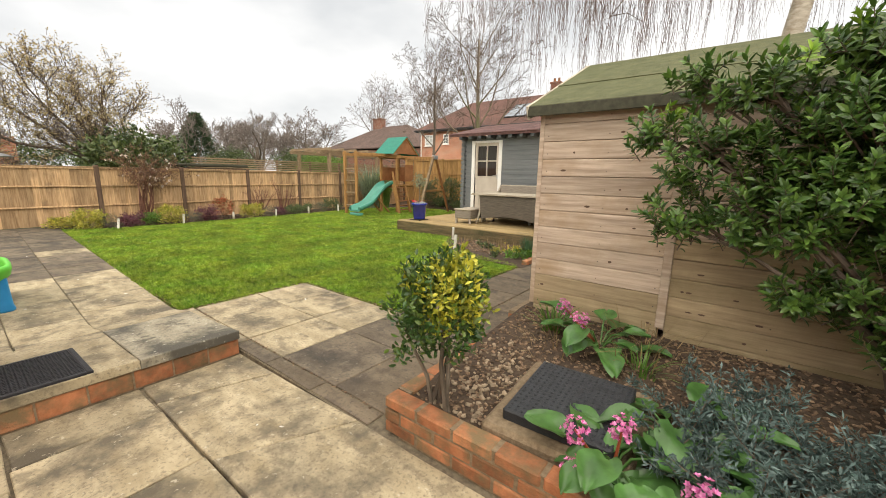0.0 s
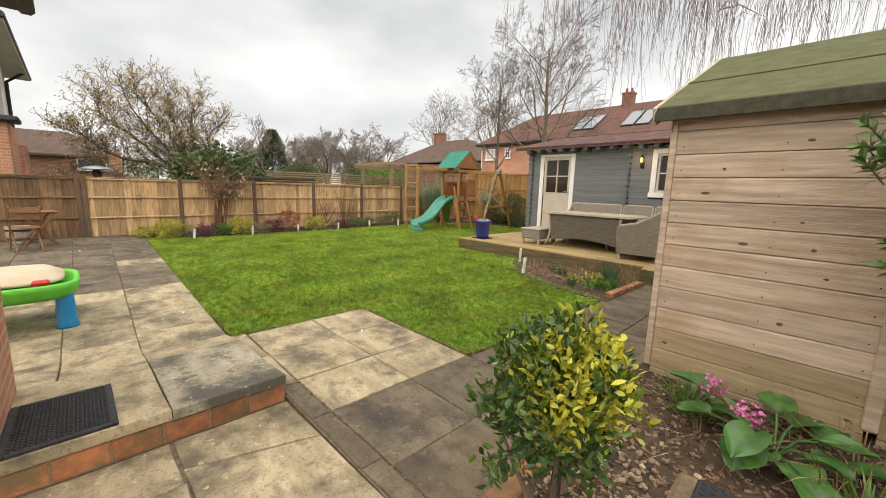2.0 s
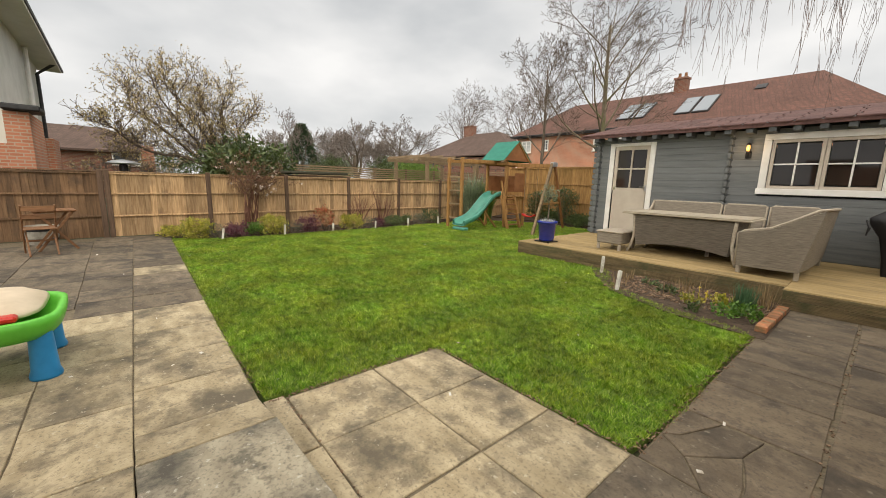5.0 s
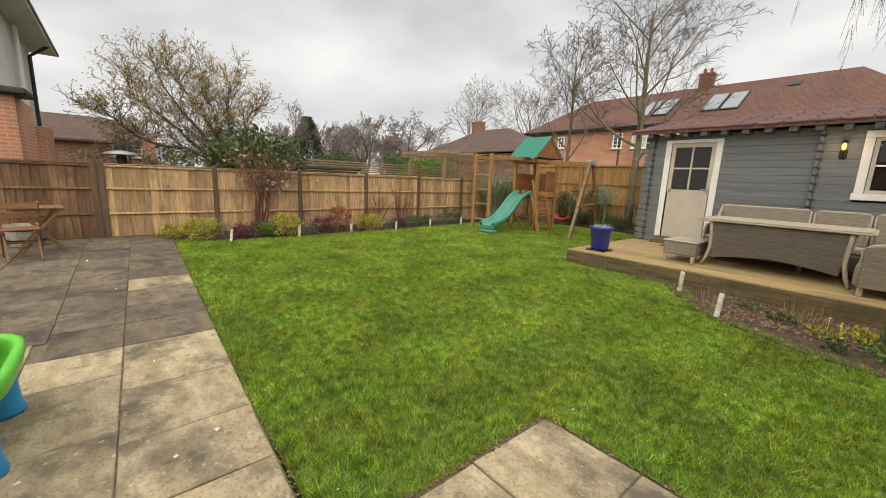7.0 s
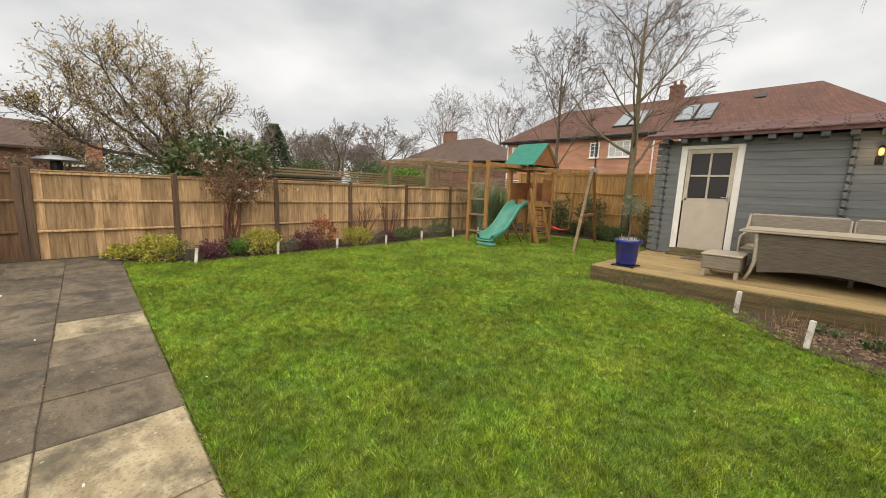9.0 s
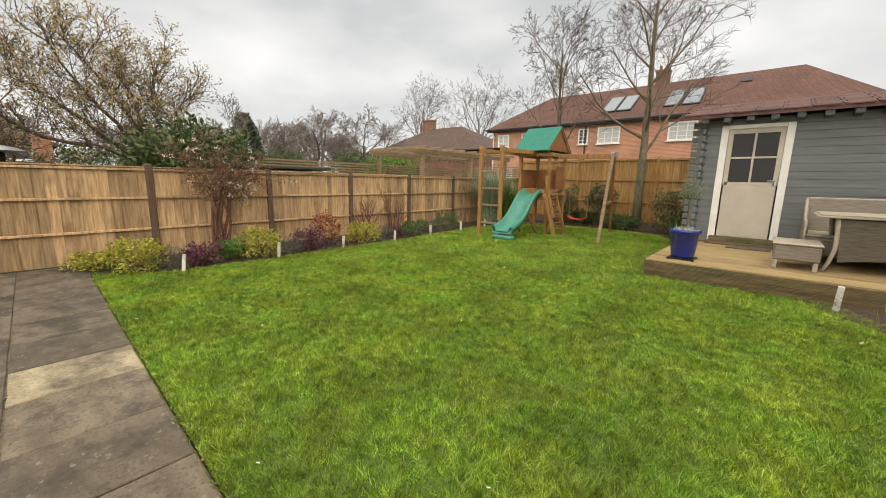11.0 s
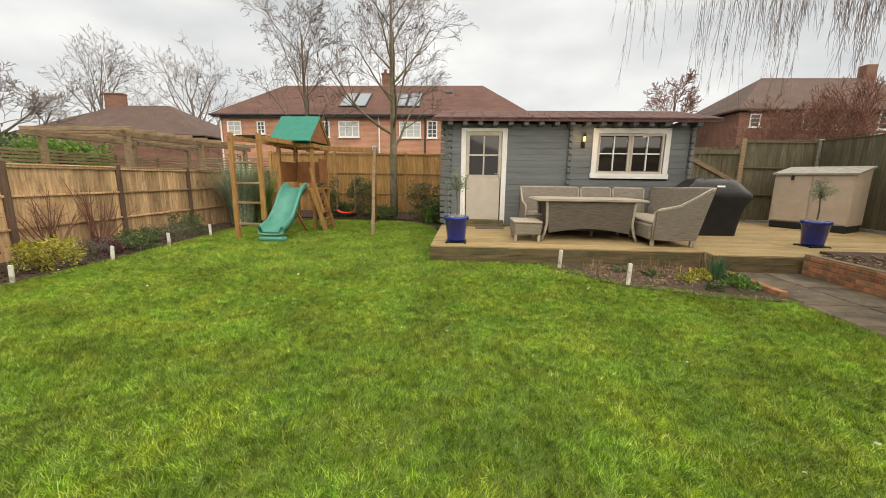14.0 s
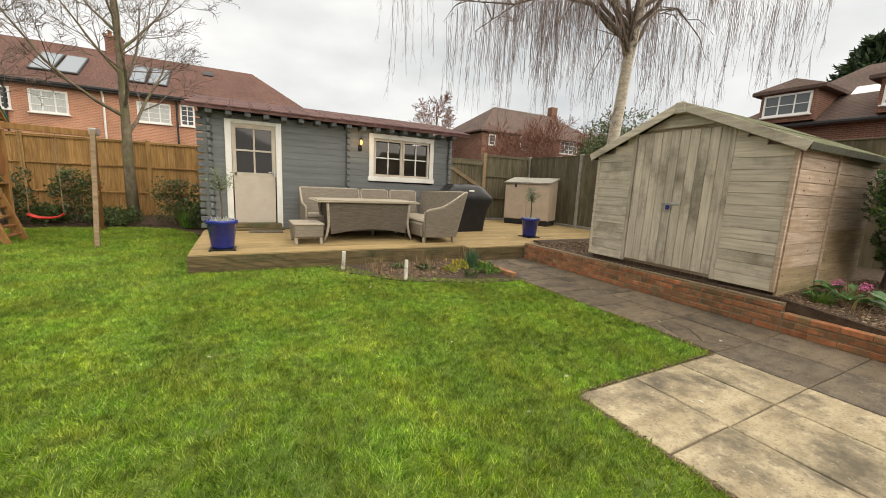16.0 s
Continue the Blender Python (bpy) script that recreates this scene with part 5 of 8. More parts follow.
def folding_chair(at, label, table_like=False):
    ch = thing("folding_chair", at, label, "chair", "folding chairs on the terrace")
    for s in (-1, 1):
        part("leg", Geo().beam((s * 0.20, -0.24, 0.0), (s * 0.20, 0.22, 0.86), 0.025, 0.04), MAT["teak"], ch)
        part("leg", Geo().beam((s * 0.17, 0.26, 0.0), (s * 0.17, -0.16, 0.46), 0.025, 0.04), MAT["teak"], ch)
    for i in range(5):
        part("seat_slat", Geo().box((0, -0.17 + i * 0.085, 0.45), (0.40, 0.07, 0.018), 0.004), MAT["teak"], ch)
    for z in (0.66, 0.80):
        part("back_slat", Geo().box((0, 0.05 + (z - 0.46) * 0.48, z), (0.40, 0.018, 0.085), 0.004), MAT["teak"], ch)
    part("stretcher", Geo().box((0, -0.12, 0.22), (0.40, 0.02, 0.03), 0.004), MAT["teak"], ch)
    return ch


folding_chair(pose(-11.25, -0.42, 0.0, 0, 0, -80), "folded-out brown wooden garden chair on the flags")
bistro = thing("bistro_table", pose(-11.75, -0.28, 0.0, 0, 0, 10), "small brown wooden folding garden table", "table")
for i in range(6):
    part("top_slat", Geo().box((0, -0.25 + i * 0.1, 0.72), (0.60, 0.092, 0.02), 0.004), MAT["teak"], bistro)
for s in (-1, 1):
    part("leg", Geo().beam((s * 0.24, -0.26, 0), (s * 0.24, 0.24, 0.71), 0.025, 0.04), MAT["teak"], bistro)
    part("leg", Geo().beam((s * 0.21, 0.26, 0), (s * 0.21, -0.24, 0.71), 0.025, 0.04), MAT["teak"], bistro)
    part("top_bearer", Geo().box((s * 0.22, 0, 0.70), (0.03, 0.56, 0.025), 0.003), MAT["teak"], bistro)
tub = thing("half_barrel", pose(-12.55, -0.55, 0.0), "grey wooden half-barrel tub by the fence", "planter")
part("barrel_wall", Geo().lathe([(0.001, 0.02), (0.20, 0.0), (0.25, 0.18), (0.26, 0.36), (0.235, 0.36), (0.22, 0.30), (0.001, 0.30)], (0, 0, 0), 20), MAT["concrete"], tub)
for z, r in ((0.10, 0.235), (0.29, 0.262)):
    part("hoop", Geo().lathe([(r, z - 0.02), (r + 0.006, z - 0.02), (r + 0.008, z + 0.02), (r, z + 0.02)], (0, 0, 0), 20), MAT["dark_metal"], tub)

# rubber honeycomb mat
rubber = thing("rubber_mat", pose(-3.222, 0.159, 0.141, 0, -4.4, 0), "black rubber ring mat on the step", "mat")
for c, d in (((0, 0.20, 0.006), (0.65, 0.03, 0.02)), ((0, -0.20, 0.006), (0.65, 0.03, 0.02)), ((0.31, 0, 0.006), (0.03, 0.37, 0.02)), ((-0.31, 0, 0.006), (0.03, 0.37, 0.02))):
    part("border", Geo().box(c, d, 0.004), MAT["rubber"], rubber)
gg = Geo()
for i in range(19):
    for j in range(11):
        cx, cy = -0.288 + i * 0.032 + (0.016 if j % 2 else 0), -0.172 + j * 0.0345
        if cx > 0.295:
            continue
        k = len(gg.v)
        for z, r in ((0.0, 0.019), (0.014, 0.018), (0.014, 0.011), (0.0, 0.010)):
            for a in range(6):
                t = math.pi * a / 3 + 0.52
                gg.v.append((cx + r * math.cos(t), cy + r * math.sin(t), z))
        for q in range(3):
            for a in range(6):
                gg.f.append((k + q * 6 + a, k + q * 6 + (a + 1) % 6, k + (q + 1) * 6 + (a + 1) % 6, k + (q + 1) * 6 + a))
tagged(part("ring_grid", gg, MAT["rubber"], rubber), "", "", "", "stuff")

# inspection cover in the planter
cover = thing("drain_cover", pose(-0.43, 1.74, 0.30, 3, 0, 2), "black studded plastic drain cover in the raised bed", "drain cover")
part("plate", Geo().box((0, 0, -0.03), (0.50, 0.54, 0.09), 0.008), MAT["cover_plate"], cover)
part("kerb", Geo().box((0, 0, -0.10), (0.66, 0.70, 0.12), 0.02), MAT["mortar"], cover)
gg = Geo()
for i in range(15):
    for j in range(16):
        gg.lathe([(0.009, 0.0), (0.006, 0.005)], (-0.225 + i * 0.032, -0.245 + j * 0.0325, 0.015), 6, True)
tagged(part("studs", gg, MAT["cover_plate"], cover), "", "", "", "stuff")

# white garden stakes at the lawn's edge
for x, y, lean, h in ((-11.60, 2.40, 8, 0.24), (-11.66, 3.80, 3, 0.25), (-11.72, 5.12, 2, 0.22), (-11.72, 6.45, 3, 0.22), (-11.80, 7.70, 0, 0.24), (-11.92, 9.05, 0, 0.24), (-4.80, 6.72, 2, 0.28), (-4.13, 5.86, 4, 0.28), (-12.0, 10.3, 0, 0.22)):
    st = tagged(new("garden_stake", Geo().box((0, 0, h / 2 - 0.03), (0.045, 0.045, h + 0.06), 0.006).mesh("garden_stake", MAT["stake_white"])), "short white-painted wooden stake at the lawn edge", "stake", "white stakes")
    st.matrix_basis = pose(x, y, 0, lean * 0.6, lean, 20 * lean)
# brick edging of the deck bed
edge = thing("brick_edging", pose(0, 0, 0), "row of red bricks edging the small bed", "edging")
for i in range(5):
    part("brick", Geo().box((0, 0, 0), (0.10, 0.213, 0.065), 0.006), MAT["brick"], edge, at=pose(-2.49 + 0.004 * i, 5.62 + i * 0.226, 0.035))

# ---- plants ----
def bush(name, at, rx, ry, h, clumps, per, leaf_len, leaf_w, mat, label, category="shrub", group="", seed=1, low=0.15, stems=7, twig="bark", tips=None, spread=0.16, big=False, upright=0.3, skew=0.0):
    """A shrub: stems that rise from the base to clumps of leaves spread unevenly through its volume."""
    rng = random.Random(seed)
    root = thing(name, at, label, category, group)
    wood, leaves, tip = Geo(), Geo(), Geo()
    for c in range(clumps):
        a, q = rng.uniform(0, 2 * math.pi), rng.random() ** 0.45
        zz = low + (1 - low) * rng.random() ** 0.8
        bulge = math.sqrt(max(0.05, 1 - ((zz - 0.55) / 0.62) ** 2)) * rng.uniform(0.8, 1.12)
        p = Vector((rx * q * bulge * math.cos(a), ry * q * bulge * math.sin(a), h * zz * rng.uniform(0.9, 1.05)))
        p.x += skew * (1 - zz)
        if c < clumps * (0.03 if big else 0.12) or c < stems:
            b = Vector((rng.uniform(-0.12, 0.12) * rx, rng.uniform(-0.12, 0.12) * ry, 0))
            mid = b.lerp(p, 0.55) + Vector((0, 0, 0.10 * h)) + rnd_dir(rng) * 0.05 * h
            r = min(0.014, max(0.0025, 0.012 * h)) * (1.6 if c < stems else 0.6)
            wood.path([b, b.lerp(mid, 0.5) + rnd_dir(rng) * 0.03 * h, mid, p], [r, r * 0.8, r * 0.55, r * 0.2], 5 if c < stems else 3, False)
        out = Vector((p.x / rx, p.y / ry, (p.z - h * 0.4) / h))
        for k in range(per):
            d = (rnd_dir(rng) + out * 0.7 + Vector((0, 0, upright))).normalized()
            s = p + rnd_dir(rng) * (spread * rng.random() ** 0.6)
            ll = leaf_len * rng.uniform(0.65, 1.25)
            use = tip if (tips and zz > 0.72 and q > 0.35 and rng.random() < 0.10) else leaves
            if big:
                use.leaf(s, d, rnd_dir(rng), ll, leaf_w * rng.uniform(0.8, 1.2))
            else:
                use.leaflet(s, d, rnd_dir(rng), ll, leaf_w * rng.uniform(0.8, 1.2))
    tagged(part("woody_growth", wood, MAT[twig], root), kind="stuff")
    part("foliage", leaves, LEAF[mat], root)
    if tips and tip.v:
        tagged(part("new_growth", tip, LEAF[tips], root), kind="stuff")
    return root


def tuft(name, at, n, length, width, mat, label, category="plant", group="", seed=1, lean=0.5, base_r=0.08):
    """A clump of long arching blades."""
    rng = random.Random(seed)
    gg = Geo()
    for i in range(n):
        a = rng.uniform(0, 2 * math.pi)
        d = Vector((math.cos(a), math.sin(a), 0))
        p = d * base_r * rng.random()
        L = length * rng.uniform(0.6, 1.1)
        ln = lean * rng.uniform(0.2, 1.2)
        side = Vector((-d.y, d.x, 0)) * width * 0.5
        k = len(gg.v)
        for s in (0.0, 0.4, 0.75, 1.0):
            c = p + d * (L * ln * s * s) + Vector((0, 0, L * (s - 0.35 * ln * s * s)))
            w = side * (1 - s ** 2)
            gg.v.extend([tuple(c - w), tuple(c + w)])
        for q in range(3):
            gg.f.append((k + q * 2, k + q * 2 + 1, k + q * 2 + 3, k + q * 2 + 2))
    ob = tagged(new(name, gg.mesh(name, LEAF[mat])), label, category, group, "stuff" if name == "dry_stalks" else "")
    ob.matrix_basis = at
    return ob


# raised bed by the paving
bush("variegated_euonymus", pose(-1.05, 1.43, 0.19), 0.23, 0.23, 0.78, 100, 34, 0.037, 0.017, "euonymus_green", "green and yellow variegated euonymus bush in the brick bed", seed=2, low=0.40, spread=0.075, stems=3, big=True)
euonymus = bush("variegated_euonymus", pose(-0.955, 1.40, 0.20), 0.17, 0.19, 0.78, 70, 30, 0.034, 0.015, "euonymus", "yellow-splashed euonymus growth on the young bush", seed=12, low=0.60, spread=0.07, stems=2, big=True)

def whorled_bush(at, lobes, label, seed):
    """An open evergreen: forked branches from one stem, each twig ending in a whorl of glossy leaves."""
    rng = random.Random(seed)
    root = thing("laurel_bush", at, label, "shrub")
    wood, leaves, tip = Geo(), Geo(), Geo()
    stem = Vector((0, 0, 0))
    for k, (cx, cy, cz, rx, ry, rz, n) in enumerate(lobes):
        c = Vector((cx, cy, cz))
        low = Vector((cx * 0.10, cy * 0.3, cz * 0.36)) + rnd_dir(rng) * 0.04
        fork = Vector((cx * 0.48, cy * 0.7, cz * 0.70)) + rnd_dir(rng) * 0.05
        wood.path([stem + rnd_dir(rng) * 0.03, low, low.lerp(fork, 0.55) + rnd_dir(rng) * 0.03, fork, c], [0.024, 0.020, 0.016, 0.012, 0.006], 7, False)
        for i in range(n):
            u = rnd_dir(rng)
            q = rng.random() ** 0.42
            p = c + Vector((u.x * rx, u.y * ry * 1.3, u.z * rz)) * q
            p.y = min(p.y, 0.24)
            out = (Vector((u.x, u.y, u.z * 0.6)) * 0.8 + Vector((-0.05, -0.1, 0.75)) + rnd_dir(rng) * 0.45).normalized()
            foot = p - out * rng.uniform(0.08, 0.16)
            if i % 4 == 0:
                wood.path([fork.lerp(c, rng.uniform(0.3, 1.0)), foot.lerp(c, 0.35) + rnd_dir(rng) * 0.03, foot, p], [0.008, 0.006, 0.004, 0.002], 4, False)
            else:
                wood.path([foot, p], [0.0035, 0.002], 3, False)
            use = tip if cz > 1.35 and u.z > 0.35 and q > 0.8 and rng.random() < 0.5 else leaves
            o = out.orthogonal().normalized()
            o2 = out.cross(o)
            for m5 in range(16):
                t = 2.4 * m5 + rng.uniform(-0.3, 0.3)
                side = o * math.cos(t) + o2 * math.sin(t)
                along = m5 / 15
                d = (side * (1.15 - 0.75 * along) + out * (0.25 + 0.8 * along)).normalized()
                use.leaf(foot.lerp(p, 0.15 + 0.85 * along), d, out, rng.uniform(0.038, 0.060), rng.uniform(0.017, 0.024), 0.2, 0.28)
    tagged(part("woody_growth", wood, MAT["twig"], root), kind="stuff")
    part("foliage", leaves, LEAF["evergreen"], root)
    tagged(part("new_growth", tip, LEAF["evergreen_tip"], root), kind="stuff")
    return root


whorled_bush(pose(0.84, 2.50, 0.26), [
    (-0.30, -0.16, 1.25, 0.52, 0.24, 0.40, 330), (0.10, -0.16, 1.50, 0.50, 0.26, 0.34, 260), (-0.62, -0.16, 1.05, 0.36, 0.20, 0.26, 110), (0.18, -0.12, 0.95, 0.50, 0.26, 0.40, 260),
    (-0.92, -0.18, 1.33, 0.26, 0.16, 0.22, 45), (-1.16, -0.16, 1.40, 0.15, 0.12, 0.18, 18), (-0.98, -0.16, 0.98, 0.22, 0.14, 0.12, 28), (-0.98, -0.16, 1.66, 0.16, 0.12, 0.12, 16), (-0.72, -0.16, 1.60, 0.28, 0.16, 0.15, 46), (-0.36, -0.14, 1.72, 0.32, 0.18, 0.14, 70),
    (-0.42, -0.14, 0.66, 0.22, 0.15, 0.14, 40), (0.02, -0.12, 0.62, 0.42, 0.24, 0.30, 190), (-0.16, -0.04, 1.20, 0.62, 0.26, 0.45, 260), (0.30, -0.20, 0.35, 0.40, 0.24, 0.28, 120)],
    "large glossy dark evergreen bush beside the shed", 5)
# upright young shoots above the euonymus
gg, er = Geo(), random.Random(31)
for i in range(14):
    b = Vector((er.uniform(-0.18, 0.16), er.uniform(-0.16, 0.18), er.uniform(0.60, 0.74)))
    d = Vector((er.uniform(-0.35, 0.35), er.uniform(-0.35, 0.35), 1)).normalized()
    for k in range(15):
        gg.leaf(b + d * er.uniform(0, 0.13), (d * 0.7 + rnd_dir(er)).normalized(), rnd_dir(er), er.uniform(0.025, 0.046), 0.019)
tagged(part("new_growth", gg, LEAF["euonymus"], euonymus), kind="stuff")
# blue-grey creeping juniper
jr = random.Random(11)
gg, wood = Geo(), Geo()
for i in range(300):
    b = Vector((jr.uniform(-0.02, 1.3), jr.uniform(1.42, 2.15), 0.24 + jr.random() * 0.05))
    d = Vector((jr.uniform(-0.8, 0.7), jr.uniform(-0.9, 0.5), jr.uniform(0.25, 0.8))).normalized()
    L = jr.uniform(0.14, 0.34)
    e = b + d * L + Vector((0, 0, 0.02))
    wood.path([b, b.lerp(e, 0.6), e], [0.004, 0.003, 0.001], 3, False)
    for k in range(60):
        t = jr.uniform(0.25, 1.0)
        sd = (d * 0.8 + rnd_dir(jr)).normalized()
        gg.leaflet(b.lerp(e, t) + rnd_dir(jr) * 0.012, sd, rnd_dir(jr), jr.uniform(0.02, 0.042), 0.010)
jun = thing("juniper", pose(0, 0, 0), "low spreading blue-grey juniper in the raised bed", "shrub")
part("woody_growth", wood, MAT["twig"], jun)
part("foliage", gg, LEAF["juniper"], jun)


def bergenia(at, n, reach, label, flowers, seed):
    rng = random.Random(seed)
    root = thing("bergenia", at, label, "plant", "bergenias in the raised bed")
    for i in range(n):
        a = 2 * math.pi * i / n + rng.uniform(-0.4, 0.4)
        d = Vector((math.cos(a), math.sin(a), 0))
        L = reach * rng.uniform(0.35, 1.0)
        lift = rng.uniform(0.04, 0.20)
        tip = d * L + Vector((0, 0, lift))
        gg = Geo().path([(0, 0, 0), d * L * 0.5 + Vector((0, 0, lift * 0.8)), tip], [0.007, 0.006, 0.005], 5, False)
        dd = (d + Vector((0, 0, rng.uniform(-0.35, 0.55)))).normalized()
        side = dd.cross(Vector((0, 0, 1))).normalized()
        nr = side.cross(dd)
        ll, ww = rng.uniform(0.13, 0.21), rng.uniform(0.055, 0.085)
        k = len(gg.v)
        rows, cols = 9, 7
        for r in range(rows):
            s = r / (rows - 1)
            wd = ww * math.sin(math.pi * (0.06 + 0.90 * s) ** 0.75) ** 0.7
            for c in range(cols):
                u = c / (cols - 1) * 2 - 1
                p = tip + dd * (ll * s) + side * (wd * u) + nr * (0.30 * wd * u * u - 0.30 * ll * s * s + 0.010 * math.sin(6 * s + 4 * u + i))
                gg.v.append(tuple(p))
        for r in range(rows - 1):
            for c in range(cols - 1):
                q = k + r * cols + c
                gg.f.append((q, q + 1, q + cols + 1, q + cols))
        part("leaf", gg, LEAF["bergenia"], root, "", True)
    for fx, fy, fz in flowers:
        gg = Geo().path([(0, 0, 0.02), (fx * 0.6, fy * 0.6, fz * 0.6), (fx, fy, fz)], [0.008, 0.007, 0.005], 6, False)
        part("flower_stalk", gg, LEAF["pieris"], root)
        gg = Geo()
        for k in range(46):
            p = Vector((fx, fy, fz)) + rnd_dir(rng) * (0.055 * rng.random() ** 0.4) * 1.0
            ax = (p - Vector((fx, fy, fz)) + Vector((0, 0, 0.02))).normalized()
            for m5 in range(5):
                t = 2 * math.pi * m5 / 5
                o = ax.orthogonal().normalized()
                o2 = ax.cross(o)
                dd = (o * math.cos(t) + o2 * math.sin(t) + ax * 0.8).normalized()
                gg.leaflet(p, dd, ax, 0.016, 0.012)
        part("blossom", gg, MAT["petal_pink"], root, "cluster of pink bells")
    return root


bergenia(pose(-0.50, 2.48, 0.27), 17, 0.26, "bergenia with broad leaves and pink flowers by the shed", [(-0.26, 0.0, 0.25), (-0.10, -0.16, 0.24)], 31)
bergenia(pose(-0.17, 1.47, 0.17), 17, 0.20, "bergenia with broad green leaves and pink blossom heads", [(-0.14, -0.06, 0.21), (0.02, 0.02, 0.24), (-0.10, -0.14, 0.09)], 32)
bergenia(pose(0.10, 1.46, 0.17), 12, 0.19, "bergenia in flower at the edge of the brick bed", [(0.03, -0.10, 0.20)], 33)
bergenia(pose(0.02, 1.78, 0.21), 13, 0.24, "bergenia with upright broad leaves beside the drain cover", [], 34)
tuft("bluebell_leaves", pose(-0.86, 2.55, 0.26), 70, 0.26, 0.014, "fresh", "clump of fresh green strap leaves in the raised bed", seed=3, lean=0.9)
tuft("bluebell_leaves", pose(-0.22, 2.30, 0.24), 40, 0.22, 0.012, "fresh", "clump of fresh green strap leaves in the raised bed", seed=4, lean=0.9)
bush("box_bush", pose(0.95, 2.1, 0.22), 0.16, 0.16, 0.45, 30, 16, 0.03, 0.018, "gold", "small yellow-green shrub under the dark bush", seed=41, spread=0.05)

# border along the left fence
border = [
    ("golden_shrub", -12.65, 1.62, 0.36, 0.36, 0.22, "gold", 60, "low lime-yellow ground cover at the terrace corner"),
    ("variegated_shrub", -12.05, 1.95, 0.40, 0.36, 0.42, "gold", 90, "cream and yellow variegated shrub in the border"),
    ("lavender", -11.95, 2.36, 0.26, 0.22, 0.32, "greygreen", 60, "grey-green lavender mound in the border"),
    ("heuchera", -11.92, 2.78, 0.28, 0.26, 0.32, "purple", 60, "dark purple-leaved low shrub in the border"),
    ("daylily", -12.15, 3.22, 0.28, 0.26, 0.26, "fresh", 50, "bright green leafy clump in the border"),
    ("euonymus_mound", -11.98, 3.62, 0.40, 0.34, 0.46, "gold", 100, "yellow-variegated euonymus mound in the border"),
    ("lavender", -11.90, 4.14, 0.24, 0.22, 0.26, "greygreen", 50, "grey-green lavender mound in the border"),
    ("heuchera", -11.95, 4.52, 0.30, 0.28, 0.38, "purple", 70, "dark purple-leaved low shrub in the border"),
    ("pieris", -12.25, 5.08, 0.28, 0.26, 0.62, "pieris", 55, "shrub with red new shoots in the border"),
    ("euonymus_mound", -12.10, 5.86, 0.40, 0.34, 0.40, "gold", 90, "yellow-variegated euonymus mound in the border"),
    ("lavender", -12.00, 6.42, 0.26, 0.22, 0.30, "greygreen", 50, "grey-green lavender mound in the border"),
    ("heuchera", -12.25, 6.85, 0.22, 0.22, 0.22, "purple", 40, "small purple-leaved clump in the border"),
    ("ivy_clump", -12.15, 7.35, 0.34, 0.30, 0.26, "ivy", 60, "low dark green clump in the border"),
    ("lavender", -12.10, 8.35, 0.34, 0.28, 0.36, "greygreen", 70, "grey-green lavender mound in the border"),
    ("ivy_clump", -12.55, 9.2, 0.45, 0.35, 0.42, "ivy", 70, "dark green shrub near the climbing frame"),
    ("ivy_clump", -12.6, 8.0, 0.3, 0.3, 0.25, "ivy", 50, "low dark green clump in the border"),
]
for i, (nm, x, y, rx, ry, h, mt, n, lab) in enumerate(border):
    fine = mt == "greygreen"
    bush(nm, pose(x, y, -0.02), rx, ry, h, n, 16, 0.05 if not fine else 0.045, 0.028 if not fine else 0.008, mt, lab, "border plant", "", 60 + i, 0.1, 5, "twig", None, 0.09, False, 0.7 if fine else 0.3)
# climbing rose on the fence
cr = random.Random(71)
wood, gg, fl = Geo(), Geo(), Geo()
for i in range(17):
    b = Vector((-12.75 + cr.uniform(-0.1, 0.1), 3.30 + cr.uniform(-0.14, 0.14), 0))
    m1 = Vector((-12.72 + cr.uniform(-0.1, 0.15), 3.32 + cr.uniform(-0.2, 0.22), 1.0))
    e = Vector((-12.7 + cr.uniform(-0.25, 0.5), 3.35 + cr.uniform(-0.85, 0.85), cr.uniform(1.25, 1.95)))
    wood.path([b, b.lerp(m1, 0.5) + rnd_dir(cr) * 0.06, m1, m1.lerp(e, 0.6) + Vector((0, 0, 0.12)), e], [0.018, 0.014, 0.011, 0.007, 0.003], 5, False)
    for k in range(14):
        s = m1.lerp(e, cr.uniform(0.2, 1.05)) + rnd_dir(cr) * 0.14
        t = s + (rnd_dir(cr) + Vector((0.2, 0, -0.2))).normalized() * cr.uniform(0.12, 0.35)
        wood.path([s, s.lerp(t, 0.5) + rnd_dir(cr) * 0.02, t], [0.004, 0.003, 0.0015], 3, False)
        for q in range(14):
            gg.leaflet(s.lerp(t, cr.random()) + rnd_dir(cr) * 0.05, rnd_dir(cr), rnd_dir(cr), cr.uniform(0.03, 0.055), 0.022)
        if cr.random() < 0.22:
            for q in range(10):
                fl.leaflet(t + rnd_dir(cr) * 0.025, rnd_dir(cr), rnd_dir(cr), 0.035, 0.022)
rose = thing("climbing_shrub", pose(0, 0, 0), "tall brown twiggy climber with pale dried flower heads", "climber")
part("woody_growth", wood, MAT["twig_red"], rose)
part("foliage", gg, LEAF["rose_dry"], rose)
tagged(part("flower_heads", fl, MAT["petal_white"], rose), "", "", "", "stuff")
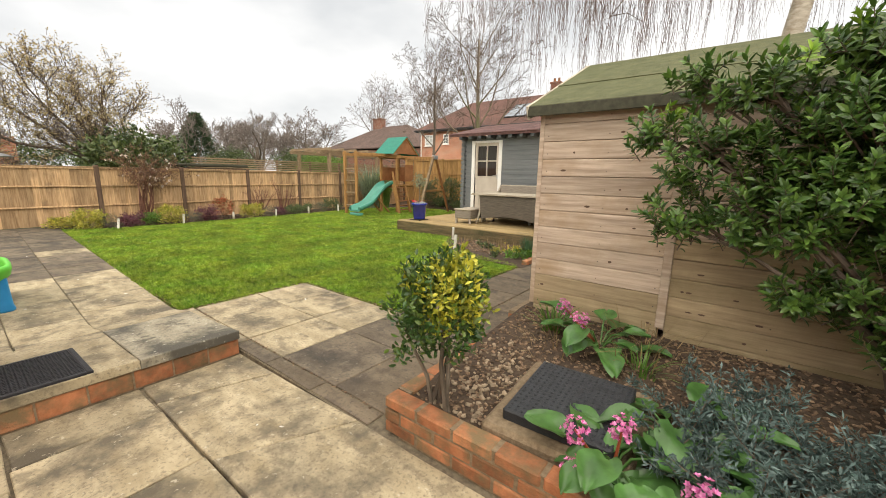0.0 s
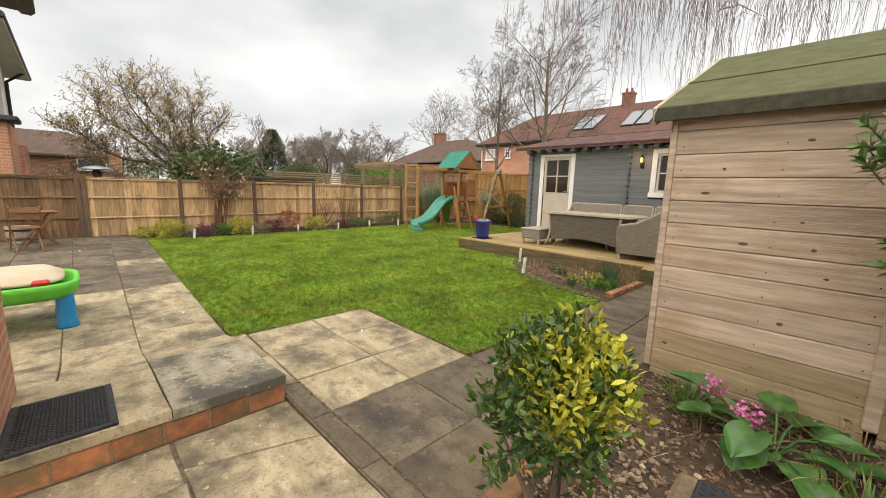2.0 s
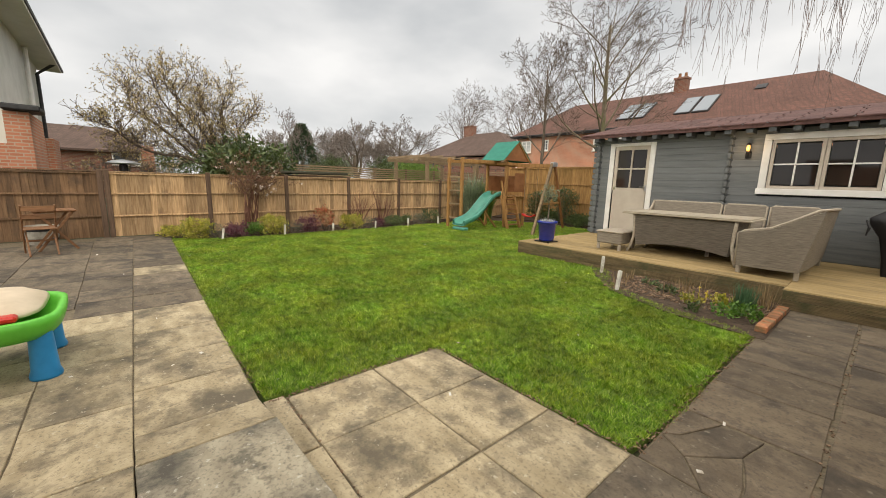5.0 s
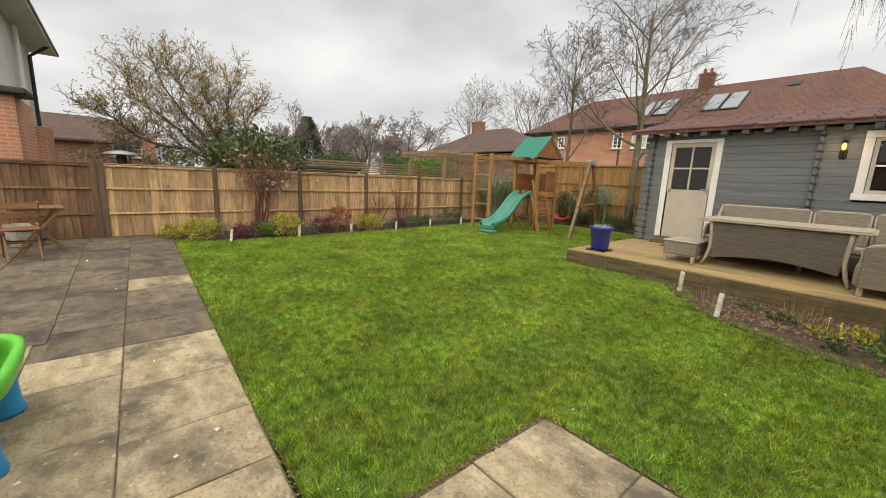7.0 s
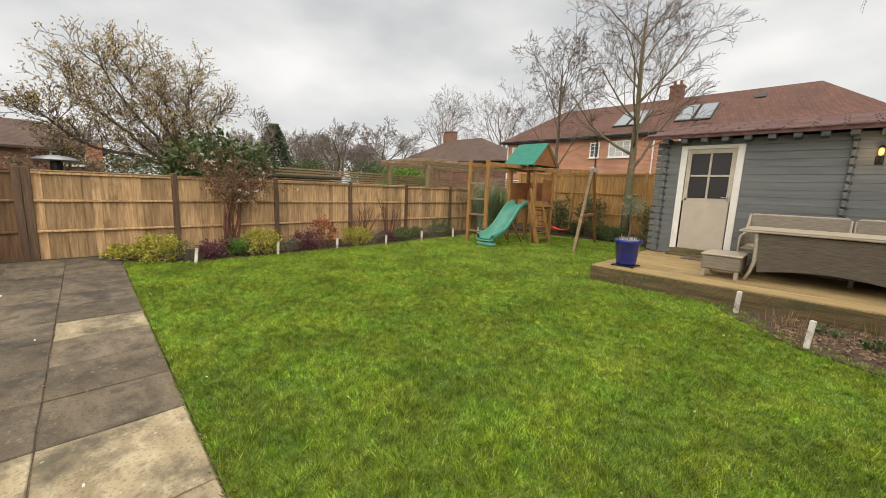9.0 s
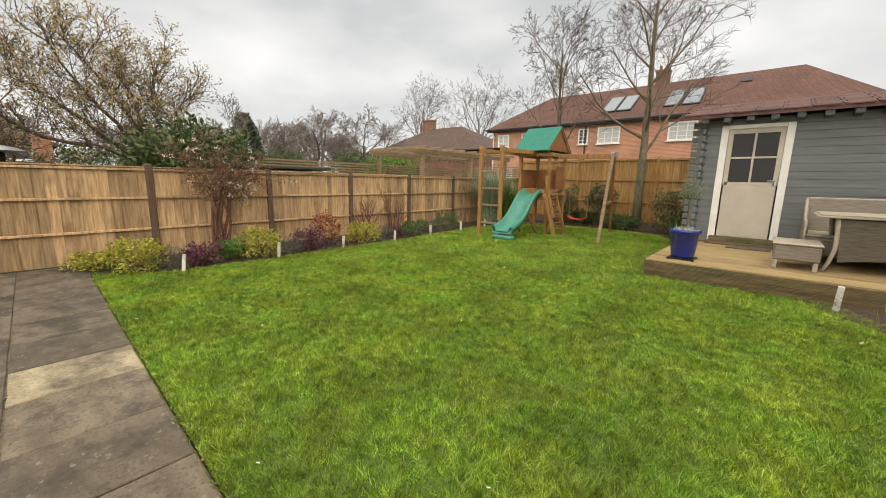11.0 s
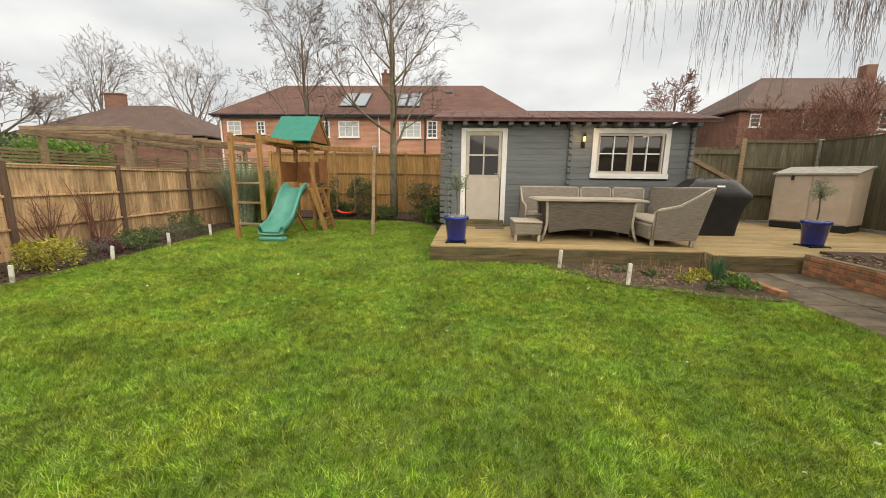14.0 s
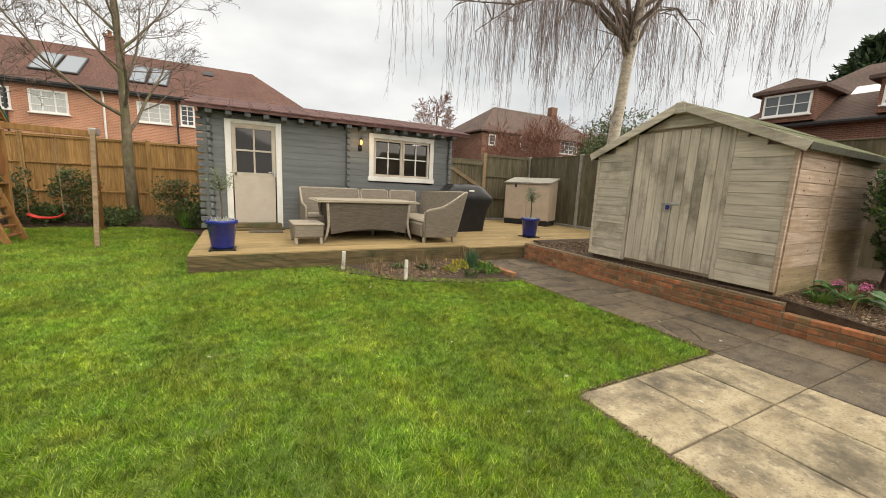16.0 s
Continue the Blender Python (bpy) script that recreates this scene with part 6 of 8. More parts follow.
# bare shrub by the fence
for seed, (bx, by) in enumerate(((-12.75, 6.55), (-12.8, 7.35))):
    wood = Geo()
    br = random.Random(80 + seed)
    for i in range(16):
        b = Vector((br.uniform(-0.08, 0.08), br.uniform(-0.1, 0.1), 0))
        e = Vector((br.uniform(-0.25, 0.35), br.uniform(-0.6, 0.6), br.uniform(0.7, 1.15)))
        wood.path([b, b.lerp(e, 0.5) + rnd_dir(br) * 0.06, e], [0.013, 0.009, 0.003], 4, False)
        for k in range(5):
            s = b.lerp(e, br.uniform(0.4, 0.95))
            wood.path([s, s + (e - b).normalized() * 0.2 + rnd_dir(br) * 0.16], [0.004, 0.001], 3, False)
    ob = tagged(new("bare_shrub", wood.mesh("bare_shrub", MAT["twig_red"])), "leafless reddish-brown shrub against the fence", "shrub")
    ob.matrix_basis = pose(bx, by, 0)
# back border
for i, (x, y, r, h, mt, lab) in enumerate(((-10.72, 13.1, 0.42, 1.15, "photinia", "leafy evergreen shrub by the tall fence"), (-9.62, 13.15, 0.46, 1.2, "photinia", "leafy evergreen shrub by the tall fence"), (-7.55, 12.9, 0.52, 1.05, "photinia", "leafy evergreen shrub near the cabin"),
                                         (-6.95, 12.2, 0.30, 0.55, "ivy", "low dark shrub beside the cabin"), (-10.1, 13.2, 0.4, 0.35, "ivy", "low dark ground cover by the fence"), (-8.9, 13.1, 0.5, 0.3, "ivy", "low dark ground cover by the tree"))):
    bush("evergreen_shrub", pose(x, y, 0.02), r, r * 0.8, h, 90, 20, 0.085, 0.036, mt, lab, "shrub", "shrubs by the back fence", 90 + i, 0.12, 6, "twig", None, 0.16)
tuft("daylily_clump", pose(-7.35, 12.35, 0.0), 130, 0.62, 0.02, "fresh", "arching green strap-leaved clump near the cabin", seed=6, lean=0.8, base_r=0.15)
tuft("pampas_grass", pose(-12.40, 11.15, 0.0), 620, 1.95, 0.028, "olive", "tall arching grey-green pampas grass behind the frame", seed=7, lean=0.55, base_r=0.3)
tuft("pampas_grass", pose(-12.2, 11.7, 0.0), 360, 1.7, 0.026, "bamboo", "tall arching green grass clump by the fence", seed=17, lean=0.5, base_r=0.25)
# bed before the deck
tuft("daffodil_clump", pose(-2.78, 6.25, 0.0), 170, 0.34, 0.012, "daffodil", "upright blue-green daffodil leaves by the deck", seed=8, lean=0.22, base_r=0.13)
for i, (x, y, r, h, mt, n) in enumerate(((-2.80, 5.78, 0.20, 0.13, "fresh", 22), (-3.30, 6.05, 0.13, 0.08, "gold", 10), (-2.98, 6.30, 0.15, 0.11, "gold", 14), (-3.62, 6.30, 0.12, 0.07, "ivy", 9), (-2.70, 6.02, 0.13, 0.11, "fresh", 14), (-3.15, 5.74, 0.10, 0.06, "ivy", 8), (-3.95, 6.55, 0.10, 0.06, "ivy", 8))):
    bush("leafy_clump", pose(x, y, 0.0), r, r, h, n, 11, 0.05, 0.030, mt, "low green leafy clump in the bed before the deck", "plant", "clumps in the deck bed", 120 + i, 0.2, 4, "twig", None, 0.05, False, 0.6)
tuft("dry_stalks", pose(-3.5, 6.6, 0.0), 70, 0.26, 0.008, "dry", "pale dry cut stalks along the deck", seed=9, lean=0.25, base_r=0.5)
tuft("dry_stalks", pose(-4.3, 6.55, 0.0), 50, 0.20, 0.008, "dry", "pale dry cut stalks along the deck", seed=10, lean=0.3, base_r=0.35)
tuft("dry_stalks", pose(-2.65, 6.6, 0.0), 60, 0.36, 0.008, "dry", "pale dry stalks beside the daffodils", seed=13, lean=0.25, base_r=0.2)
gg = Geo()
fr = random.Random(14)
for i in range(5):
    c = Vector((fr.uniform(-3.3, -2.95), fr.uniform(6.0, 6.4), fr.uniform(0.12, 0.2)))
    for k in range(6):
        gg.leaflet(c, (rnd_dir(fr) + Vector((0, 0, 0.5))).normalized(), rnd_dir(fr), 0.02, 0.014)
    gg.path([(c.x, c.y, 0), (c.x, c.y, c.z)], [0.003, 0.003], 3, False)
tagged(new("primroses", gg.mesh("primroses", LEAF["yellow_flower"])), "small pale yellow spring flowers in the bed", "flowers", "", "stuff")


def olive(at, label, seed, h=0.62):
    rng = random.Random(seed)
    root = thing("olive_tree", at, label, "potted tree", "trees in blue pots")
    part("trunk", Geo().path([(0, 0, 0), (0.012, 0.005, h * 0.4), (-0.006, 0.008, h * 0.75)], [0.014, 0.012, 0.009], 7, False), MAT["bark"], root)
    gg, wood = Geo(), Geo()
    for c in range(46):
        p = Vector((0, 0, h)) + rnd_dir(rng) * Vector((0.15, 0.15, 0.20)).length * 0.62 * rng.random() ** 0.4
        wood.path([(-0.006, 0.008, h * 0.72), Vector((0, 0, h * 0.85)).lerp(p, 0.5), p], [0.004, 0.003, 0.001], 3, False)
        for k in range(14):
            gg.leaflet(p + rnd_dir(rng) * 0.045, rnd_dir(rng), rnd_dir(rng), rng.uniform(0.03, 0.055), 0.011)
    part("twigs", wood, MAT["twig"], root)
    part("foliage", gg, LEAF["olive"], root)
    gg = Geo()
    for k in range(240):
        a = rng.uniform(0, 6.28)
        p = Vector((math.cos(a), math.sin(a), 0)) * 0.12 * rng.random() ** 0.5
        gg.leaflet(p, (rnd_dir(rng) + Vector((p.x * 3, p.y * 3, 0.8))).normalized(), rnd_dir(rng), rng.uniform(0.05, 0.12), 0.014)
    part("underplanting", gg, LEAF["silver"], root, "silver-leaved trailing plant")
    return root


olive(pose(-6.40, 7.42, DECK_Z + 0.395), "small grey-green olive tree in the blue pot", 51)
olive(pose(-0.28, 7.80, DECK_Z + 0.395), "small round-headed olive tree in the blue pot", 52, 0.56)

# grass blades of the lawn
def inside(px, py, poly):
    hit = np.zeros(px.shape, bool)
    n = len(poly)
    for i in range(n):
        x0, y0 = poly[i]
        x1, y1 = poly[(i + 1) % n]
        cross = ((y0 > py) != (y1 > py)) & (px < (x1 - x0) * (py - y0) / ((y1 - y0) or 1e-9) + x0)
        hit ^= cross
    return hit


def blades(count, box, poly, lo, hi, seed, width):
    r = np.random.RandomState(seed)
    x = r.uniform(box[0], box[1], count)
    y = r.uniform(box[2], box[3], count)
    keep = inside(x, y, poly)
    x, y = x[keep], y[keep]
    n = len(x)
    def patch(cell):
        """Smooth random values over the plan, one for each cell."""
        gx, gy = (x - box[0]) / cell, (y - box[2]) / cell
        grid = r.uniform(0, 1, (int(gx.max()) + 3, int(gy.max()) + 3))
        i, j = gx.astype(int), gy.astype(int)
        u, w2 = gx - i, gy - j
        return (grid[i, j] * (1 - u) + grid[i + 1, j] * u) * (1 - w2) + (grid[i, j + 1] * (1 - u) + grid[i + 1, j + 1] * u) * w2
    tall = 0.1 + 1.25 * patch(0.05) + 0.6 * patch(0.15) + 0.3 * patch(0.8)
    h = r.uniform(lo, hi, n) * np.clip(tall, 0.4, 1.7)
    a = r.uniform(0, 2 * np.pi, n)
    b = 5 * np.pi * patch(0.10) + r.normal(0, 1.15, n)
    lean = r.uniform(0.2, 1.3, n) * h
    w = width * r.uniform(0.7, 1.3, n)
    v = np.empty((n, 3, 3), np.float32)
    v[:, 0] = np.stack([x - w * np.cos(a), y - w * np.sin(a), np.full(n, -0.013)], 1)
    v[:, 1] = np.stack([x + w * np.cos(a), y + w * np.sin(a), np.full(n, -0.013)], 1)
    v[:, 2] = np.stack([x + lean * np.cos(b), y + lean * np.sin(b), -0.013 + h], 1)
    me = bpy.data.meshes.new("grass")
    me.vertices.add(3 * n)
    me.vertices.foreach_set("co", v.reshape(-1))
    me.loops.add(3 * n)
    me.loops.foreach_set("vertex_index", np.arange(3 * n, dtype=np.int32))
    me.polygons.add(n)
    me.polygons.foreach_set("loop_start", np.arange(0, 3 * n, 3, dtype=np.int32))
    me.update()
    me.materials.append(LEAF["grass"])
    return me


tagged(new("grass", blades(1000000, (-12.4, -2.4, 1.2, 6.2), LAWN, 0.011, 0.032, 5, 0.0024)), "short green mown grass of the lawn", "grass", "", "stuff")
tagged(new("grass", blades(330000, (-12.4, -4.5, 6.2, 12.6), LAWN, 0.015, 0.038, 6, 0.0032)), "short green grass at the far end of the lawn", "grass", "", "stuff")
# longer fringe at the lawn's edges
fr = random.Random(15)
gg = Geo()
n = len(LAWN)
for i in range(n):
    a, b = Vector((*LAWN[i], 0)), Vector((*LAWN[(i + 1) % n], 0))
    out = Vector((b.y - a.y, a.x - b.x, 0)).normalized()
    for k in range(int((b - a).length * 170)):
        p = a.lerp(b, fr.random()) + out * fr.uniform(-0.05, 0.022) + Vector((0, 0, -0.014))
        d = (out * fr.uniform(-0.4, 1.0) + rnd_dir(fr) * 0.6 + Vector((0, 0, 1.1))).normalized()
        gg.leaflet(p, d, rnd_dir(fr), fr.uniform(0.025, 0.055), 0.005)
tagged(new("lawn_fringe", gg.mesh("lawn_fringe", LEAF["grass"])), "longer grass blades along the lawn edge", "grass", "", "stuff")


# litter: bark chips, stones and dead leaves
def chips(name, n, region, z, size, mat, label, seed, flat=0.35):
    rng = random.Random(seed)
    gg = Geo()
    for i in range(n):
        x, y = region(rng)
        s = size * rng.uniform(0.5, 1.5)
        m3 = Euler((rng.uniform(-0.5, 0.5), rng.uniform(-0.5, 0.5), rng.uniform(0, 6.28))).to_matrix()
        zz = z(x, y) if callable(z) else z
        gg.box((x, y, zz + s * 0.15), (s, s * rng.uniform(0.4, 0.8), s * flat), s * 0.10, m3)
    tagged(new(name, gg.mesh(name, mat)), label, "litter", "", "stuff")


def bed_z(x, y):
    return 0.185 + 0.108 * (y - 1.36)


chips("bark_chips", 5200, lambda r: (r.uniform(-1.18, 1.4), r.uniform(1.40, 2.80)), bed_z, 0.019, MAT["mulch"], "brown bark chips and twigs in the raised bed", 16)
tuft("dry_stalks", pose(-0.25, 2.52, 0.29), 60, 0.30, 0.007, "dry", "pale dead stems beside the shed", seed=26, lean=1.3, base_r=0.35)
tuft("dry_stalks", pose(-0.75, 2.35, 0.27), 40, 0.22, 0.007, "dry", "pale dead stems in the raised bed", seed=27, lean=1.4, base_r=0.25)
chips("pebbles", 240, lambda r: (max(-1.15, -0.9 + r.gauss(0, 0.14)), max(1.42, 1.76 + r.gauss(0, 0.22))), bed_z, 0.022, MAT["gravel"], "pale pebbles round the drain cover", 17, 0.6)
chips("bark_chips", 600, lambda r: (r.uniform(-1.15, 0.3), r.uniform(5.4, 6.7)), 0.30, 0.035, MAT["mulch"], "bark chips in the bed beside the shed", 18)
chips("soil_crumbs", 1200, lambda r: (r.uniform(-4.4, -2.55), r.uniform(5.9, 7.0)), 0.005, 0.03, MAT["mulch"], "soil crumbs and dead stems in the deck bed", 19)
chips("soil_crumbs", 1800, lambda r: (r.uniform(-13.0, -11.8), r.uniform(1.6, 11.5)), -0.02, 0.035, MAT["soil"], "soil crumbs in the long border", 20)
chips("fallen_petals", 46, lambda r: (r.uniform(-12, -1.4), r.uniform(0.0, 6.0)), 0.022, 0.022, MAT["stake_white"], "scattered pale petals and bits on grass and flags", 22, 0.1)
chips("joint_debris", 420, lambda r: r.choice(((-1.84 + r.gauss(0, 0.02), r.uniform(1.4, 6.7)), (r.uniform(-4.2, -1.5), 1.378 + r.gauss(0, 0.012)), (-2.52 + r.gauss(0, 0.03), r.uniform(2.7, 5.4)), (r.uniform(-12.8, -6.9), 0.72 + r.gauss(0, 0.02)))), -0.006, 0.016, MAT["mulch"], "moss and dirt in the paving joints", 23)
chips("edge_litter", 900, lambda r: r.choice(((r.uniform(-4.2, -2.55), 2.672 + r.gauss(0, 0.012)), (-4.215 + r.gauss(0, 0.010), r.uniform(1.27, 2.65)), (-2.50 + r.gauss(0, 0.02), r.uniform(2.7, 5.4)), (lambda x: (x, lawn_edge(x) + 0.004 + r.gauss(0, 0.009)))(r.uniform(-12.0, -4.3)))), 0.0, 0.012, MAT["mulch"], "brown moss and dead leaves along the lawn edge", 25)
chips("house_gravel", 260, lambda r: (r.uniform(-2.95, -2.55), r.uniform(-0.6, -0.06)), -0.03, 0.022, MAT["mulch"], "brown gravel and leaf litter by the house wall", 24, 0.5)

# ---- trees ----
def grow(out, p, d, L, r, lvl, cfg, rng, tips):
    """A limb and all that grows from it; out takes the thick wood and the thin."""
    n = 5 if lvl < 2 else 3
    pts, rad = [p.copy()], [r]
    wob, up = cfg["wob"][min(lvl, len(cfg["wob"]) - 1)], cfg["up"][min(lvl, len(cfg["up"]) - 1)]
    for i in range(n):
        d = (d + rnd_dir(rng) * wob + Vector((0, 0, up))).normalized()
        p = p + d * (L / n)
        pts.append(p.copy())
        rad.append(r * (1 - cfg["taper"] * (i + 1) / n))
    sides = 9 if lvl == 0 else 6 if lvl == 1 else 4 if lvl == 2 else 3
    (out[0] if lvl < cfg["thin"] else out[1]).path(pts, [max(x, cfg["min_r"]) for x in rad], sides, lvl == 0)
    if lvl >= cfg["levels"]:
        tips.append((pts[-1], d))
        return
    k = cfg["kids"][min(lvl, len(cfg["kids"]) - 1)]
    lo = cfg["from"][min(lvl, len(cfg["from"]) - 1)]
    for j in range(k):
        t = lo + (1 - lo) * (j + rng.uniform(0.2, 0.9)) / k
        f = t * n
        i = min(int(f), n - 1)
        q = pts[i].lerp(pts[i + 1], f - i)
        axis = (pts[i + 1] - pts[i]).normalized()
        a = cfg["turn"] * j + rng.uniform(-0.5, 0.5) + cfg.get("phase", 0)
        o = axis.orthogonal().normalized()
        side = o * math.cos(a) + axis.cross(o) * math.sin(a)
        ang = radians(rng.uniform(*cfg["angle"][min(lvl, len(cfg["angle"]) - 1)]))
        cd = (axis * math.cos(ang) + side * math.sin(ang)).normalized()
        ll = L * rng.uniform(*cfg["ratio"][min(lvl, len(cfg["ratio"]) - 1)]) * (1.15 - 0.45 * t)
        grow(out, q, cd, ll, max(cfg["min_r"], r * (1 - cfg["taper"] * t) * cfg["thick"]), lvl + 1, cfg, rng, tips)


BARE = dict(levels=5, thin=2, kids=[7, 6, 5, 4, 3], turn=2.4, angle=[(28, 52), (28, 55), (25, 55), (25, 60)], ratio=[(0.55, 0.8), (0.5, 0.75), (0.45, 0.7), (0.45, 0.7)],
            wob=[0.04, 0.16, 0.2, 0.25], up=[0.05, 0.10, 0.08, 0.05], taper=0.72, thick=0.55, min_r=0.004, **{"from": [0.34, 0.22, 0.2, 0.2]})


def bare_tree(name, at, height, r, label, seed, wood="bark", twigs="twig", cfg=None, lean=(0, 0, 1), leaves=None):
    rng = random.Random(seed)
    c = dict(BARE)
    c.update(cfg or {})
    out, tips = (Geo(), Geo()), []
    grow(out, Vector((0, 0, -0.1)), Vector(lean).normalized(), height * c.get("trunk", 0.75), r, 0, c, rng, tips)
    root = thing(name, at, label, "tree")
    part("trunk", out[0], MAT[wood], root, "", True)
    part("crown", out[1], MAT[twigs], root)
    if leaves:
        mt, per, ll, ww, spread, share = leaves
        gg = Geo()
        for p, d in tips:
            if rng.random() < share:
                for k in range(per):
                    gg.leaflet(p + rnd_dir(rng) * spread * rng.random(), rnd_dir(rng), rnd_dir(rng), ll * rng.uniform(0.6, 1.3), ww)
        part("foliage", gg, LEAF[mt] if mt in LEAF else MAT[mt], root)
    return root


bare_tree("garden_tree", pose(-8.6, 13.45, 0.1), 8.8, 0.135, "leafless garden tree with smooth grey-brown bark", 203, "bark_green", "twig", dict(kids=[12, 6, 5, 3, 3], thick=0.5, ratio=[(0.32, 0.46), (0.45, 0.7), (0.45, 0.7), (0.45, 0.7)], angle=[(38, 62), (28, 52), (25, 55), (25, 60)], up=[0.05, 0.16, 0.12, 0.06], min_r=0.0045, **{"from": [0.30, 0.2, 0.2, 0.2]}))
bare_tree("garden_tree", pose(-12.0, 14.8, 0.0), 8.4, 0.10, "slender leafless tree behind the tall fence", 205, "bark", "twig", dict(kids=[12, 5, 4, 3, 3], thick=0.5, ratio=[(0.26, 0.40), (0.45, 0.7), (0.45, 0.7), (0.45, 0.7)], angle=[(25, 45), (25, 45), (25, 50), (25, 55)], min_r=0.0055, **{"from": [0.36, 0.25, 0.2, 0.2]}))
# magnolia with pale buds, many stems from low down
mag = dict(trunk=0.42, kids=[7, 6, 5, 4, 3], angle=[(50, 82), (25, 52), (25, 55), (25, 60)], ratio=[(1.1, 1.55), (0.5, 0.72), (0.45, 0.7), (0.45, 0.7)], up=[0.03, 0.09, 0.08, 0.06], wob=[0.12, 0.2, 0.24, 0.26], min_r=0.0075, thick=0.62, **{"from": [0.25, 0.3, 0.2, 0.2]})


def magnolia(at, limbs, label, seed):
    """A low fork and a few sweeping limbs, each branching into fine budded twigs."""
    rng = random.Random(seed)
    root = thing("magnolia_tree", at, label, "tree")
    trunk, crown, buds, tips = Geo(), Geo(), Geo(), []
    fork = Vector((0, 0, 1.5))
    trunk.path([(0, 0, -0.1), (0.03, 0.02, 0.8), fork, fork + Vector((0, 0.02, 0.25))], [0.20, 0.17, 0.15, 0.06], 10)
    cfg = dict({**BARE, **mag}, levels=5, kids=[7, 6, 5, 5, 4], min_r=0.0065, wob=[0.22] * 6, up=[0.10] * 6, thick=0.6)
    for limb in limbs:
        pts, depth = [fork], rng.uniform(-0.45, 0.45)
        for k, (y, z) in enumerate(limb):
            pts.append(Vector((depth * (k + 1), y, z)) + rnd_dir(rng) * 0.10)
        full = [pts[0]]
        for a, b in zip(pts, pts[1:]):
            full += [a.lerp(b, 0.5) + rnd_dir(rng) * 0.09, b]
        n = len(full)
        trunk.path(full, [0.075 * (1 - 0.82 * k / (n - 1)) for k in range(n)], 7, False)
        for k in range(2, n):
            d0 = (full[k] - full[k - 1]).normalized()
            for q in range(4):
                d = (d0 * 0.8 + rnd_dir(rng) * 0.9 + Vector((0, 0, 0.3))).normalized()
                grow((trunk, crown), full[k - 1].lerp(full[k], rng.random()), d, rng.uniform(0.6, 1.15), 0.016, 3, cfg, rng, tips)
    for p, d in tips:
        if rng.random() < 0.8:
            for k in range(5):
                buds.leaflet(p + rnd_dir(rng) * 0.22 * rng.random(), rnd_dir(rng), rnd_dir(rng), rng.uniform(0.05, 0.11), 0.042)
    part("trunk", trunk, MAT["bark"], root, "", True)
    part("crown", crown, MAT["twig"], root)
    part("foliage", buds, LEAF["magnolia"], root, "pale opening buds")
    return root


magnolia(pose(-20.2, 3.95, 0), [
    [(-1.1, 2.0), (-2.3, 2.2), (-3.0, 2.7), (-3.4, 3.0)], [(-1.0, 2.4), (-1.7, 3.2), (-2.5, 3.9), (-2.7, 4.3)], [(-0.3, 2.9), (-0.9, 3.9), (-1.7, 4.7)], [(-0.1, 3.0), (-0.4, 4.2), (-0.3, 5.2)],
    [(0.4, 2.8), (0.3, 3.8), (0.6, 4.9)], [(0.9, 2.4), (1.1, 3.4), (1.6, 4.1)], [(-0.8, 2.8), (-1.4, 3.6), (-2.0, 4.4)]], "wide-crowned magnolia coming into pale bud", 211)
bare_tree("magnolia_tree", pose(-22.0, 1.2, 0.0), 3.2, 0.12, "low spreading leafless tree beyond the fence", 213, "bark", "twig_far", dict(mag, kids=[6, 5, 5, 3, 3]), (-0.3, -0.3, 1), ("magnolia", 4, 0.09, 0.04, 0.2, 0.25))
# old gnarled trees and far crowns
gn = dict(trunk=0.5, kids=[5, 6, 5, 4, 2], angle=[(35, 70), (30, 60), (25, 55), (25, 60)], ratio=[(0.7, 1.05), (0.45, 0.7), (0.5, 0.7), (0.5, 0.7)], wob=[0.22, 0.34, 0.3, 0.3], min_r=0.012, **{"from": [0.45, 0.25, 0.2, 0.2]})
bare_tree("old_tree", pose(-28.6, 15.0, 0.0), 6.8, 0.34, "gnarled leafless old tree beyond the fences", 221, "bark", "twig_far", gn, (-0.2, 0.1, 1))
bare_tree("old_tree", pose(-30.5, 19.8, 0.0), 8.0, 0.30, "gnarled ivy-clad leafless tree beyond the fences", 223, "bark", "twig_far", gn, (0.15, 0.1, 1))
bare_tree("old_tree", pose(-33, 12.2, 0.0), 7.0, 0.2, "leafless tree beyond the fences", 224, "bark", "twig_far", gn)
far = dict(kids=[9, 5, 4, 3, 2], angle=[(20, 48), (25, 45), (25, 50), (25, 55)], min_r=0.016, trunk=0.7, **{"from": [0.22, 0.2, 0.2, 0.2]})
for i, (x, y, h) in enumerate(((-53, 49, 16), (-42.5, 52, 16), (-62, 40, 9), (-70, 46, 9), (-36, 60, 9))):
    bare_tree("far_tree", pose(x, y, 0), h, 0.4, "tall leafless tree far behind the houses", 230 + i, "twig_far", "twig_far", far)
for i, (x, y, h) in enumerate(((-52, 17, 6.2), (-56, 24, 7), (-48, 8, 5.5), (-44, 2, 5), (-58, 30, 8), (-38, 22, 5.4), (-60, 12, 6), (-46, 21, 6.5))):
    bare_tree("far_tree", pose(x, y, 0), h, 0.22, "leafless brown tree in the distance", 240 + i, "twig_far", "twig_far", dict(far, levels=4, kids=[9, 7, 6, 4]))


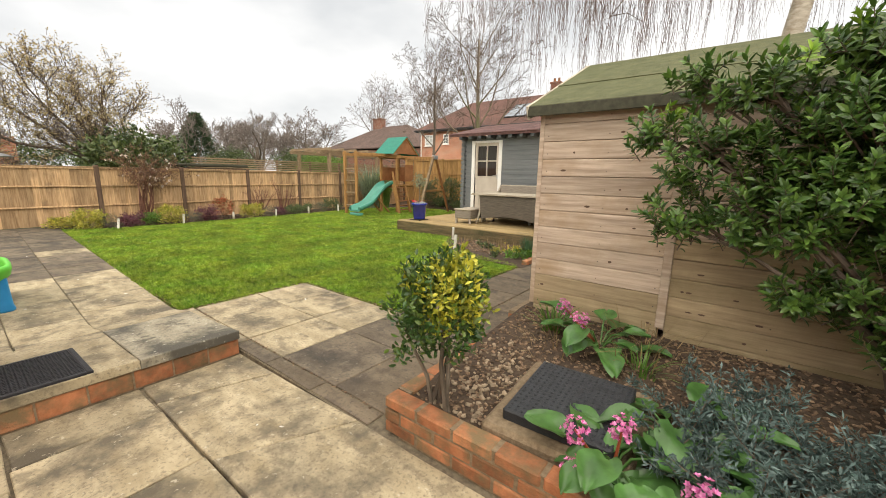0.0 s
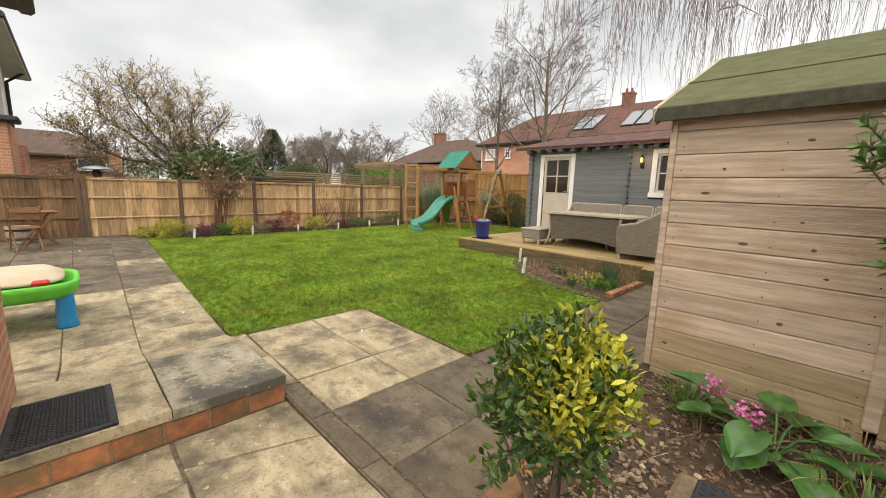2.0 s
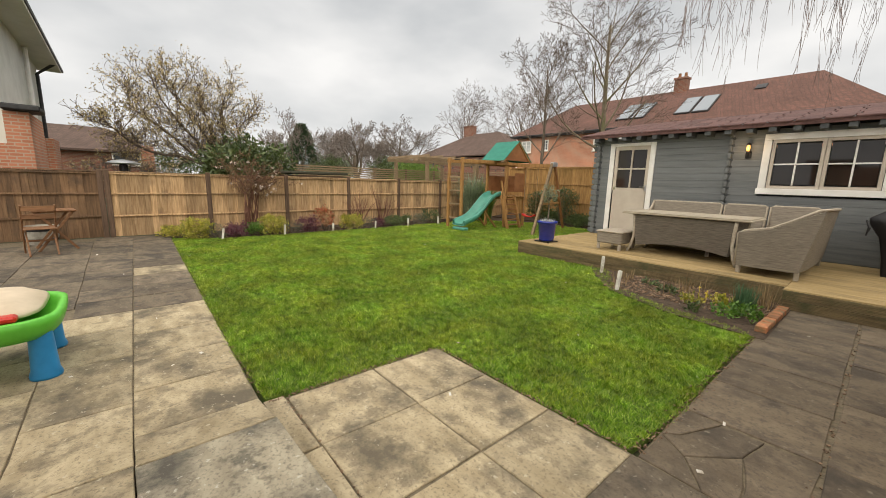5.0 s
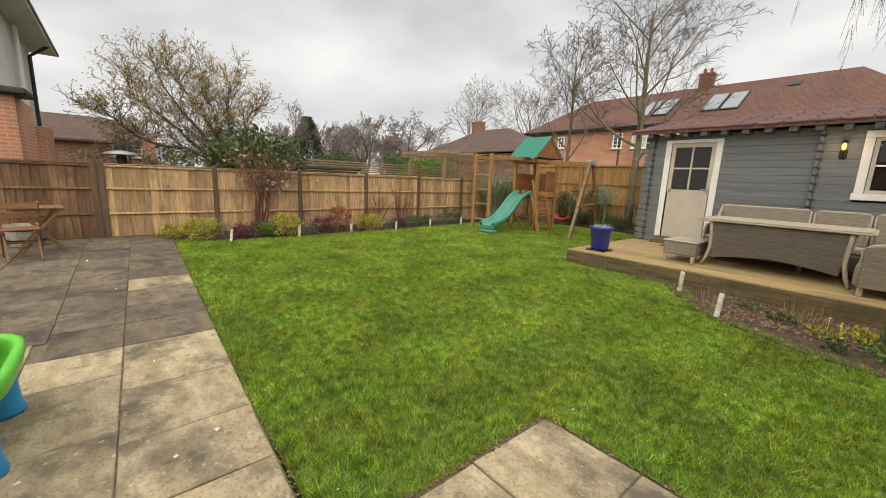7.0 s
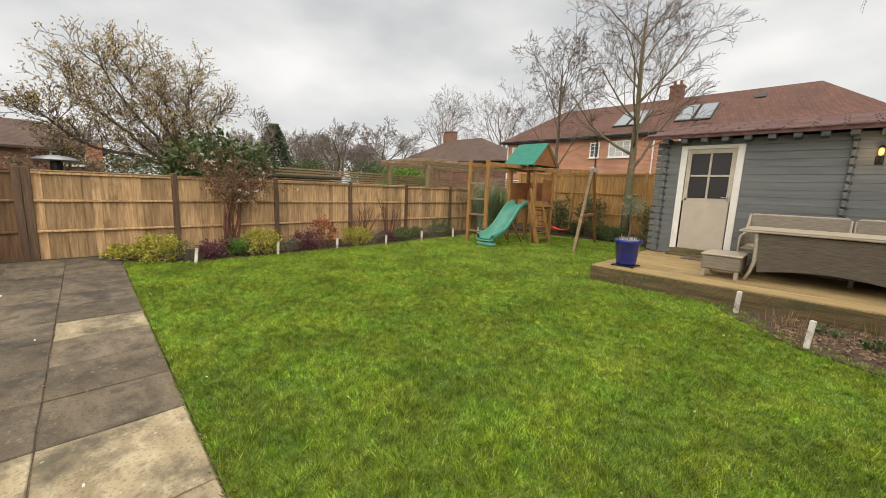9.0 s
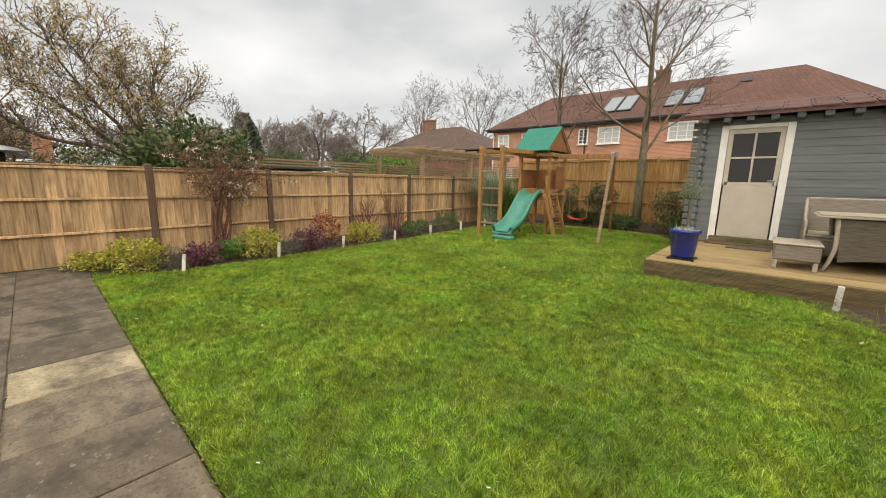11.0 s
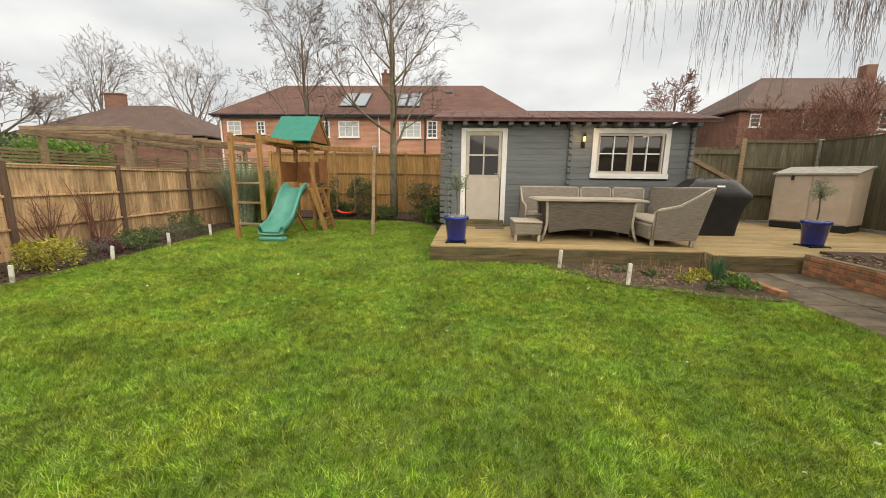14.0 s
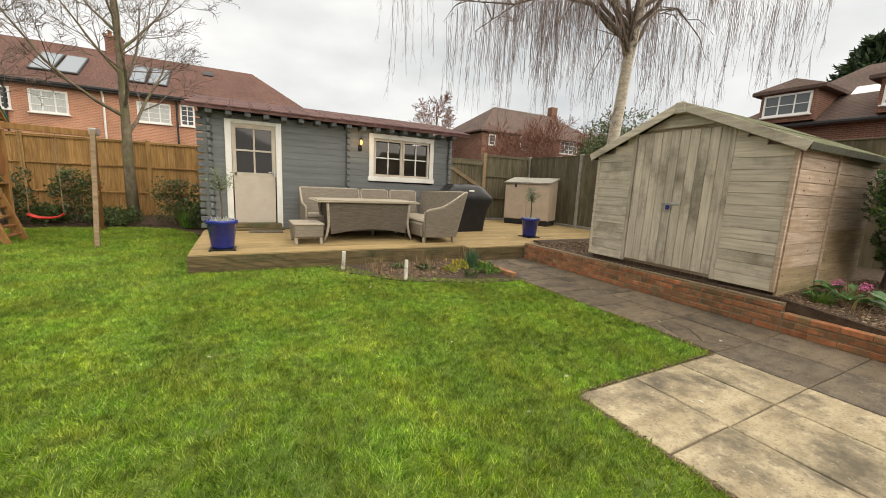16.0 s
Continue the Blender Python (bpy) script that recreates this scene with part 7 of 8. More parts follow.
def conifer(at, h, r, label, seed, n=1500, mat="conifer"):
    rng = random.Random(seed)
    root = thing("conifer", at, label, "tree")
    part("trunk", Geo().path([(0, 0, 0), (0, 0, h * 0.5), (0, 0, h * 0.97)], [h * 0.025, h * 0.016, 0.01], 7, False), MAT["bark"], root)
    gg = Geo()
    for i in range(n):
        t = rng.random() ** 0.75
        z = h * (0.08 + 0.9 * t)
        rr = r * (1 - t) ** 0.75 * rng.uniform(0.65, 1.12) * (1 + 0.18 * math.sin(9 * t + i % 3))
        a = rng.uniform(0, 6.283)
        p = Vector((rr * math.cos(a), rr * math.sin(a), z))
        for k in range(5):
            d = (Vector((math.cos(a), math.sin(a), 0.35)) + rnd_dir(rng) * 0.8).normalized()
            gg.leaflet(p + rnd_dir(rng) * 0.12 * r, d, rnd_dir(rng), h * 0.045 * rng.uniform(0.6, 1.4), h * 0.016)
    part("foliage", gg, LEAF[mat], root)
    return root


conifer(pose(-41, 15.2, 0), 6.6, 2.0, "dense dark green conifer beyond the fences", 251)
bare_tree("far_tree", pose(10.2, 34, 0), 9.0, 0.16, "brown leafless tree beyond the summer house", 252, "twig_red", "twig_red", dict(far, levels=4, kids=[16, 7, 5, 4], angle=[(60, 85), (25, 50), (25, 55), (25, 55)], ratio=[(0.16, 0.30), (0.5, 0.7), (0.5, 0.7), (0.5, 0.7)], trunk=0.95))
conifer(pose(36, 13.0, 0), 13.5, 4.4, "big dark conifer above the roofs", 253, 2400)
conifer(pose(38, 8.0, 0), 14.0, 4.0, "dark conifer above the roofs", 254, 1800)
bigleaf = [
    (-19.6, 5.2, 1.5, 2.7, "ivy", "olive-green shrub behind the fence"), (-18.6, 4.3, 1.2, 2.3, "ivy", "olive-green shrub behind the fence"), (-31, 19.3, 2.0, 3.2, "ivy", "ivy-covered shrub beyond the fence"),
    (-27, 17.5, 1.7, 2.6, "ivy", "dark evergreen hedge beyond the fence"), (-40, 18, 2.6, 3.6, "ivy", "dark evergreen hedge beyond the fence"), (-36, 9, 2.6, 3.0, "ivy", "dark evergreen hedge beyond the fence"), (-38, 4, 3.0, 2.8, "ivy", "dark hedge beyond the fence"),
    (-24.5, 16.8, 1.1, 2.5, "bamboo", "bright green bamboo beyond the fence"), (-22.5, 16.6, 0.9, 2.3, "bamboo", "bright green bamboo by the pergola"), (-44, 10, 3.0, 3.2, "ivy", "dark hedge beyond the fence"), (-34, 15, 2.0, 2.8, "ivy", "dark hedge beyond the fence"),
    (16.5, 19.0, 2.6, 6.3, "ivy", "big dark evergreen shrub behind the fence"), (13.5, 17.2, 1.9, 4.6, "ivy", "dark evergreen shrub behind the fence"),
]
for i, (x, y, r, h, mt, lab) in enumerate(bigleaf):
    bush("hedge_shrub", pose(x, y, 0), r, r, h, 240, 22, 0.20, 0.09, mt, lab, "shrub", "", 260 + i, 0.1, 6, "twig", None, 0.5)
for i, (x, y, h) in enumerate(((14.5, 24, 6.3), (11.5, 24, 5.6), (18, 22, 6.0), (21, 24, 6.6), (16, 26, 6.4))):
    bare_tree("red_twig_tree", pose(x, y, 0), h, 0.10, "leafless reddish twiggy tree beyond the fence", 280 + i, "twig_red", "twig_red", dict(far, levels=4, kids=[9, 7, 6, 4], min_r=0.011, angle=[(25, 55), (25, 50), (25, 55), (25, 55)]))

# weeping silver birch behind the shed
rng = random.Random(299)
birch = thing("weeping_birch", pose(0.25, 6.25, 0.25), "weeping silver birch with white peeling bark and hanging twigs", "tree")
trunk, limbs, hang = Geo(), Geo(), Geo()
tp = [(0, 0, -0.15), (0.04, 0.0, 0.8), (0.02, 0.03, 1.8), (0.10, 0.0, 2.8), (0.20, 0.02, 3.6), (0.32, -0.05, 4.6), (0.35, 0.0, 6.0), (0.3, 0.1, 7.6), (0.25, 0.1, 9.4)]
trunk.path(tp, [0.14, 0.12, 0.11, 0.10, 0.095, 0.08, 0.06, 0.04, 0.015], 14)
trunk.path([tp[4], (-0.12, 0.05, 4.2), (-0.30, 0.2, 5.2), (-0.4, 0.3, 6.8)], [0.07, 0.06, 0.045, 0.02], 10)
part("trunk", trunk, MAT["birch_bark"], birch, "", True)
ends = []
limb_plan = [(i * 2.4 + rng.uniform(-0.3, 0.3), 3.6 + 4.9 * (i / 30) + rng.uniform(-0.2, 0.2), rng.uniform(1.7, 3.3) * (1.05 - 0.35 * (i / 30))) for i in range(30)]
# long boughs that sweep out over the deck and the path
limb_plan += [(radians(a), z0, reach) for a, z0, reach in ((152, 4.0, 3.4), (163, 4.3, 4.0), (176, 3.8, 3.5), (188, 4.1, 3.7), (199, 3.7, 3.5), (206, 4.2, 3.9), (218, 3.9, 3.3))]
for a, z0, reach in limb_plan:
    d = Vector((math.cos(a), math.sin(a), 0))
    base = Vector((0.15, 0, z0))
    p1 = base + d * reach * 0.3 + Vector((0, 0, 0.55 + rng.uniform(0, 0.3))) + rnd_dir(rng) * 0.12
    p2 = base + d * reach * 0.65 + Vector((0, 0, 0.75 + rng.uniform(-0.2, 0.3))) + rnd_dir(rng) * 0.2
    p3 = base + d * reach + Vector((0, 0, 0.45 + rng.uniform(-0.4, 0.3)))
    limbs.path([base, base.lerp(p1, 0.5) + rnd_dir(rng) * 0.06, p1, p1.lerp(p2, 0.5) + rnd_dir(rng) * 0.1, p2, p3], [0.045, 0.038, 0.030, 0.024, 0.017, 0.006], 6, False)
    for seg0, seg1 in ((p1, p2), (p2, p3)):
        for k in range(4):
            q = seg0.lerp(seg1, rng.random())
            e = q + (d * 0.4 + rnd_dir(rng)).normalized() * rng.uniform(0.35, 0.9)
            limbs.path([q, q.lerp(e, 0.5) + Vector((0, 0, 0.1)), e], [0.011, 0.008, 0.004], 4, False)
            ends += [q.lerp(e, 0.6), e]
    ends += [p2, p3, p2.lerp(p3, 0.5), p1.lerp(p2, 0.6)]
for q in ends:
    for k in range(rng.randrange(1, 4)):
        L = rng.uniform(0.6, 2.4)
        L = min(L, max(0.3, q.z - 2.3 - rng.uniform(0, 1.2) ** 1.5))
        off = rnd_dir(rng) * 0.14
        s = q + Vector((off.x, off.y, off.z * 0.4))
        pts = [q, s + Vector((0, 0, -0.06)), s + Vector((rng.uniform(-0.06, 0.06), rng.uniform(-0.06, 0.06), -L * 0.5)), s + Vector((rng.uniform(-0.09, 0.09), rng.uniform(-0.09, 0.09), -L))]
        hang.path(pts, [0.0036, 0.003, 0.0023, 0.0013], 3, False)
        for m in range(int(L * 6)):
            t = rng.uniform(0.15, 0.95)
            a = pts[1].lerp(pts[3], t)
            hang.path([a, a + Vector((rng.uniform(-0.07, 0.07), rng.uniform(-0.07, 0.07), -rng.uniform(0.10, 0.35)))], [0.0022, 0.0012], 3, False)
tagged(part("branchwork", limbs, MAT["bark"], birch), "", "", "", "stuff")
tagged(part("twig_curtain", hang, MAT["birch_twig"], birch), "", "", "", "stuff")

# ---- houses around ----
def hip_roof(gg, x0, x1, y0, y1, ze, zr, inset, along="x", over=0.35, thick=0.12):
    x0, x1, y0, y1 = x0 - over, x1 + over, y0 - over, y1 + over
    if along == "x":
        ym = (y0 + y1) / 2
        r0, r1 = (x0 + inset, ym, zr), (x1 - inset, ym, zr)
        vs = [(x0, y0, ze), (x1, y0, ze), (x1, y1, ze), (x0, y1, ze), r0, r1, (x0, y0, ze - thick), (x1, y0, ze - thick), (x1, y1, ze - thick), (x0, y1, ze - thick)]
        fs = [(0, 1, 5, 4), (2, 3, 4, 5), (1, 2, 5), (3, 0, 4)]
    else:
        xm = (x0 + x1) / 2
        r0, r1 = (xm, y0 + inset, zr), (xm, y1 - inset, zr)
        vs = [(x0, y0, ze), (x1, y0, ze), (x1, y1, ze), (x0, y1, ze), r0, r1, (x0, y0, ze - thick), (x1, y0, ze - thick), (x1, y1, ze - thick), (x0, y1, ze - thick)]
        fs = [(1, 2, 5, 4), (3, 0, 4, 5), (0, 1, 4), (2, 3, 5)]
    return gg.add(vs, fs + [(6, 7, 1, 0), (7, 8, 2, 1), (8, 9, 3, 2), (9, 6, 0, 3), (9, 8, 7, 6)])


def far_window(house, xl, xr, zb, zt, m, cols=2, rows=3, pane="pane_far"):
    """A white-framed window: frame, bars, panes and sill, in the plane of m (its x along the wall, its -y outward)."""
    w, h = xr - xl, zt - zb
    c = ((xl + xr) / 2, 0, (zb + zt) / 2)
    f = 0.075
    win = part("window", Geo().ring(xl, xr, zb, zt, f, -0.06, 0.0), MAT["white_paint"], house, "", at=m)
    for i in range(1, cols):
        part("mullion", Geo().box((xl + w * i / cols, -0.028, c[2]), (0.045, 0.05, h - 2 * f)), MAT["white_paint"], win)
    for j in range(1, rows):
        part("glazing_bar", Geo().box((c[0], -0.026, zb + h * j / rows), (w - 2 * f, 0.04, 0.03)), MAT["white_paint"], win)
    part("pane", Geo().box((c[0], -0.012, c[2]), (w - f, 0.008, h - f)), MAT[pane], win)
    part("window_sill", Geo().box((c[0], -0.06, zb - 0.03), (w + 0.12, 0.14, 0.06), 0.01), MAT["white_paint"], win)
    return win


# red-brick semi-detached pair behind the tall fence
hb = thing("brick_house", pose(0, 0, 0), "red brick two-storey house pair with red-tiled hip roof", "house")
part("wall", Geo().box((-12.55, 30, 2.55), (19.9, 8, 5.1)), MAT["brick_wall"], hb)
roof = part("roof", hip_roof(Geo(), -22.5, -2.6, 26.0, 34.0, 5.2, 7.85, 3.0), MAT["roof_tile"], hb)
part("gutter", Geo().box((-12.55, 25.62, 5.13), (20.7, 0.12, 0.12), 0.02), MAT["gutter"], hb)
part("soffit", Geo().box((-12.55, 25.8, 5.03), (20.5, 0.34, 0.05)), MAT["gutter"], hb)
for xl, xr, zb, zt, cols, rows in ((-21.96, -21.02, 3.88, 4.78, 2, 3), (-19.96, -19.42, 3.98, 4.78, 2, 3), (-15.78, -15.14, 3.82, 4.80, 2, 4), (-14.55, -13.2, 3.80, 4.82, 3, 3), (-10.62, -9.22, 3.80, 4.80, 3, 4), (-8.82, -8.18, 3.80, 4.86, 2, 4),
                                   (-21.9, -20.6, 1.0, 2.3, 2, 2), (-14.6, -12.9, 1.0, 2.3, 3, 2), (-10.6, -9.0, 1.0, 2.3, 3, 2)):
    far_window(hb, xl, xr, zb, zt, pose(0, 26.0, 0), cols, rows, "pane_net" if xr - xl > 0.9 else "pane_far")
for x, t in ((-15.3, "gutter"), (-11.9, "white_paint"), (-8.95, "gutter"), (-22.35, "white_paint")):
    part("downpipe", Geo().path([(x, 25.92, 0), (x, 25.92, 4.8), (x, 25.66, 5.08)], [0.045] * 3, 8), MAT[t], hb)
slope = math.atan2(2.65, 4.35)


def on_roof(y):
    return 5.2 + (y - 25.65) * 2.65 / 4.35


for x in (-14.25, -13.32, -10.72, -9.79):
    yc = 27.5
    m = pose(x, yc, on_roof(yc) + 0.05, math.degrees(slope), 0, 0)
    sk = part("skylight", Geo().box((0, 0, 0), (0.86, 2.3, 0.10), 0.02), MAT["gutter"], hb, "", at=m)
    part("pane", Geo().box((0, 0, 0.053), (0.74, 2.14, 0.012)), MAT["skylight"], sk)
sk = part("skylight", Geo().box((0, 0, 0), (0.5, 0.6, 0.08), 0.02), MAT["gutter"], hb, "", at=pose(-7.6, 28.9, on_roof(28.9) + 0.04, math.degrees(slope), 0, 0))
ch = part("chimney", Geo().box((-12.1, 30, 7.95), (0.75, 0.6, 1.3), 0.02).box((-12.1, 30, 8.58), (0.85, 0.7, 0.14), 0.02), MAT["brick_dark"], hb)
for dx in (-0.18, 0.18):
    part("chimney_pot", Geo().lathe([(0.10, 0), (0.085, 0.28), (0.10, 0.30)], (-12.1 + dx, 30, 8.64), 10, True), MAT["brick"], ch)

# low house with a dark hipped roof, far off
hc = thing("bungalow", pose(0, 0, 0), "low house with a brown-tiled hip roof far off", "house")
part("wall", Geo().box((-38.2, 38.5, 2.2), (17.4, 9, 4.5)), MAT["brick_dark"], hc)
part("roof", hip_roof(Geo(), -47, -29.4, 34, 43, 4.7, 7.9, 6.5), MAT["roof_brown"], hc)
part("chimney", Geo().box((-41.0, 38.5, 8.2), (1.7, 0.8, 1.5), 0.02).box((-41.0, 38.5, 8.95), (1.85, 0.95, 0.14), 0.02), MAT["brick_dark"], hc)
part("aerial", Geo().path([(-41.8, 38.6, 8.5), (-41.8, 38.6, 12.4)], [0.04, 0.03], 6).path([(-42.2, 38.6, 12.1), (-41.4, 38.6, 12.1)], [0.02, 0.02], 5), MAT["steel"], hc)

# brick house beyond the right fence
hr = thing("brick_house", pose(0, 0, 0), "dark red brick house with a brown hip roof", "house")
part("wall", Geo().box((20.2, 34, 3.0), (15.0, 8, 6.2)), MAT["brick_dark"], hr)
part("roof", hip_roof(Geo(), 12.7, 27.7, 30, 38, 6.3, 9.3, 4.2), MAT["roof_brown"], hr)
for xl, xr, zb, zt, cols in ((13.4, 14.1, 5.1, 6.0, 1), (16.9, 18.0, 5.0, 6.2, 2), (19.1, 20.2, 5.0, 6.2, 2), (21.9, 24.2, 5.0, 6.2, 4)):
    far_window(hr, xl, xr, zb, zt, pose(0, 30, 0), cols, 3)
part("render_bay", Geo().box((23.0, 29.8, 3.9), (2.9, 0.5, 1.6)), MAT["render_white"], hr)
part("chimney", Geo().box((24.2, 34, 9.4), (0.8, 0.7, 1.6), 0.02), MAT["brick_dark"], hr)
part("annex", Geo().extrude([(27.2, 2.6), (30.0, 3.9), (30.0, 0.0), (27.2, 0.0)], 12.8, 18.5, "x"), MAT["roof_brown"], hr)

# house with dormers beyond the shed
hs = thing("dormer_house", pose(0, 0, 0), "brown-roofed brick house with white dormer windows", "house")
part("wall", Geo().box((19.2, 4.0, 2.2), (8.0, 15.0, 4.6)), MAT["brick_dark"], hs)
part("roof", hip_roof(Geo(), 15.2, 23.2, -3.5, 11.5, 4.6, 7.6, 3.6, "y", 0.5), MAT["roof_brown"], hs)
for yc in (9.35, 5.7):
    dm = part("dormer", Geo().box((15.6, yc, 5.35), (2.0, 1.9, 1.3)), MAT["brick_dark"], hs)
    part("dormer_roof", hip_roof(Geo(), 14.7, 17.4, yc - 0.95, yc + 0.95, 6.05, 6.55, 0.6, "x", 0.3, 0.14), MAT["roof_brown"], dm)
    far_window(hs, -0.82, 0.82, 4.95, 5.85, pose(14.6, yc, 0, 0, 0, -90), 3, 2)
sk = part("skylight", Geo().box((0, 0, 0), (0.7, 0.9, 0.08), 0.02), MAT["white_paint"], hs, "", at=pose(16.9, 7.6, 6.05, 0, -36, 0))
part("gutter", Geo().box((14.72, 4.0, 4.56), (0.12, 16.0, 0.12), 0.02), MAT["gutter"], hs)
part("lower_roof", Geo().extrude([(-4.0, 0.0), (-4.0, 3.1), (12.0, 3.1), (12.0, 0.0)], 12.0, 15.1, "x"), MAT["roof_brown"], hs)

# white-rendered neighbour beyond the left fence
hw = thing("rendered_house", pose(0, 0, 0), "white-rendered house over red brick with black gutters", "house")
part("wall", Geo().box((-18.2, -5.2, 3.55), (6.9, 8.2, 3.1)), MAT["render_white"], hw, "white rendered upper wall")
part("brick_base", Geo().box((-18.2, -5.2, 1.0), (6.96, 8.26, 2.0)), MAT["brick_wall"], hw, "red brick lower wall")
part("soffit", Geo().box((-18.3, -5.0, 5.02), (7.9, 9.0, 0.14), 0.01), MAT["render_white"], hw)
part("roof", hip_roof(Geo(), -21.9, -14.6, -9.3, -1.0, 5.12, 8.0, 3.5, "x", 0.45), MAT["roof_brown"], hw)
part("gutter", Geo().path([(-22.5, -0.52, 5.06), (-14.2, -0.52, 5.06)], [0.065, 0.065], 8).path([(-22.45, -0.52, 5.06), (-22.45, -9.5, 5.06)], [0.065, 0.065], 8), MAT["gutter"], hw)
part("downpipe", Geo().path([(-20.9, -0.56, 5.0), (-20.9, -1.02, 4.6), (-20.9, -1.02, 0.0)], [0.05, 0.05, 0.05], 8), MAT["gutter"], hw)
part("downpipe", Geo().path([(-18.6, -1.0, 4.9), (-18.6, -1.0, 1.0)], [0.06, 0.06], 8), MAT["white_paint"], hw, "white soil pipe")
part("extension", Geo().box((-15.75, -0.9, 1.35), (2.2, 0.4, 2.7)), MAT["brick_wall"], hw, "red brick lean-to")
part("extension_eave", Geo().box((-14.9, -0.8, 2.78), (0.9, 0.62, 0.13), 0.03), MAT["gutter"], hw)
part("pier", Geo().box((-19.5, -0.86, 1.2), (1.5, 0.35, 2.4), 0.01), MAT["brick_wall"], hw)
# brick buildings further back on that side
hd = thing("brick_outbuilding", pose(0, 0, 0), "brown brick house with a tiled roof in the distance", "house")
part("wall", Geo().box((-36, -2.0, 1.3), (6, 9, 2.8)), MAT["brick_dark"], hd)
part("roof", hip_roof(Geo(), -39, -33, -6.5, 2.5, 2.75, 4.3, 2.5, "y", 0.4), MAT["roof_brown"], hd)
far_window(hd, 0.6, 2.0, 1.9, 2.6, pose(-32.98, 0, 0, 0, 0, 90), 2, 1)
part("chimney", Geo().box((-26.5, 2.0, 1.3), (0.5, 0.5, 2.9), 0.02), MAT["brick_wall"], hd)
# patio heater beyond the fence
heater = thing("patio_heater", pose(-15.4, 0.85, 0), "grey metal mushroom patio heater", "patio heater")
part("pole", Geo().path([(0, 0, 0), (0, 0, 1.62)], [0.04, 0.04], 10), MAT["steel"], heater)
part("hood", Geo().lathe([(0.36, 1.66), (0.38, 1.68), (0.25, 1.74), (0.04, 1.78)], (0, 0, 0), 24, True), MAT["steel"], heater)
part("burner", Geo().lathe([(0.07, 1.45), (0.10, 1.48), (0.10, 1.64), (0.07, 1.66)], (0, 0, 0), 14, True), MAT["dark_metal"], heater)

# neighbour's pergola and slatted screen
perg = thing("pergola", pose(0, 0, 0), "neighbour's timber pergola behind the fence", "pergola")
for y in (11.7, 14.8, 17.6):
    for x in (-16.0, -18.6):
        part("post", Geo().box((x, y, 1.18), (0.14, 0.14, 2.36), 0.01), MAT["rail_wood"], perg)
for x in (-16.0, -18.6):
    part("beam", Geo().box((x, 14.6, 2.43), (0.09, 6.8, 0.16), 0.008), MAT["rail_wood"], perg)
for i in range(9):
    part("rafter", Geo().box((-17.3, 11.5 + i * 0.78, 2.56), (3.4, 0.06, 0.12), 0.006), MAT["rail_wood"], perg)
screen = thing("slatted_screen", pose(0, 0, 0), "horizontal-slatted timber screen in the next garden", "fence")
for i in range(13):
    part("slat", Geo().box((-19.5, 13.0, 0.72 + i * 0.105), (0.02, 12.5, 0.06), 0.003), MAT["rail_wood"], screen)
for y in (7.0, 9.0, 11.0, 13.0, 15.0, 17.0, 19.0):
    part("post", Geo().box((-19.58, y, 1.0), (0.08, 0.08, 2.1), 0.005), MAT["fence_post"], screen)
screen2 = thing("slatted_screen", pose(0, 0, 0), "horizontal-slatted timber screen beside the pergola", "fence")
for i in range(13):
    part("slat", Geo().box((-16.4, 19.3, 0.72 + i * 0.115), (6.0, 0.02, 0.065), 0.003), MAT["rail_wood"], screen2)
for x in (-19.3, -17.3, -15.3, -13.4):
    part("post", Geo().box((x, 19.36, 1.1), (0.08, 0.08, 2.3), 0.005), MAT["fence_post"], screen2)
hut = thing("felt_roofed_hut", pose(-17.5, 6.8, 0), "low timber hut with a flat felt roof beyond the fence", "shed")
part("wall", Geo().box((0, 0, 0.78), (1.8, 2.0, 1.5)), MAT["fence_post"], hut)
part("roof", Geo().box((0, 0, 1.62), (2.1, 2.3, 0.09), 0.02), MAT["felt_edge"], hut)
# lights strung along the pergola
gg = Geo()
pts = [(-15.95, 11.7 + 0.31 * i, 2.30 - 0.16 * math.sin(math.pi * (i % 10) / 10)) for i in range(20)]
gg.path(pts, [0.008] * 20, 4, False)
festoon = thing("string_lights", pose(0, 0, 0), "dark cable of small bulbs strung on the pergola", "string lights")
part("cable", gg, MAT["dark_metal"], festoon)
for i in range(1, 20, 2):
    part("bulb", Geo().lathe([(0.012, 0), (0.03, -0.04), (0.025, -0.08), (0.004, -0.10)], pts[i], 8, True), MAT["pane_far"], festoon)

# ---- pieces of walls, fences and paving ----
prng = random.Random(21)
GAP = 0.003


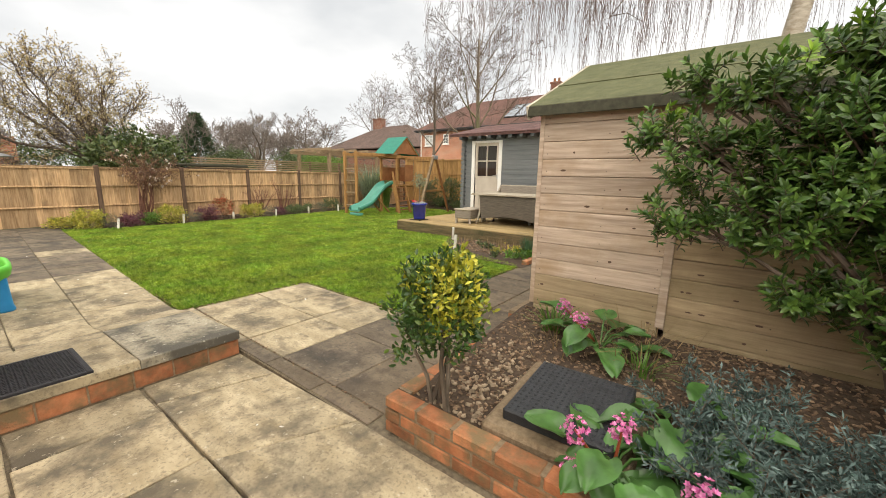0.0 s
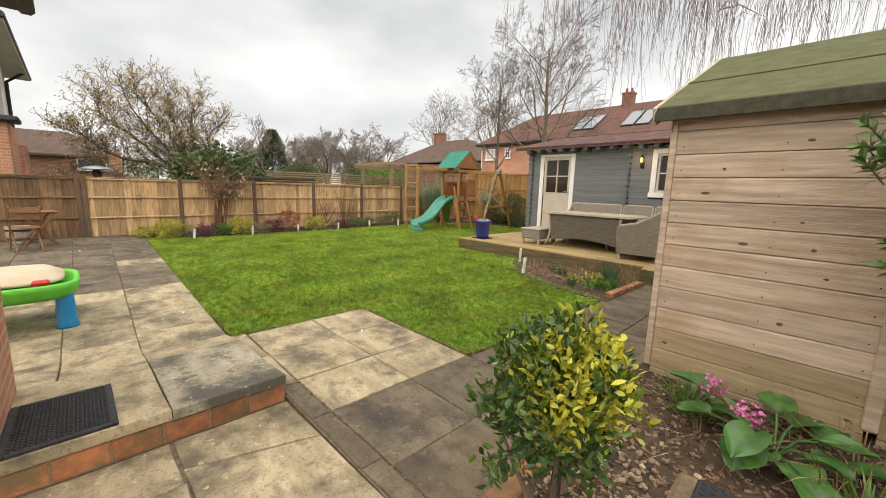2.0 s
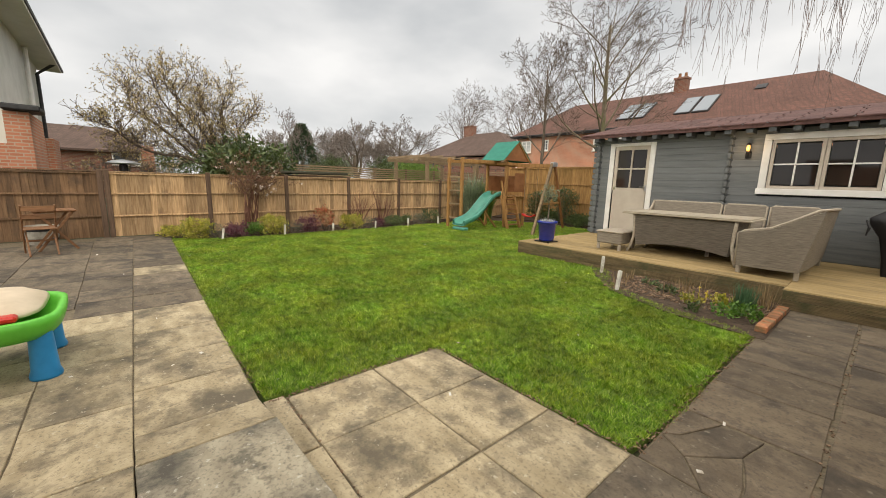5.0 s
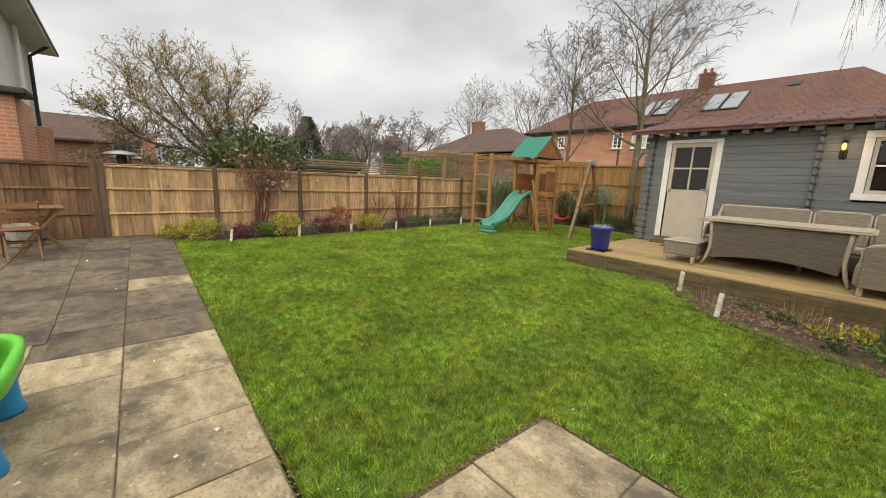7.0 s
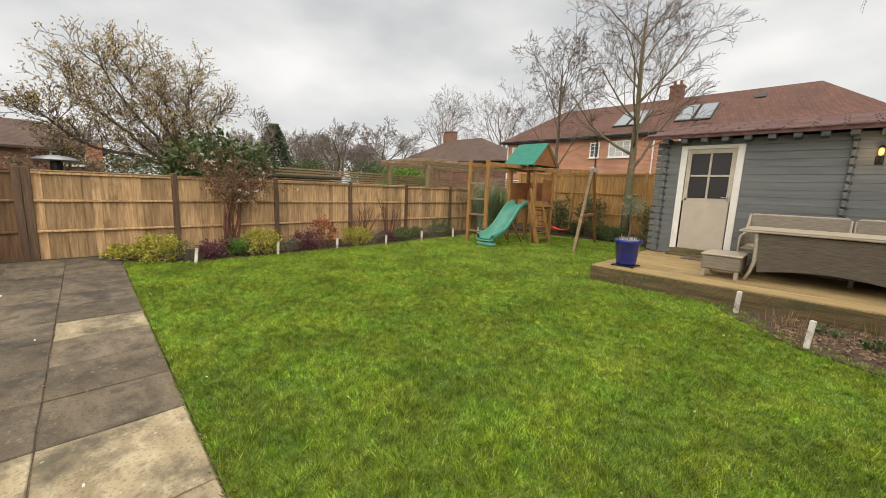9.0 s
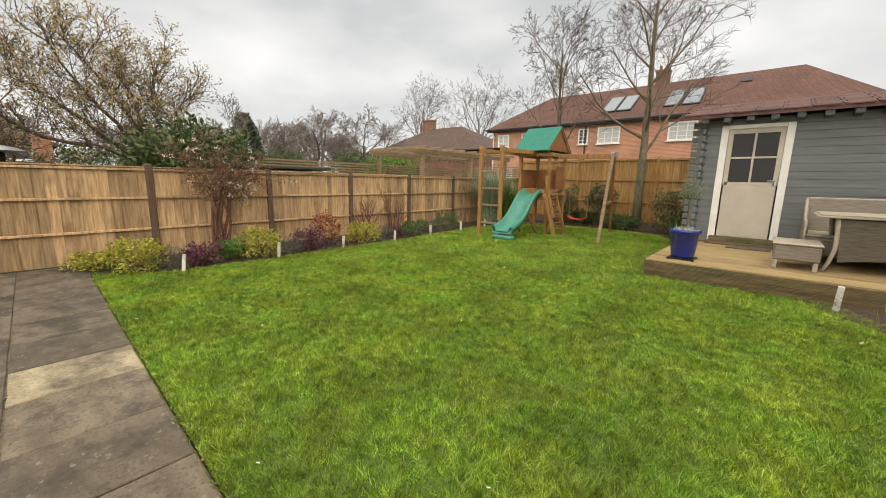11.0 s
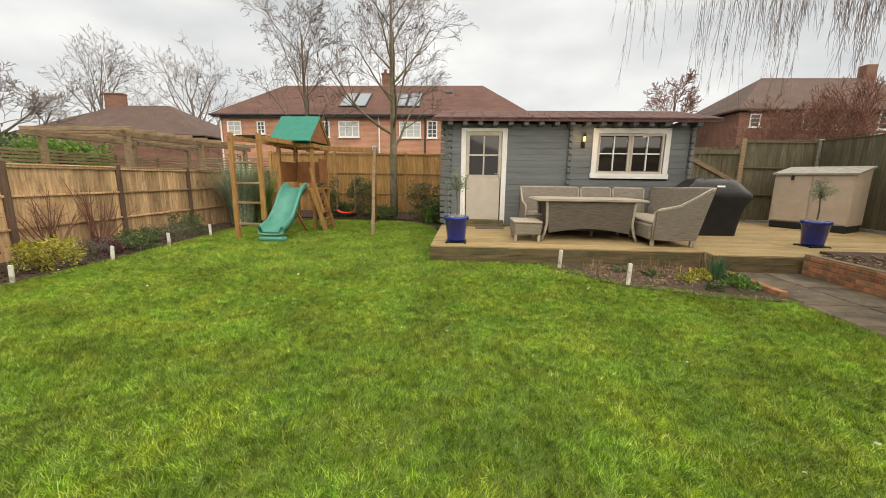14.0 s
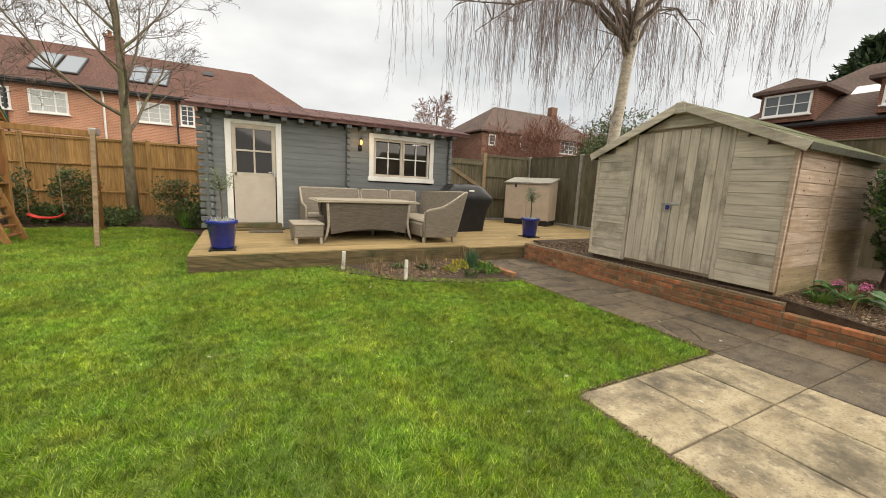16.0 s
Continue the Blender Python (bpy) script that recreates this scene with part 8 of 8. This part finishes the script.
def slab(outline, mat_name, height=0.0, parent=None, lift=0.0):
    """One flagstone, its edge pulled in by the joint and slightly rounded."""
    cx = sum(p[0] for p in outline) / len(outline)
    cy = sum(p[1] for p in outline) / len(outline)
    z = height(cx, cy) if callable(height) else height
    tilt_x, tilt_y = prng.uniform(-0.004, 0.004), prng.uniform(-0.004, 0.004)
    worn = []
    for a, b in zip(outline, outline[1:] + outline[:1]):
        worn.append(a)
        for u in (0.33, 0.68):
            dx, dy, w = b[0] - a[0], b[1] - a[1], prng.uniform(-0.0005, 0.0028)
            r = math.hypot(dx, dy)
            worn.append((a[0] + dx * u - dy / r * w, a[1] + dy * u + dx / r * w))
    outline = worn
    n = len(outline)
    rings = []
    for inset, dz in ((GAP, -0.064), (GAP, -0.005), (GAP + 0.004, 0.0)):
        ring = []
        for x, y in outline:
            d = Vector((cx - x, cy - y))
            r = d.length
            k = inset * 1.41 / max(r, 0.05)
            px, py = x + d.x * k, y + d.y * k
            hz = (height(px, py) if callable(height) else height)
            ring.append((px - cx, py - cy, hz - z + dz + tilt_x * (px - cx) + tilt_y * (py - cy)))
        rings.append(ring)
    gg = Geo()
    vs = [v for ring in rings for v in ring]
    fs = [tuple(range(2 * n, 3 * n))]
    for a in (0, 1):
        fs += [(a * n + i, a * n + (i + 1) % n, (a + 1) * n + (i + 1) % n, (a + 1) * n + i) for i in range(n)]
    gg.add(vs, fs)
    return part("slab", gg, MAT[mat_name], parent, at=pose(cx, cy, z + lift + prng.uniform(-0.002, 0.002)))


def rect(x0, x1, y0, y1):
    j = 0.006
    return [(x + prng.uniform(-j, j), y + prng.uniform(-j, j)) for x, y in ((x0, y0), (x1, y0), (x1, y1), (x0, y1))]


def terrace_z(x, y):
    if x > -3.9:
        return 0.085 + 0.08 * min(1.0, (x + 3.9) / 1.02)
    return 0.085 * max(0.0, (x + 4.35) / 0.45)


# terrace rows, from the lawn's edge towards the house
row_a = [-2.88, -3.90, -4.28, -4.86, -5.40, -6.03, -6.82, -7.40, -7.98, -8.60, -9.14, -9.75, -10.33, -10.92, -11.5, -12.1, -12.98]
for x1, x0 in zip(row_a, row_a[1:]):
    y0a, y0b = (0.60 + 0.028 * max(0, -4.3 - x) for x in (x0, x1))
    m = "slab_mottled" if x1 == -2.88 else "slab_cream" if x1 > -6.8 or x1 == -8.60 else "slab_dark"
    slab([(x0, y0a), (x1, y0b), (x1, lawn_edge(x1) - 0.015), (x0, lawn_edge(x0) - 0.015)], m, terrace_z, terrace)
row_b = [-2.88, -3.92, -4.72, -5.55, -6.30, -6.82, -7.42, -7.97, -8.6, -9.2, -10.1, -10.7, -11.6, -12.2, -12.98]
for x1, x0 in zip(row_b, row_b[1:]):
    y1a, y1b = (0.60 + 0.028 * max(0, -4.3 - x) for x in (x0, x1))
    y0 = -0.10 if x1 > -3 else 0.12 if x1 > -6.8 else 0.20
    slab([(x0, y0), (x1, y0), (x1, y1b), (x0, y1a)], "slab_cream" if x1 > -6.8 else "slab_dark", terrace_z, terrace)
for y1, y0 in ((0.12, -0.55), (-0.55, -1.25), (-1.25, -2.0), (-2.0, -2.7)):
    xs = [-3.92]
    while xs[-1] > -12.3:
        xs.append(max(-12.98, xs[-1] - prng.choice((0.6, 0.9, 0.75))))
    for x1, x0 in zip(xs, xs[1:]):
        top = y1 if not (y1 == 0.12 and x1 <= -6.8) else 0.20
        slab(rect(x0, x1, y0, top), "slab_cream" if x1 > -6.6 else "slab_dark", terrace_z, terrace)
# brick riser below the terrace's edge
riser = Geo().box((0, 0, 0), (0.05, 0.215, 0.120), 0.006).mesh("brick", MAT["brick"])
part("mortar", Geo().box((-2.928, 0.45, 0.03), (0.05, 1.56, 0.145)), MAT["mortar"], terrace)
for i in range(7):
    part("brick", riser, None, terrace, at=pose(-2.922, 1.12 - i * 0.225, 0.028))

# lower paving
xs = [-4.24, -3.62, -3.03, -2.53, -1.96, -1.40]
for x0, x1 in zip(xs, xs[1:]):
    slab(rect(x0, x1, 1.245, 1.375), "slab_cream" if x1 < -2.9 else "slab_dark" if x1 < -2.4 else "slab_path", 0.0, pavement)
for y0, y1 in ((1.38, 2.03), (2.03, 2.655)):
    for x0, x1 in ((-4.20, -3.62), (-3.62, -3.05), (-3.05, -2.53)):
        slab(rect(x0, x1, y0, y1), "slab_cream", 0.0, pavement)
    slab(rect(-2.53, -1.87, y0, y1), "slab_dark", 0.0, pavement)
    slab(rect(-1.87, -1.22, y0, y1), "slab_path", 0.0, pavement)
# the cracked flag and the path
knot_a, knot_b, knot_c = (-2.13, 3.10), (-2.34, 2.87), (-2.08, 3.36)
for pts in ([(-2.50, 2.67), (-2.20, 2.66), knot_b, (-2.49, 2.98)], [(-2.20, 2.66), (-2.06, 2.66), (-2.07, 2.86), knot_a, knot_b], [(-2.06, 2.66), (-1.87, 2.66), (-1.85, 3.05), (-1.84, 3.38), knot_c, knot_a, (-2.07, 2.86)],
            [knot_b, knot_a, knot_c, (-2.28, 3.37), (-2.42, 3.05), (-2.49, 2.98)], [(-2.49, 2.98), (-2.42, 3.05), (-2.28, 3.37), (-2.48, 3.38)]):
    slab(pts, "slab_path", 0.0, pavement)
for ys, (x0, x1) in (((3.385, 4.0, 4.62, 5.25, 5.86, 6.45, 6.78), (-2.49, -1.85)), ((2.66, 3.40, 4.32, 5.24, 6.0, 6.78), (-1.83, -1.20))):
    for y0, y1 in zip(ys, ys[1:]):
        slab(rect(x0, x1, y0, y1), "slab_path", 0.0, pavement)
def lower_z(x, y):
    return -0.035 * min(1.0, max(0.0, (-1.45 - x) / 1.3))


lo_x, hi_x = (-2.895, -2.61, -1.80, -0.9, 0.0, 0.9, 1.8), (-2.895, -2.39, -1.47, -0.6, 0.3, 1.2, 2.0)
for i in range(6):
    slab([(lo_x[i], 0.59), (lo_x[i + 1], 0.59), (hi_x[i + 1], 1.24), (hi_x[i], 1.24)], "slab_cream", lower_z, pavement)
for y0, y1, xs in ((-0.03, 0.58, (-2.895, -2.48, -1.85, -0.9, 0.0, 0.9, 1.8)), (-0.65, -0.04, (-2.9, -2.3, -1.4, -0.5, 0.4, 1.3)), (-1.27, -0.66, (-2.9, -1.9, -1.0, -0.1, 0.8, 1.7)), (-2.0, -1.28, (-2.9, -2.2, -1.3, -0.4, 0.5, 1.4))):
    for x0, x1 in zip(xs, xs[1:]):
        slab(rect(x0, x1, y0, y1), "slab_cream", lower_z, pavement)

# ---- brick planter ----
planter = thing("brick_planter", pose(0, 0, 0), "low red brick planter wall with a worn coping", "planter")
g = Geo()
g.box((-1.245, 2.04, 0.09), (0.092, 1.31, 0.235)).box((0.36, 1.328, 0.09), (3.1, 0.092, 0.235))
g.box((-1.245, 4.708, 0.14), (0.092, 4.02, 0.33))
part("mortar", g, MAT["mortar"], planter)
b_len = Geo().box((0, 0, 0), (0.213, 0.10, 0.063), 0.006).mesh("brick", MAT["brick"])
b_half = Geo().box((0, 0, 0), (0.100, 0.10, 0.063), 0.006).mesh("brick", MAT["brick"])
b_cap_half = Geo().box((0, 0, 0), (0.100, 0.106, 0.063), 0.009).mesh("brick", MAT["brick"])
b_cap = Geo().box((0, 0, 0), (0.213, 0.106, 0.063), 0.009).mesh("brick", MAT["brick"])


def brick_run(a, b, courses, z0=0.034):
    d = Vector((b[0] - a[0], b[1] - a[1], 0))
    n = max(1, round(d.length / 0.225))
    ang = math.degrees(math.atan2(d.y, d.x))
    for c in range(courses):
        full, half = (b_cap, b_cap_half) if c == courses - 1 else (b_len, b_half)
        row = [((i + 1) / n, full) for i in range(n - 1)] + [(0.25 / n, half), (1 - 0.25 / n, half)] if c % 2 else [((i + 0.5) / n, full) for i in range(n)]
        for u, me in row:
            p = Vector((a[0], a[1], 0)) + d * u
            part("brick", me, None, planter, at=pose(p.x + prng.uniform(-0.002, 0.002), p.y + prng.uniform(-0.002, 0.002), z0 + c * 0.073, prng.uniform(-0.8, 0.8), prng.uniform(-0.8, 0.8), ang + prng.uniform(-0.8, 0.8)))


brick_run((-1.245, 1.40), (-1.245, 2.68), 3)
brick_run((-1.295, 1.325), (1.9, 1.325), 3)
brick_run((-1.245, 2.69), (-1.245, 6.74), 4, 0.036)

# ---- fences ----
def fence_run(posts, z0, z1, mat_board, mat_post, axis, at, label, board_w=0.118, face=1, cap=True, gravel=False, post_label="", rails=(0.32, 0.66)):
    """Feather-edged panels between posts; axis 'y' runs along y at x = at, axis 'x' along x at y = at. face: the side on which rails show."""
    whole = thing("timber_fence", pose(at, posts[0], 0) if axis == "y" else pose(posts[0], at, 0), label.replace("panel", "boundary"), "fence", "garden fences")
    me_post = Geo().box((0, 0, (z1 + 0.03) / 2 - 0.04), (0.10, 0.10, z1 + 0.11), 0.008).mesh("fence_post", MAT[mat_post])
    for k, p in enumerate(posts):
        part("fence_post", me_post, None, whole, post_label, at=pose(0, p - posts[0], 0) if axis == "y" else pose(p - posts[0], 0, 0))
    for p0, p1 in zip(posts, posts[1:]):
        L = p1 - p0 - 0.10
        c = (p0 + p1) / 2
        m = pose(0, c - posts[0], 0, 0, 0, 90 if face > 0 else -90) if axis == "y" else pose(c - posts[0], 0, 0, 0, 0, 0 if face < 0 else 180)
        panel = new("fence_panel")
        panel.parent, panel.matrix_basis = whole, m
        base = z0 + (0.16 if gravel else 0.02)
        if gravel:
            part("gravel_board", Geo().box((0, 0, z0 + 0.06), (L, 0.04, 0.2), 0.006), MAT["concrete"], panel, "pale concrete gravel board")
        n = max(4, round(L / board_w))
        wv = L / n
        key = (round(wv, 4), z0, z1, mat_board)
        if key not in fence_run.cache:
            gg = Geo()
            hh = z1 - 0.03 - base
            gg.add([(-wv / 2 - 0.008, 0.006, 0), (wv / 2, 0.012, 0), (wv / 2, -0.012, 0), (-wv / 2 - 0.008, 0.0, 0), (-wv / 2 - 0.008, 0.006, hh), (wv / 2, 0.012, hh), (wv / 2, -0.012, hh), (-wv / 2 - 0.008, 0.0, hh)],
                   [(0, 1, 2, 3)[::-1], (4, 5, 6, 7), (0, 1, 5, 4), (1, 2, 6, 5), (2, 3, 7, 6), (3, 0, 4, 7)])
            fence_run.cache[key] = gg.mesh("board", MAT[mat_board])
        for i in range(n):
            part("board", fence_run.cache[key], None, panel, at=pose(-L / 2 + wv * (i + 0.5), prng.uniform(-0.002, 0.002), base, 0, prng.uniform(-0.3, 0.3), prng.uniform(-1.5, 1.5)))
        for f in rails:
            part("rail", Geo().box((0, -0.032, base + (z1 - base) * f), (L, 0.04, 0.036), 0.004), MAT[mat_board], panel)
        part("rail", Geo().box((0, -0.03, z1 - 0.055), (L, 0.035, 0.035), 0.004), MAT[mat_board], panel)
        if cap:
            part("capping", Geo().box((0, -0.01, z1 - 0.018), (L, 0.075, 0.022), 0.004), MAT[mat_board], panel)


fence_run.cache = {}
fence_run([-3.36, -1.43, 0.39], -0.02, 1.46, "fence_dark", "fence_post", "y", -13.1, "dark brown feather-edge timber fence panel")
fence_run([0.50, 2.43, 4.35, 6.28, 8.18, 10.07, 12.0, 13.93], -0.02, 1.46, "fence", "fence_post", "y", -13.1, "weathered brown feather-edge timber fence panel")
fence_run([-13.0, -10.75, -8.3, -6.0, -4.0, -1.4], 0.10, 2.12, "fence_new", "fence_new", "x", 14.02, "tall golden-brown feather-edge timber fence panel", 0.13, -1)
fence_run([2.4, 4.75, 7.10, 9.45, 11.8], 0.15, 2.42, "fence_grey", "concrete", "y", 2.95, "grey-brown timber fence panel over a concrete gravel board", 0.13, 1, True, True, "pale concrete fence post")
fence_run([1.05, 2.90], 0.15, 2.42, "fence_grey", "fence_grey", "x", 11.85, "grey-brown timber fence panel beside the gate", 0.13, -1, True, True)
gate = thing("garden_gate", pose(0.2, 11.85, 0.2), "grey-brown ledged and braced timber garden gate", "gate")
gb = Geo().box((0, 0.01, 1.02), (0.125, 0.02, 2.0), 0.004).mesh("board", MAT["fence_grey"])
for i in range(12):
    part("board", gb, None, gate, at=pose(-0.75 + i * 0.132, 0, 0))
for z in (0.25, 1.1, 1.9):
    part("ledge", Geo().box((0, -0.02, z), (1.58, 0.03, 0.11), 0.004), MAT["fence_grey"], gate)
part("brace", Geo().beam((-0.7, -0.022, 1.86), (0.7, -0.022, 1.15), 0.03, 0.11), MAT["rail_wood"], gate)
part("gate_post", Geo().box((0.84, 0, 1.1), (0.12, 0.12, 2.3), 0.006), MAT["rail_wood"], gate)
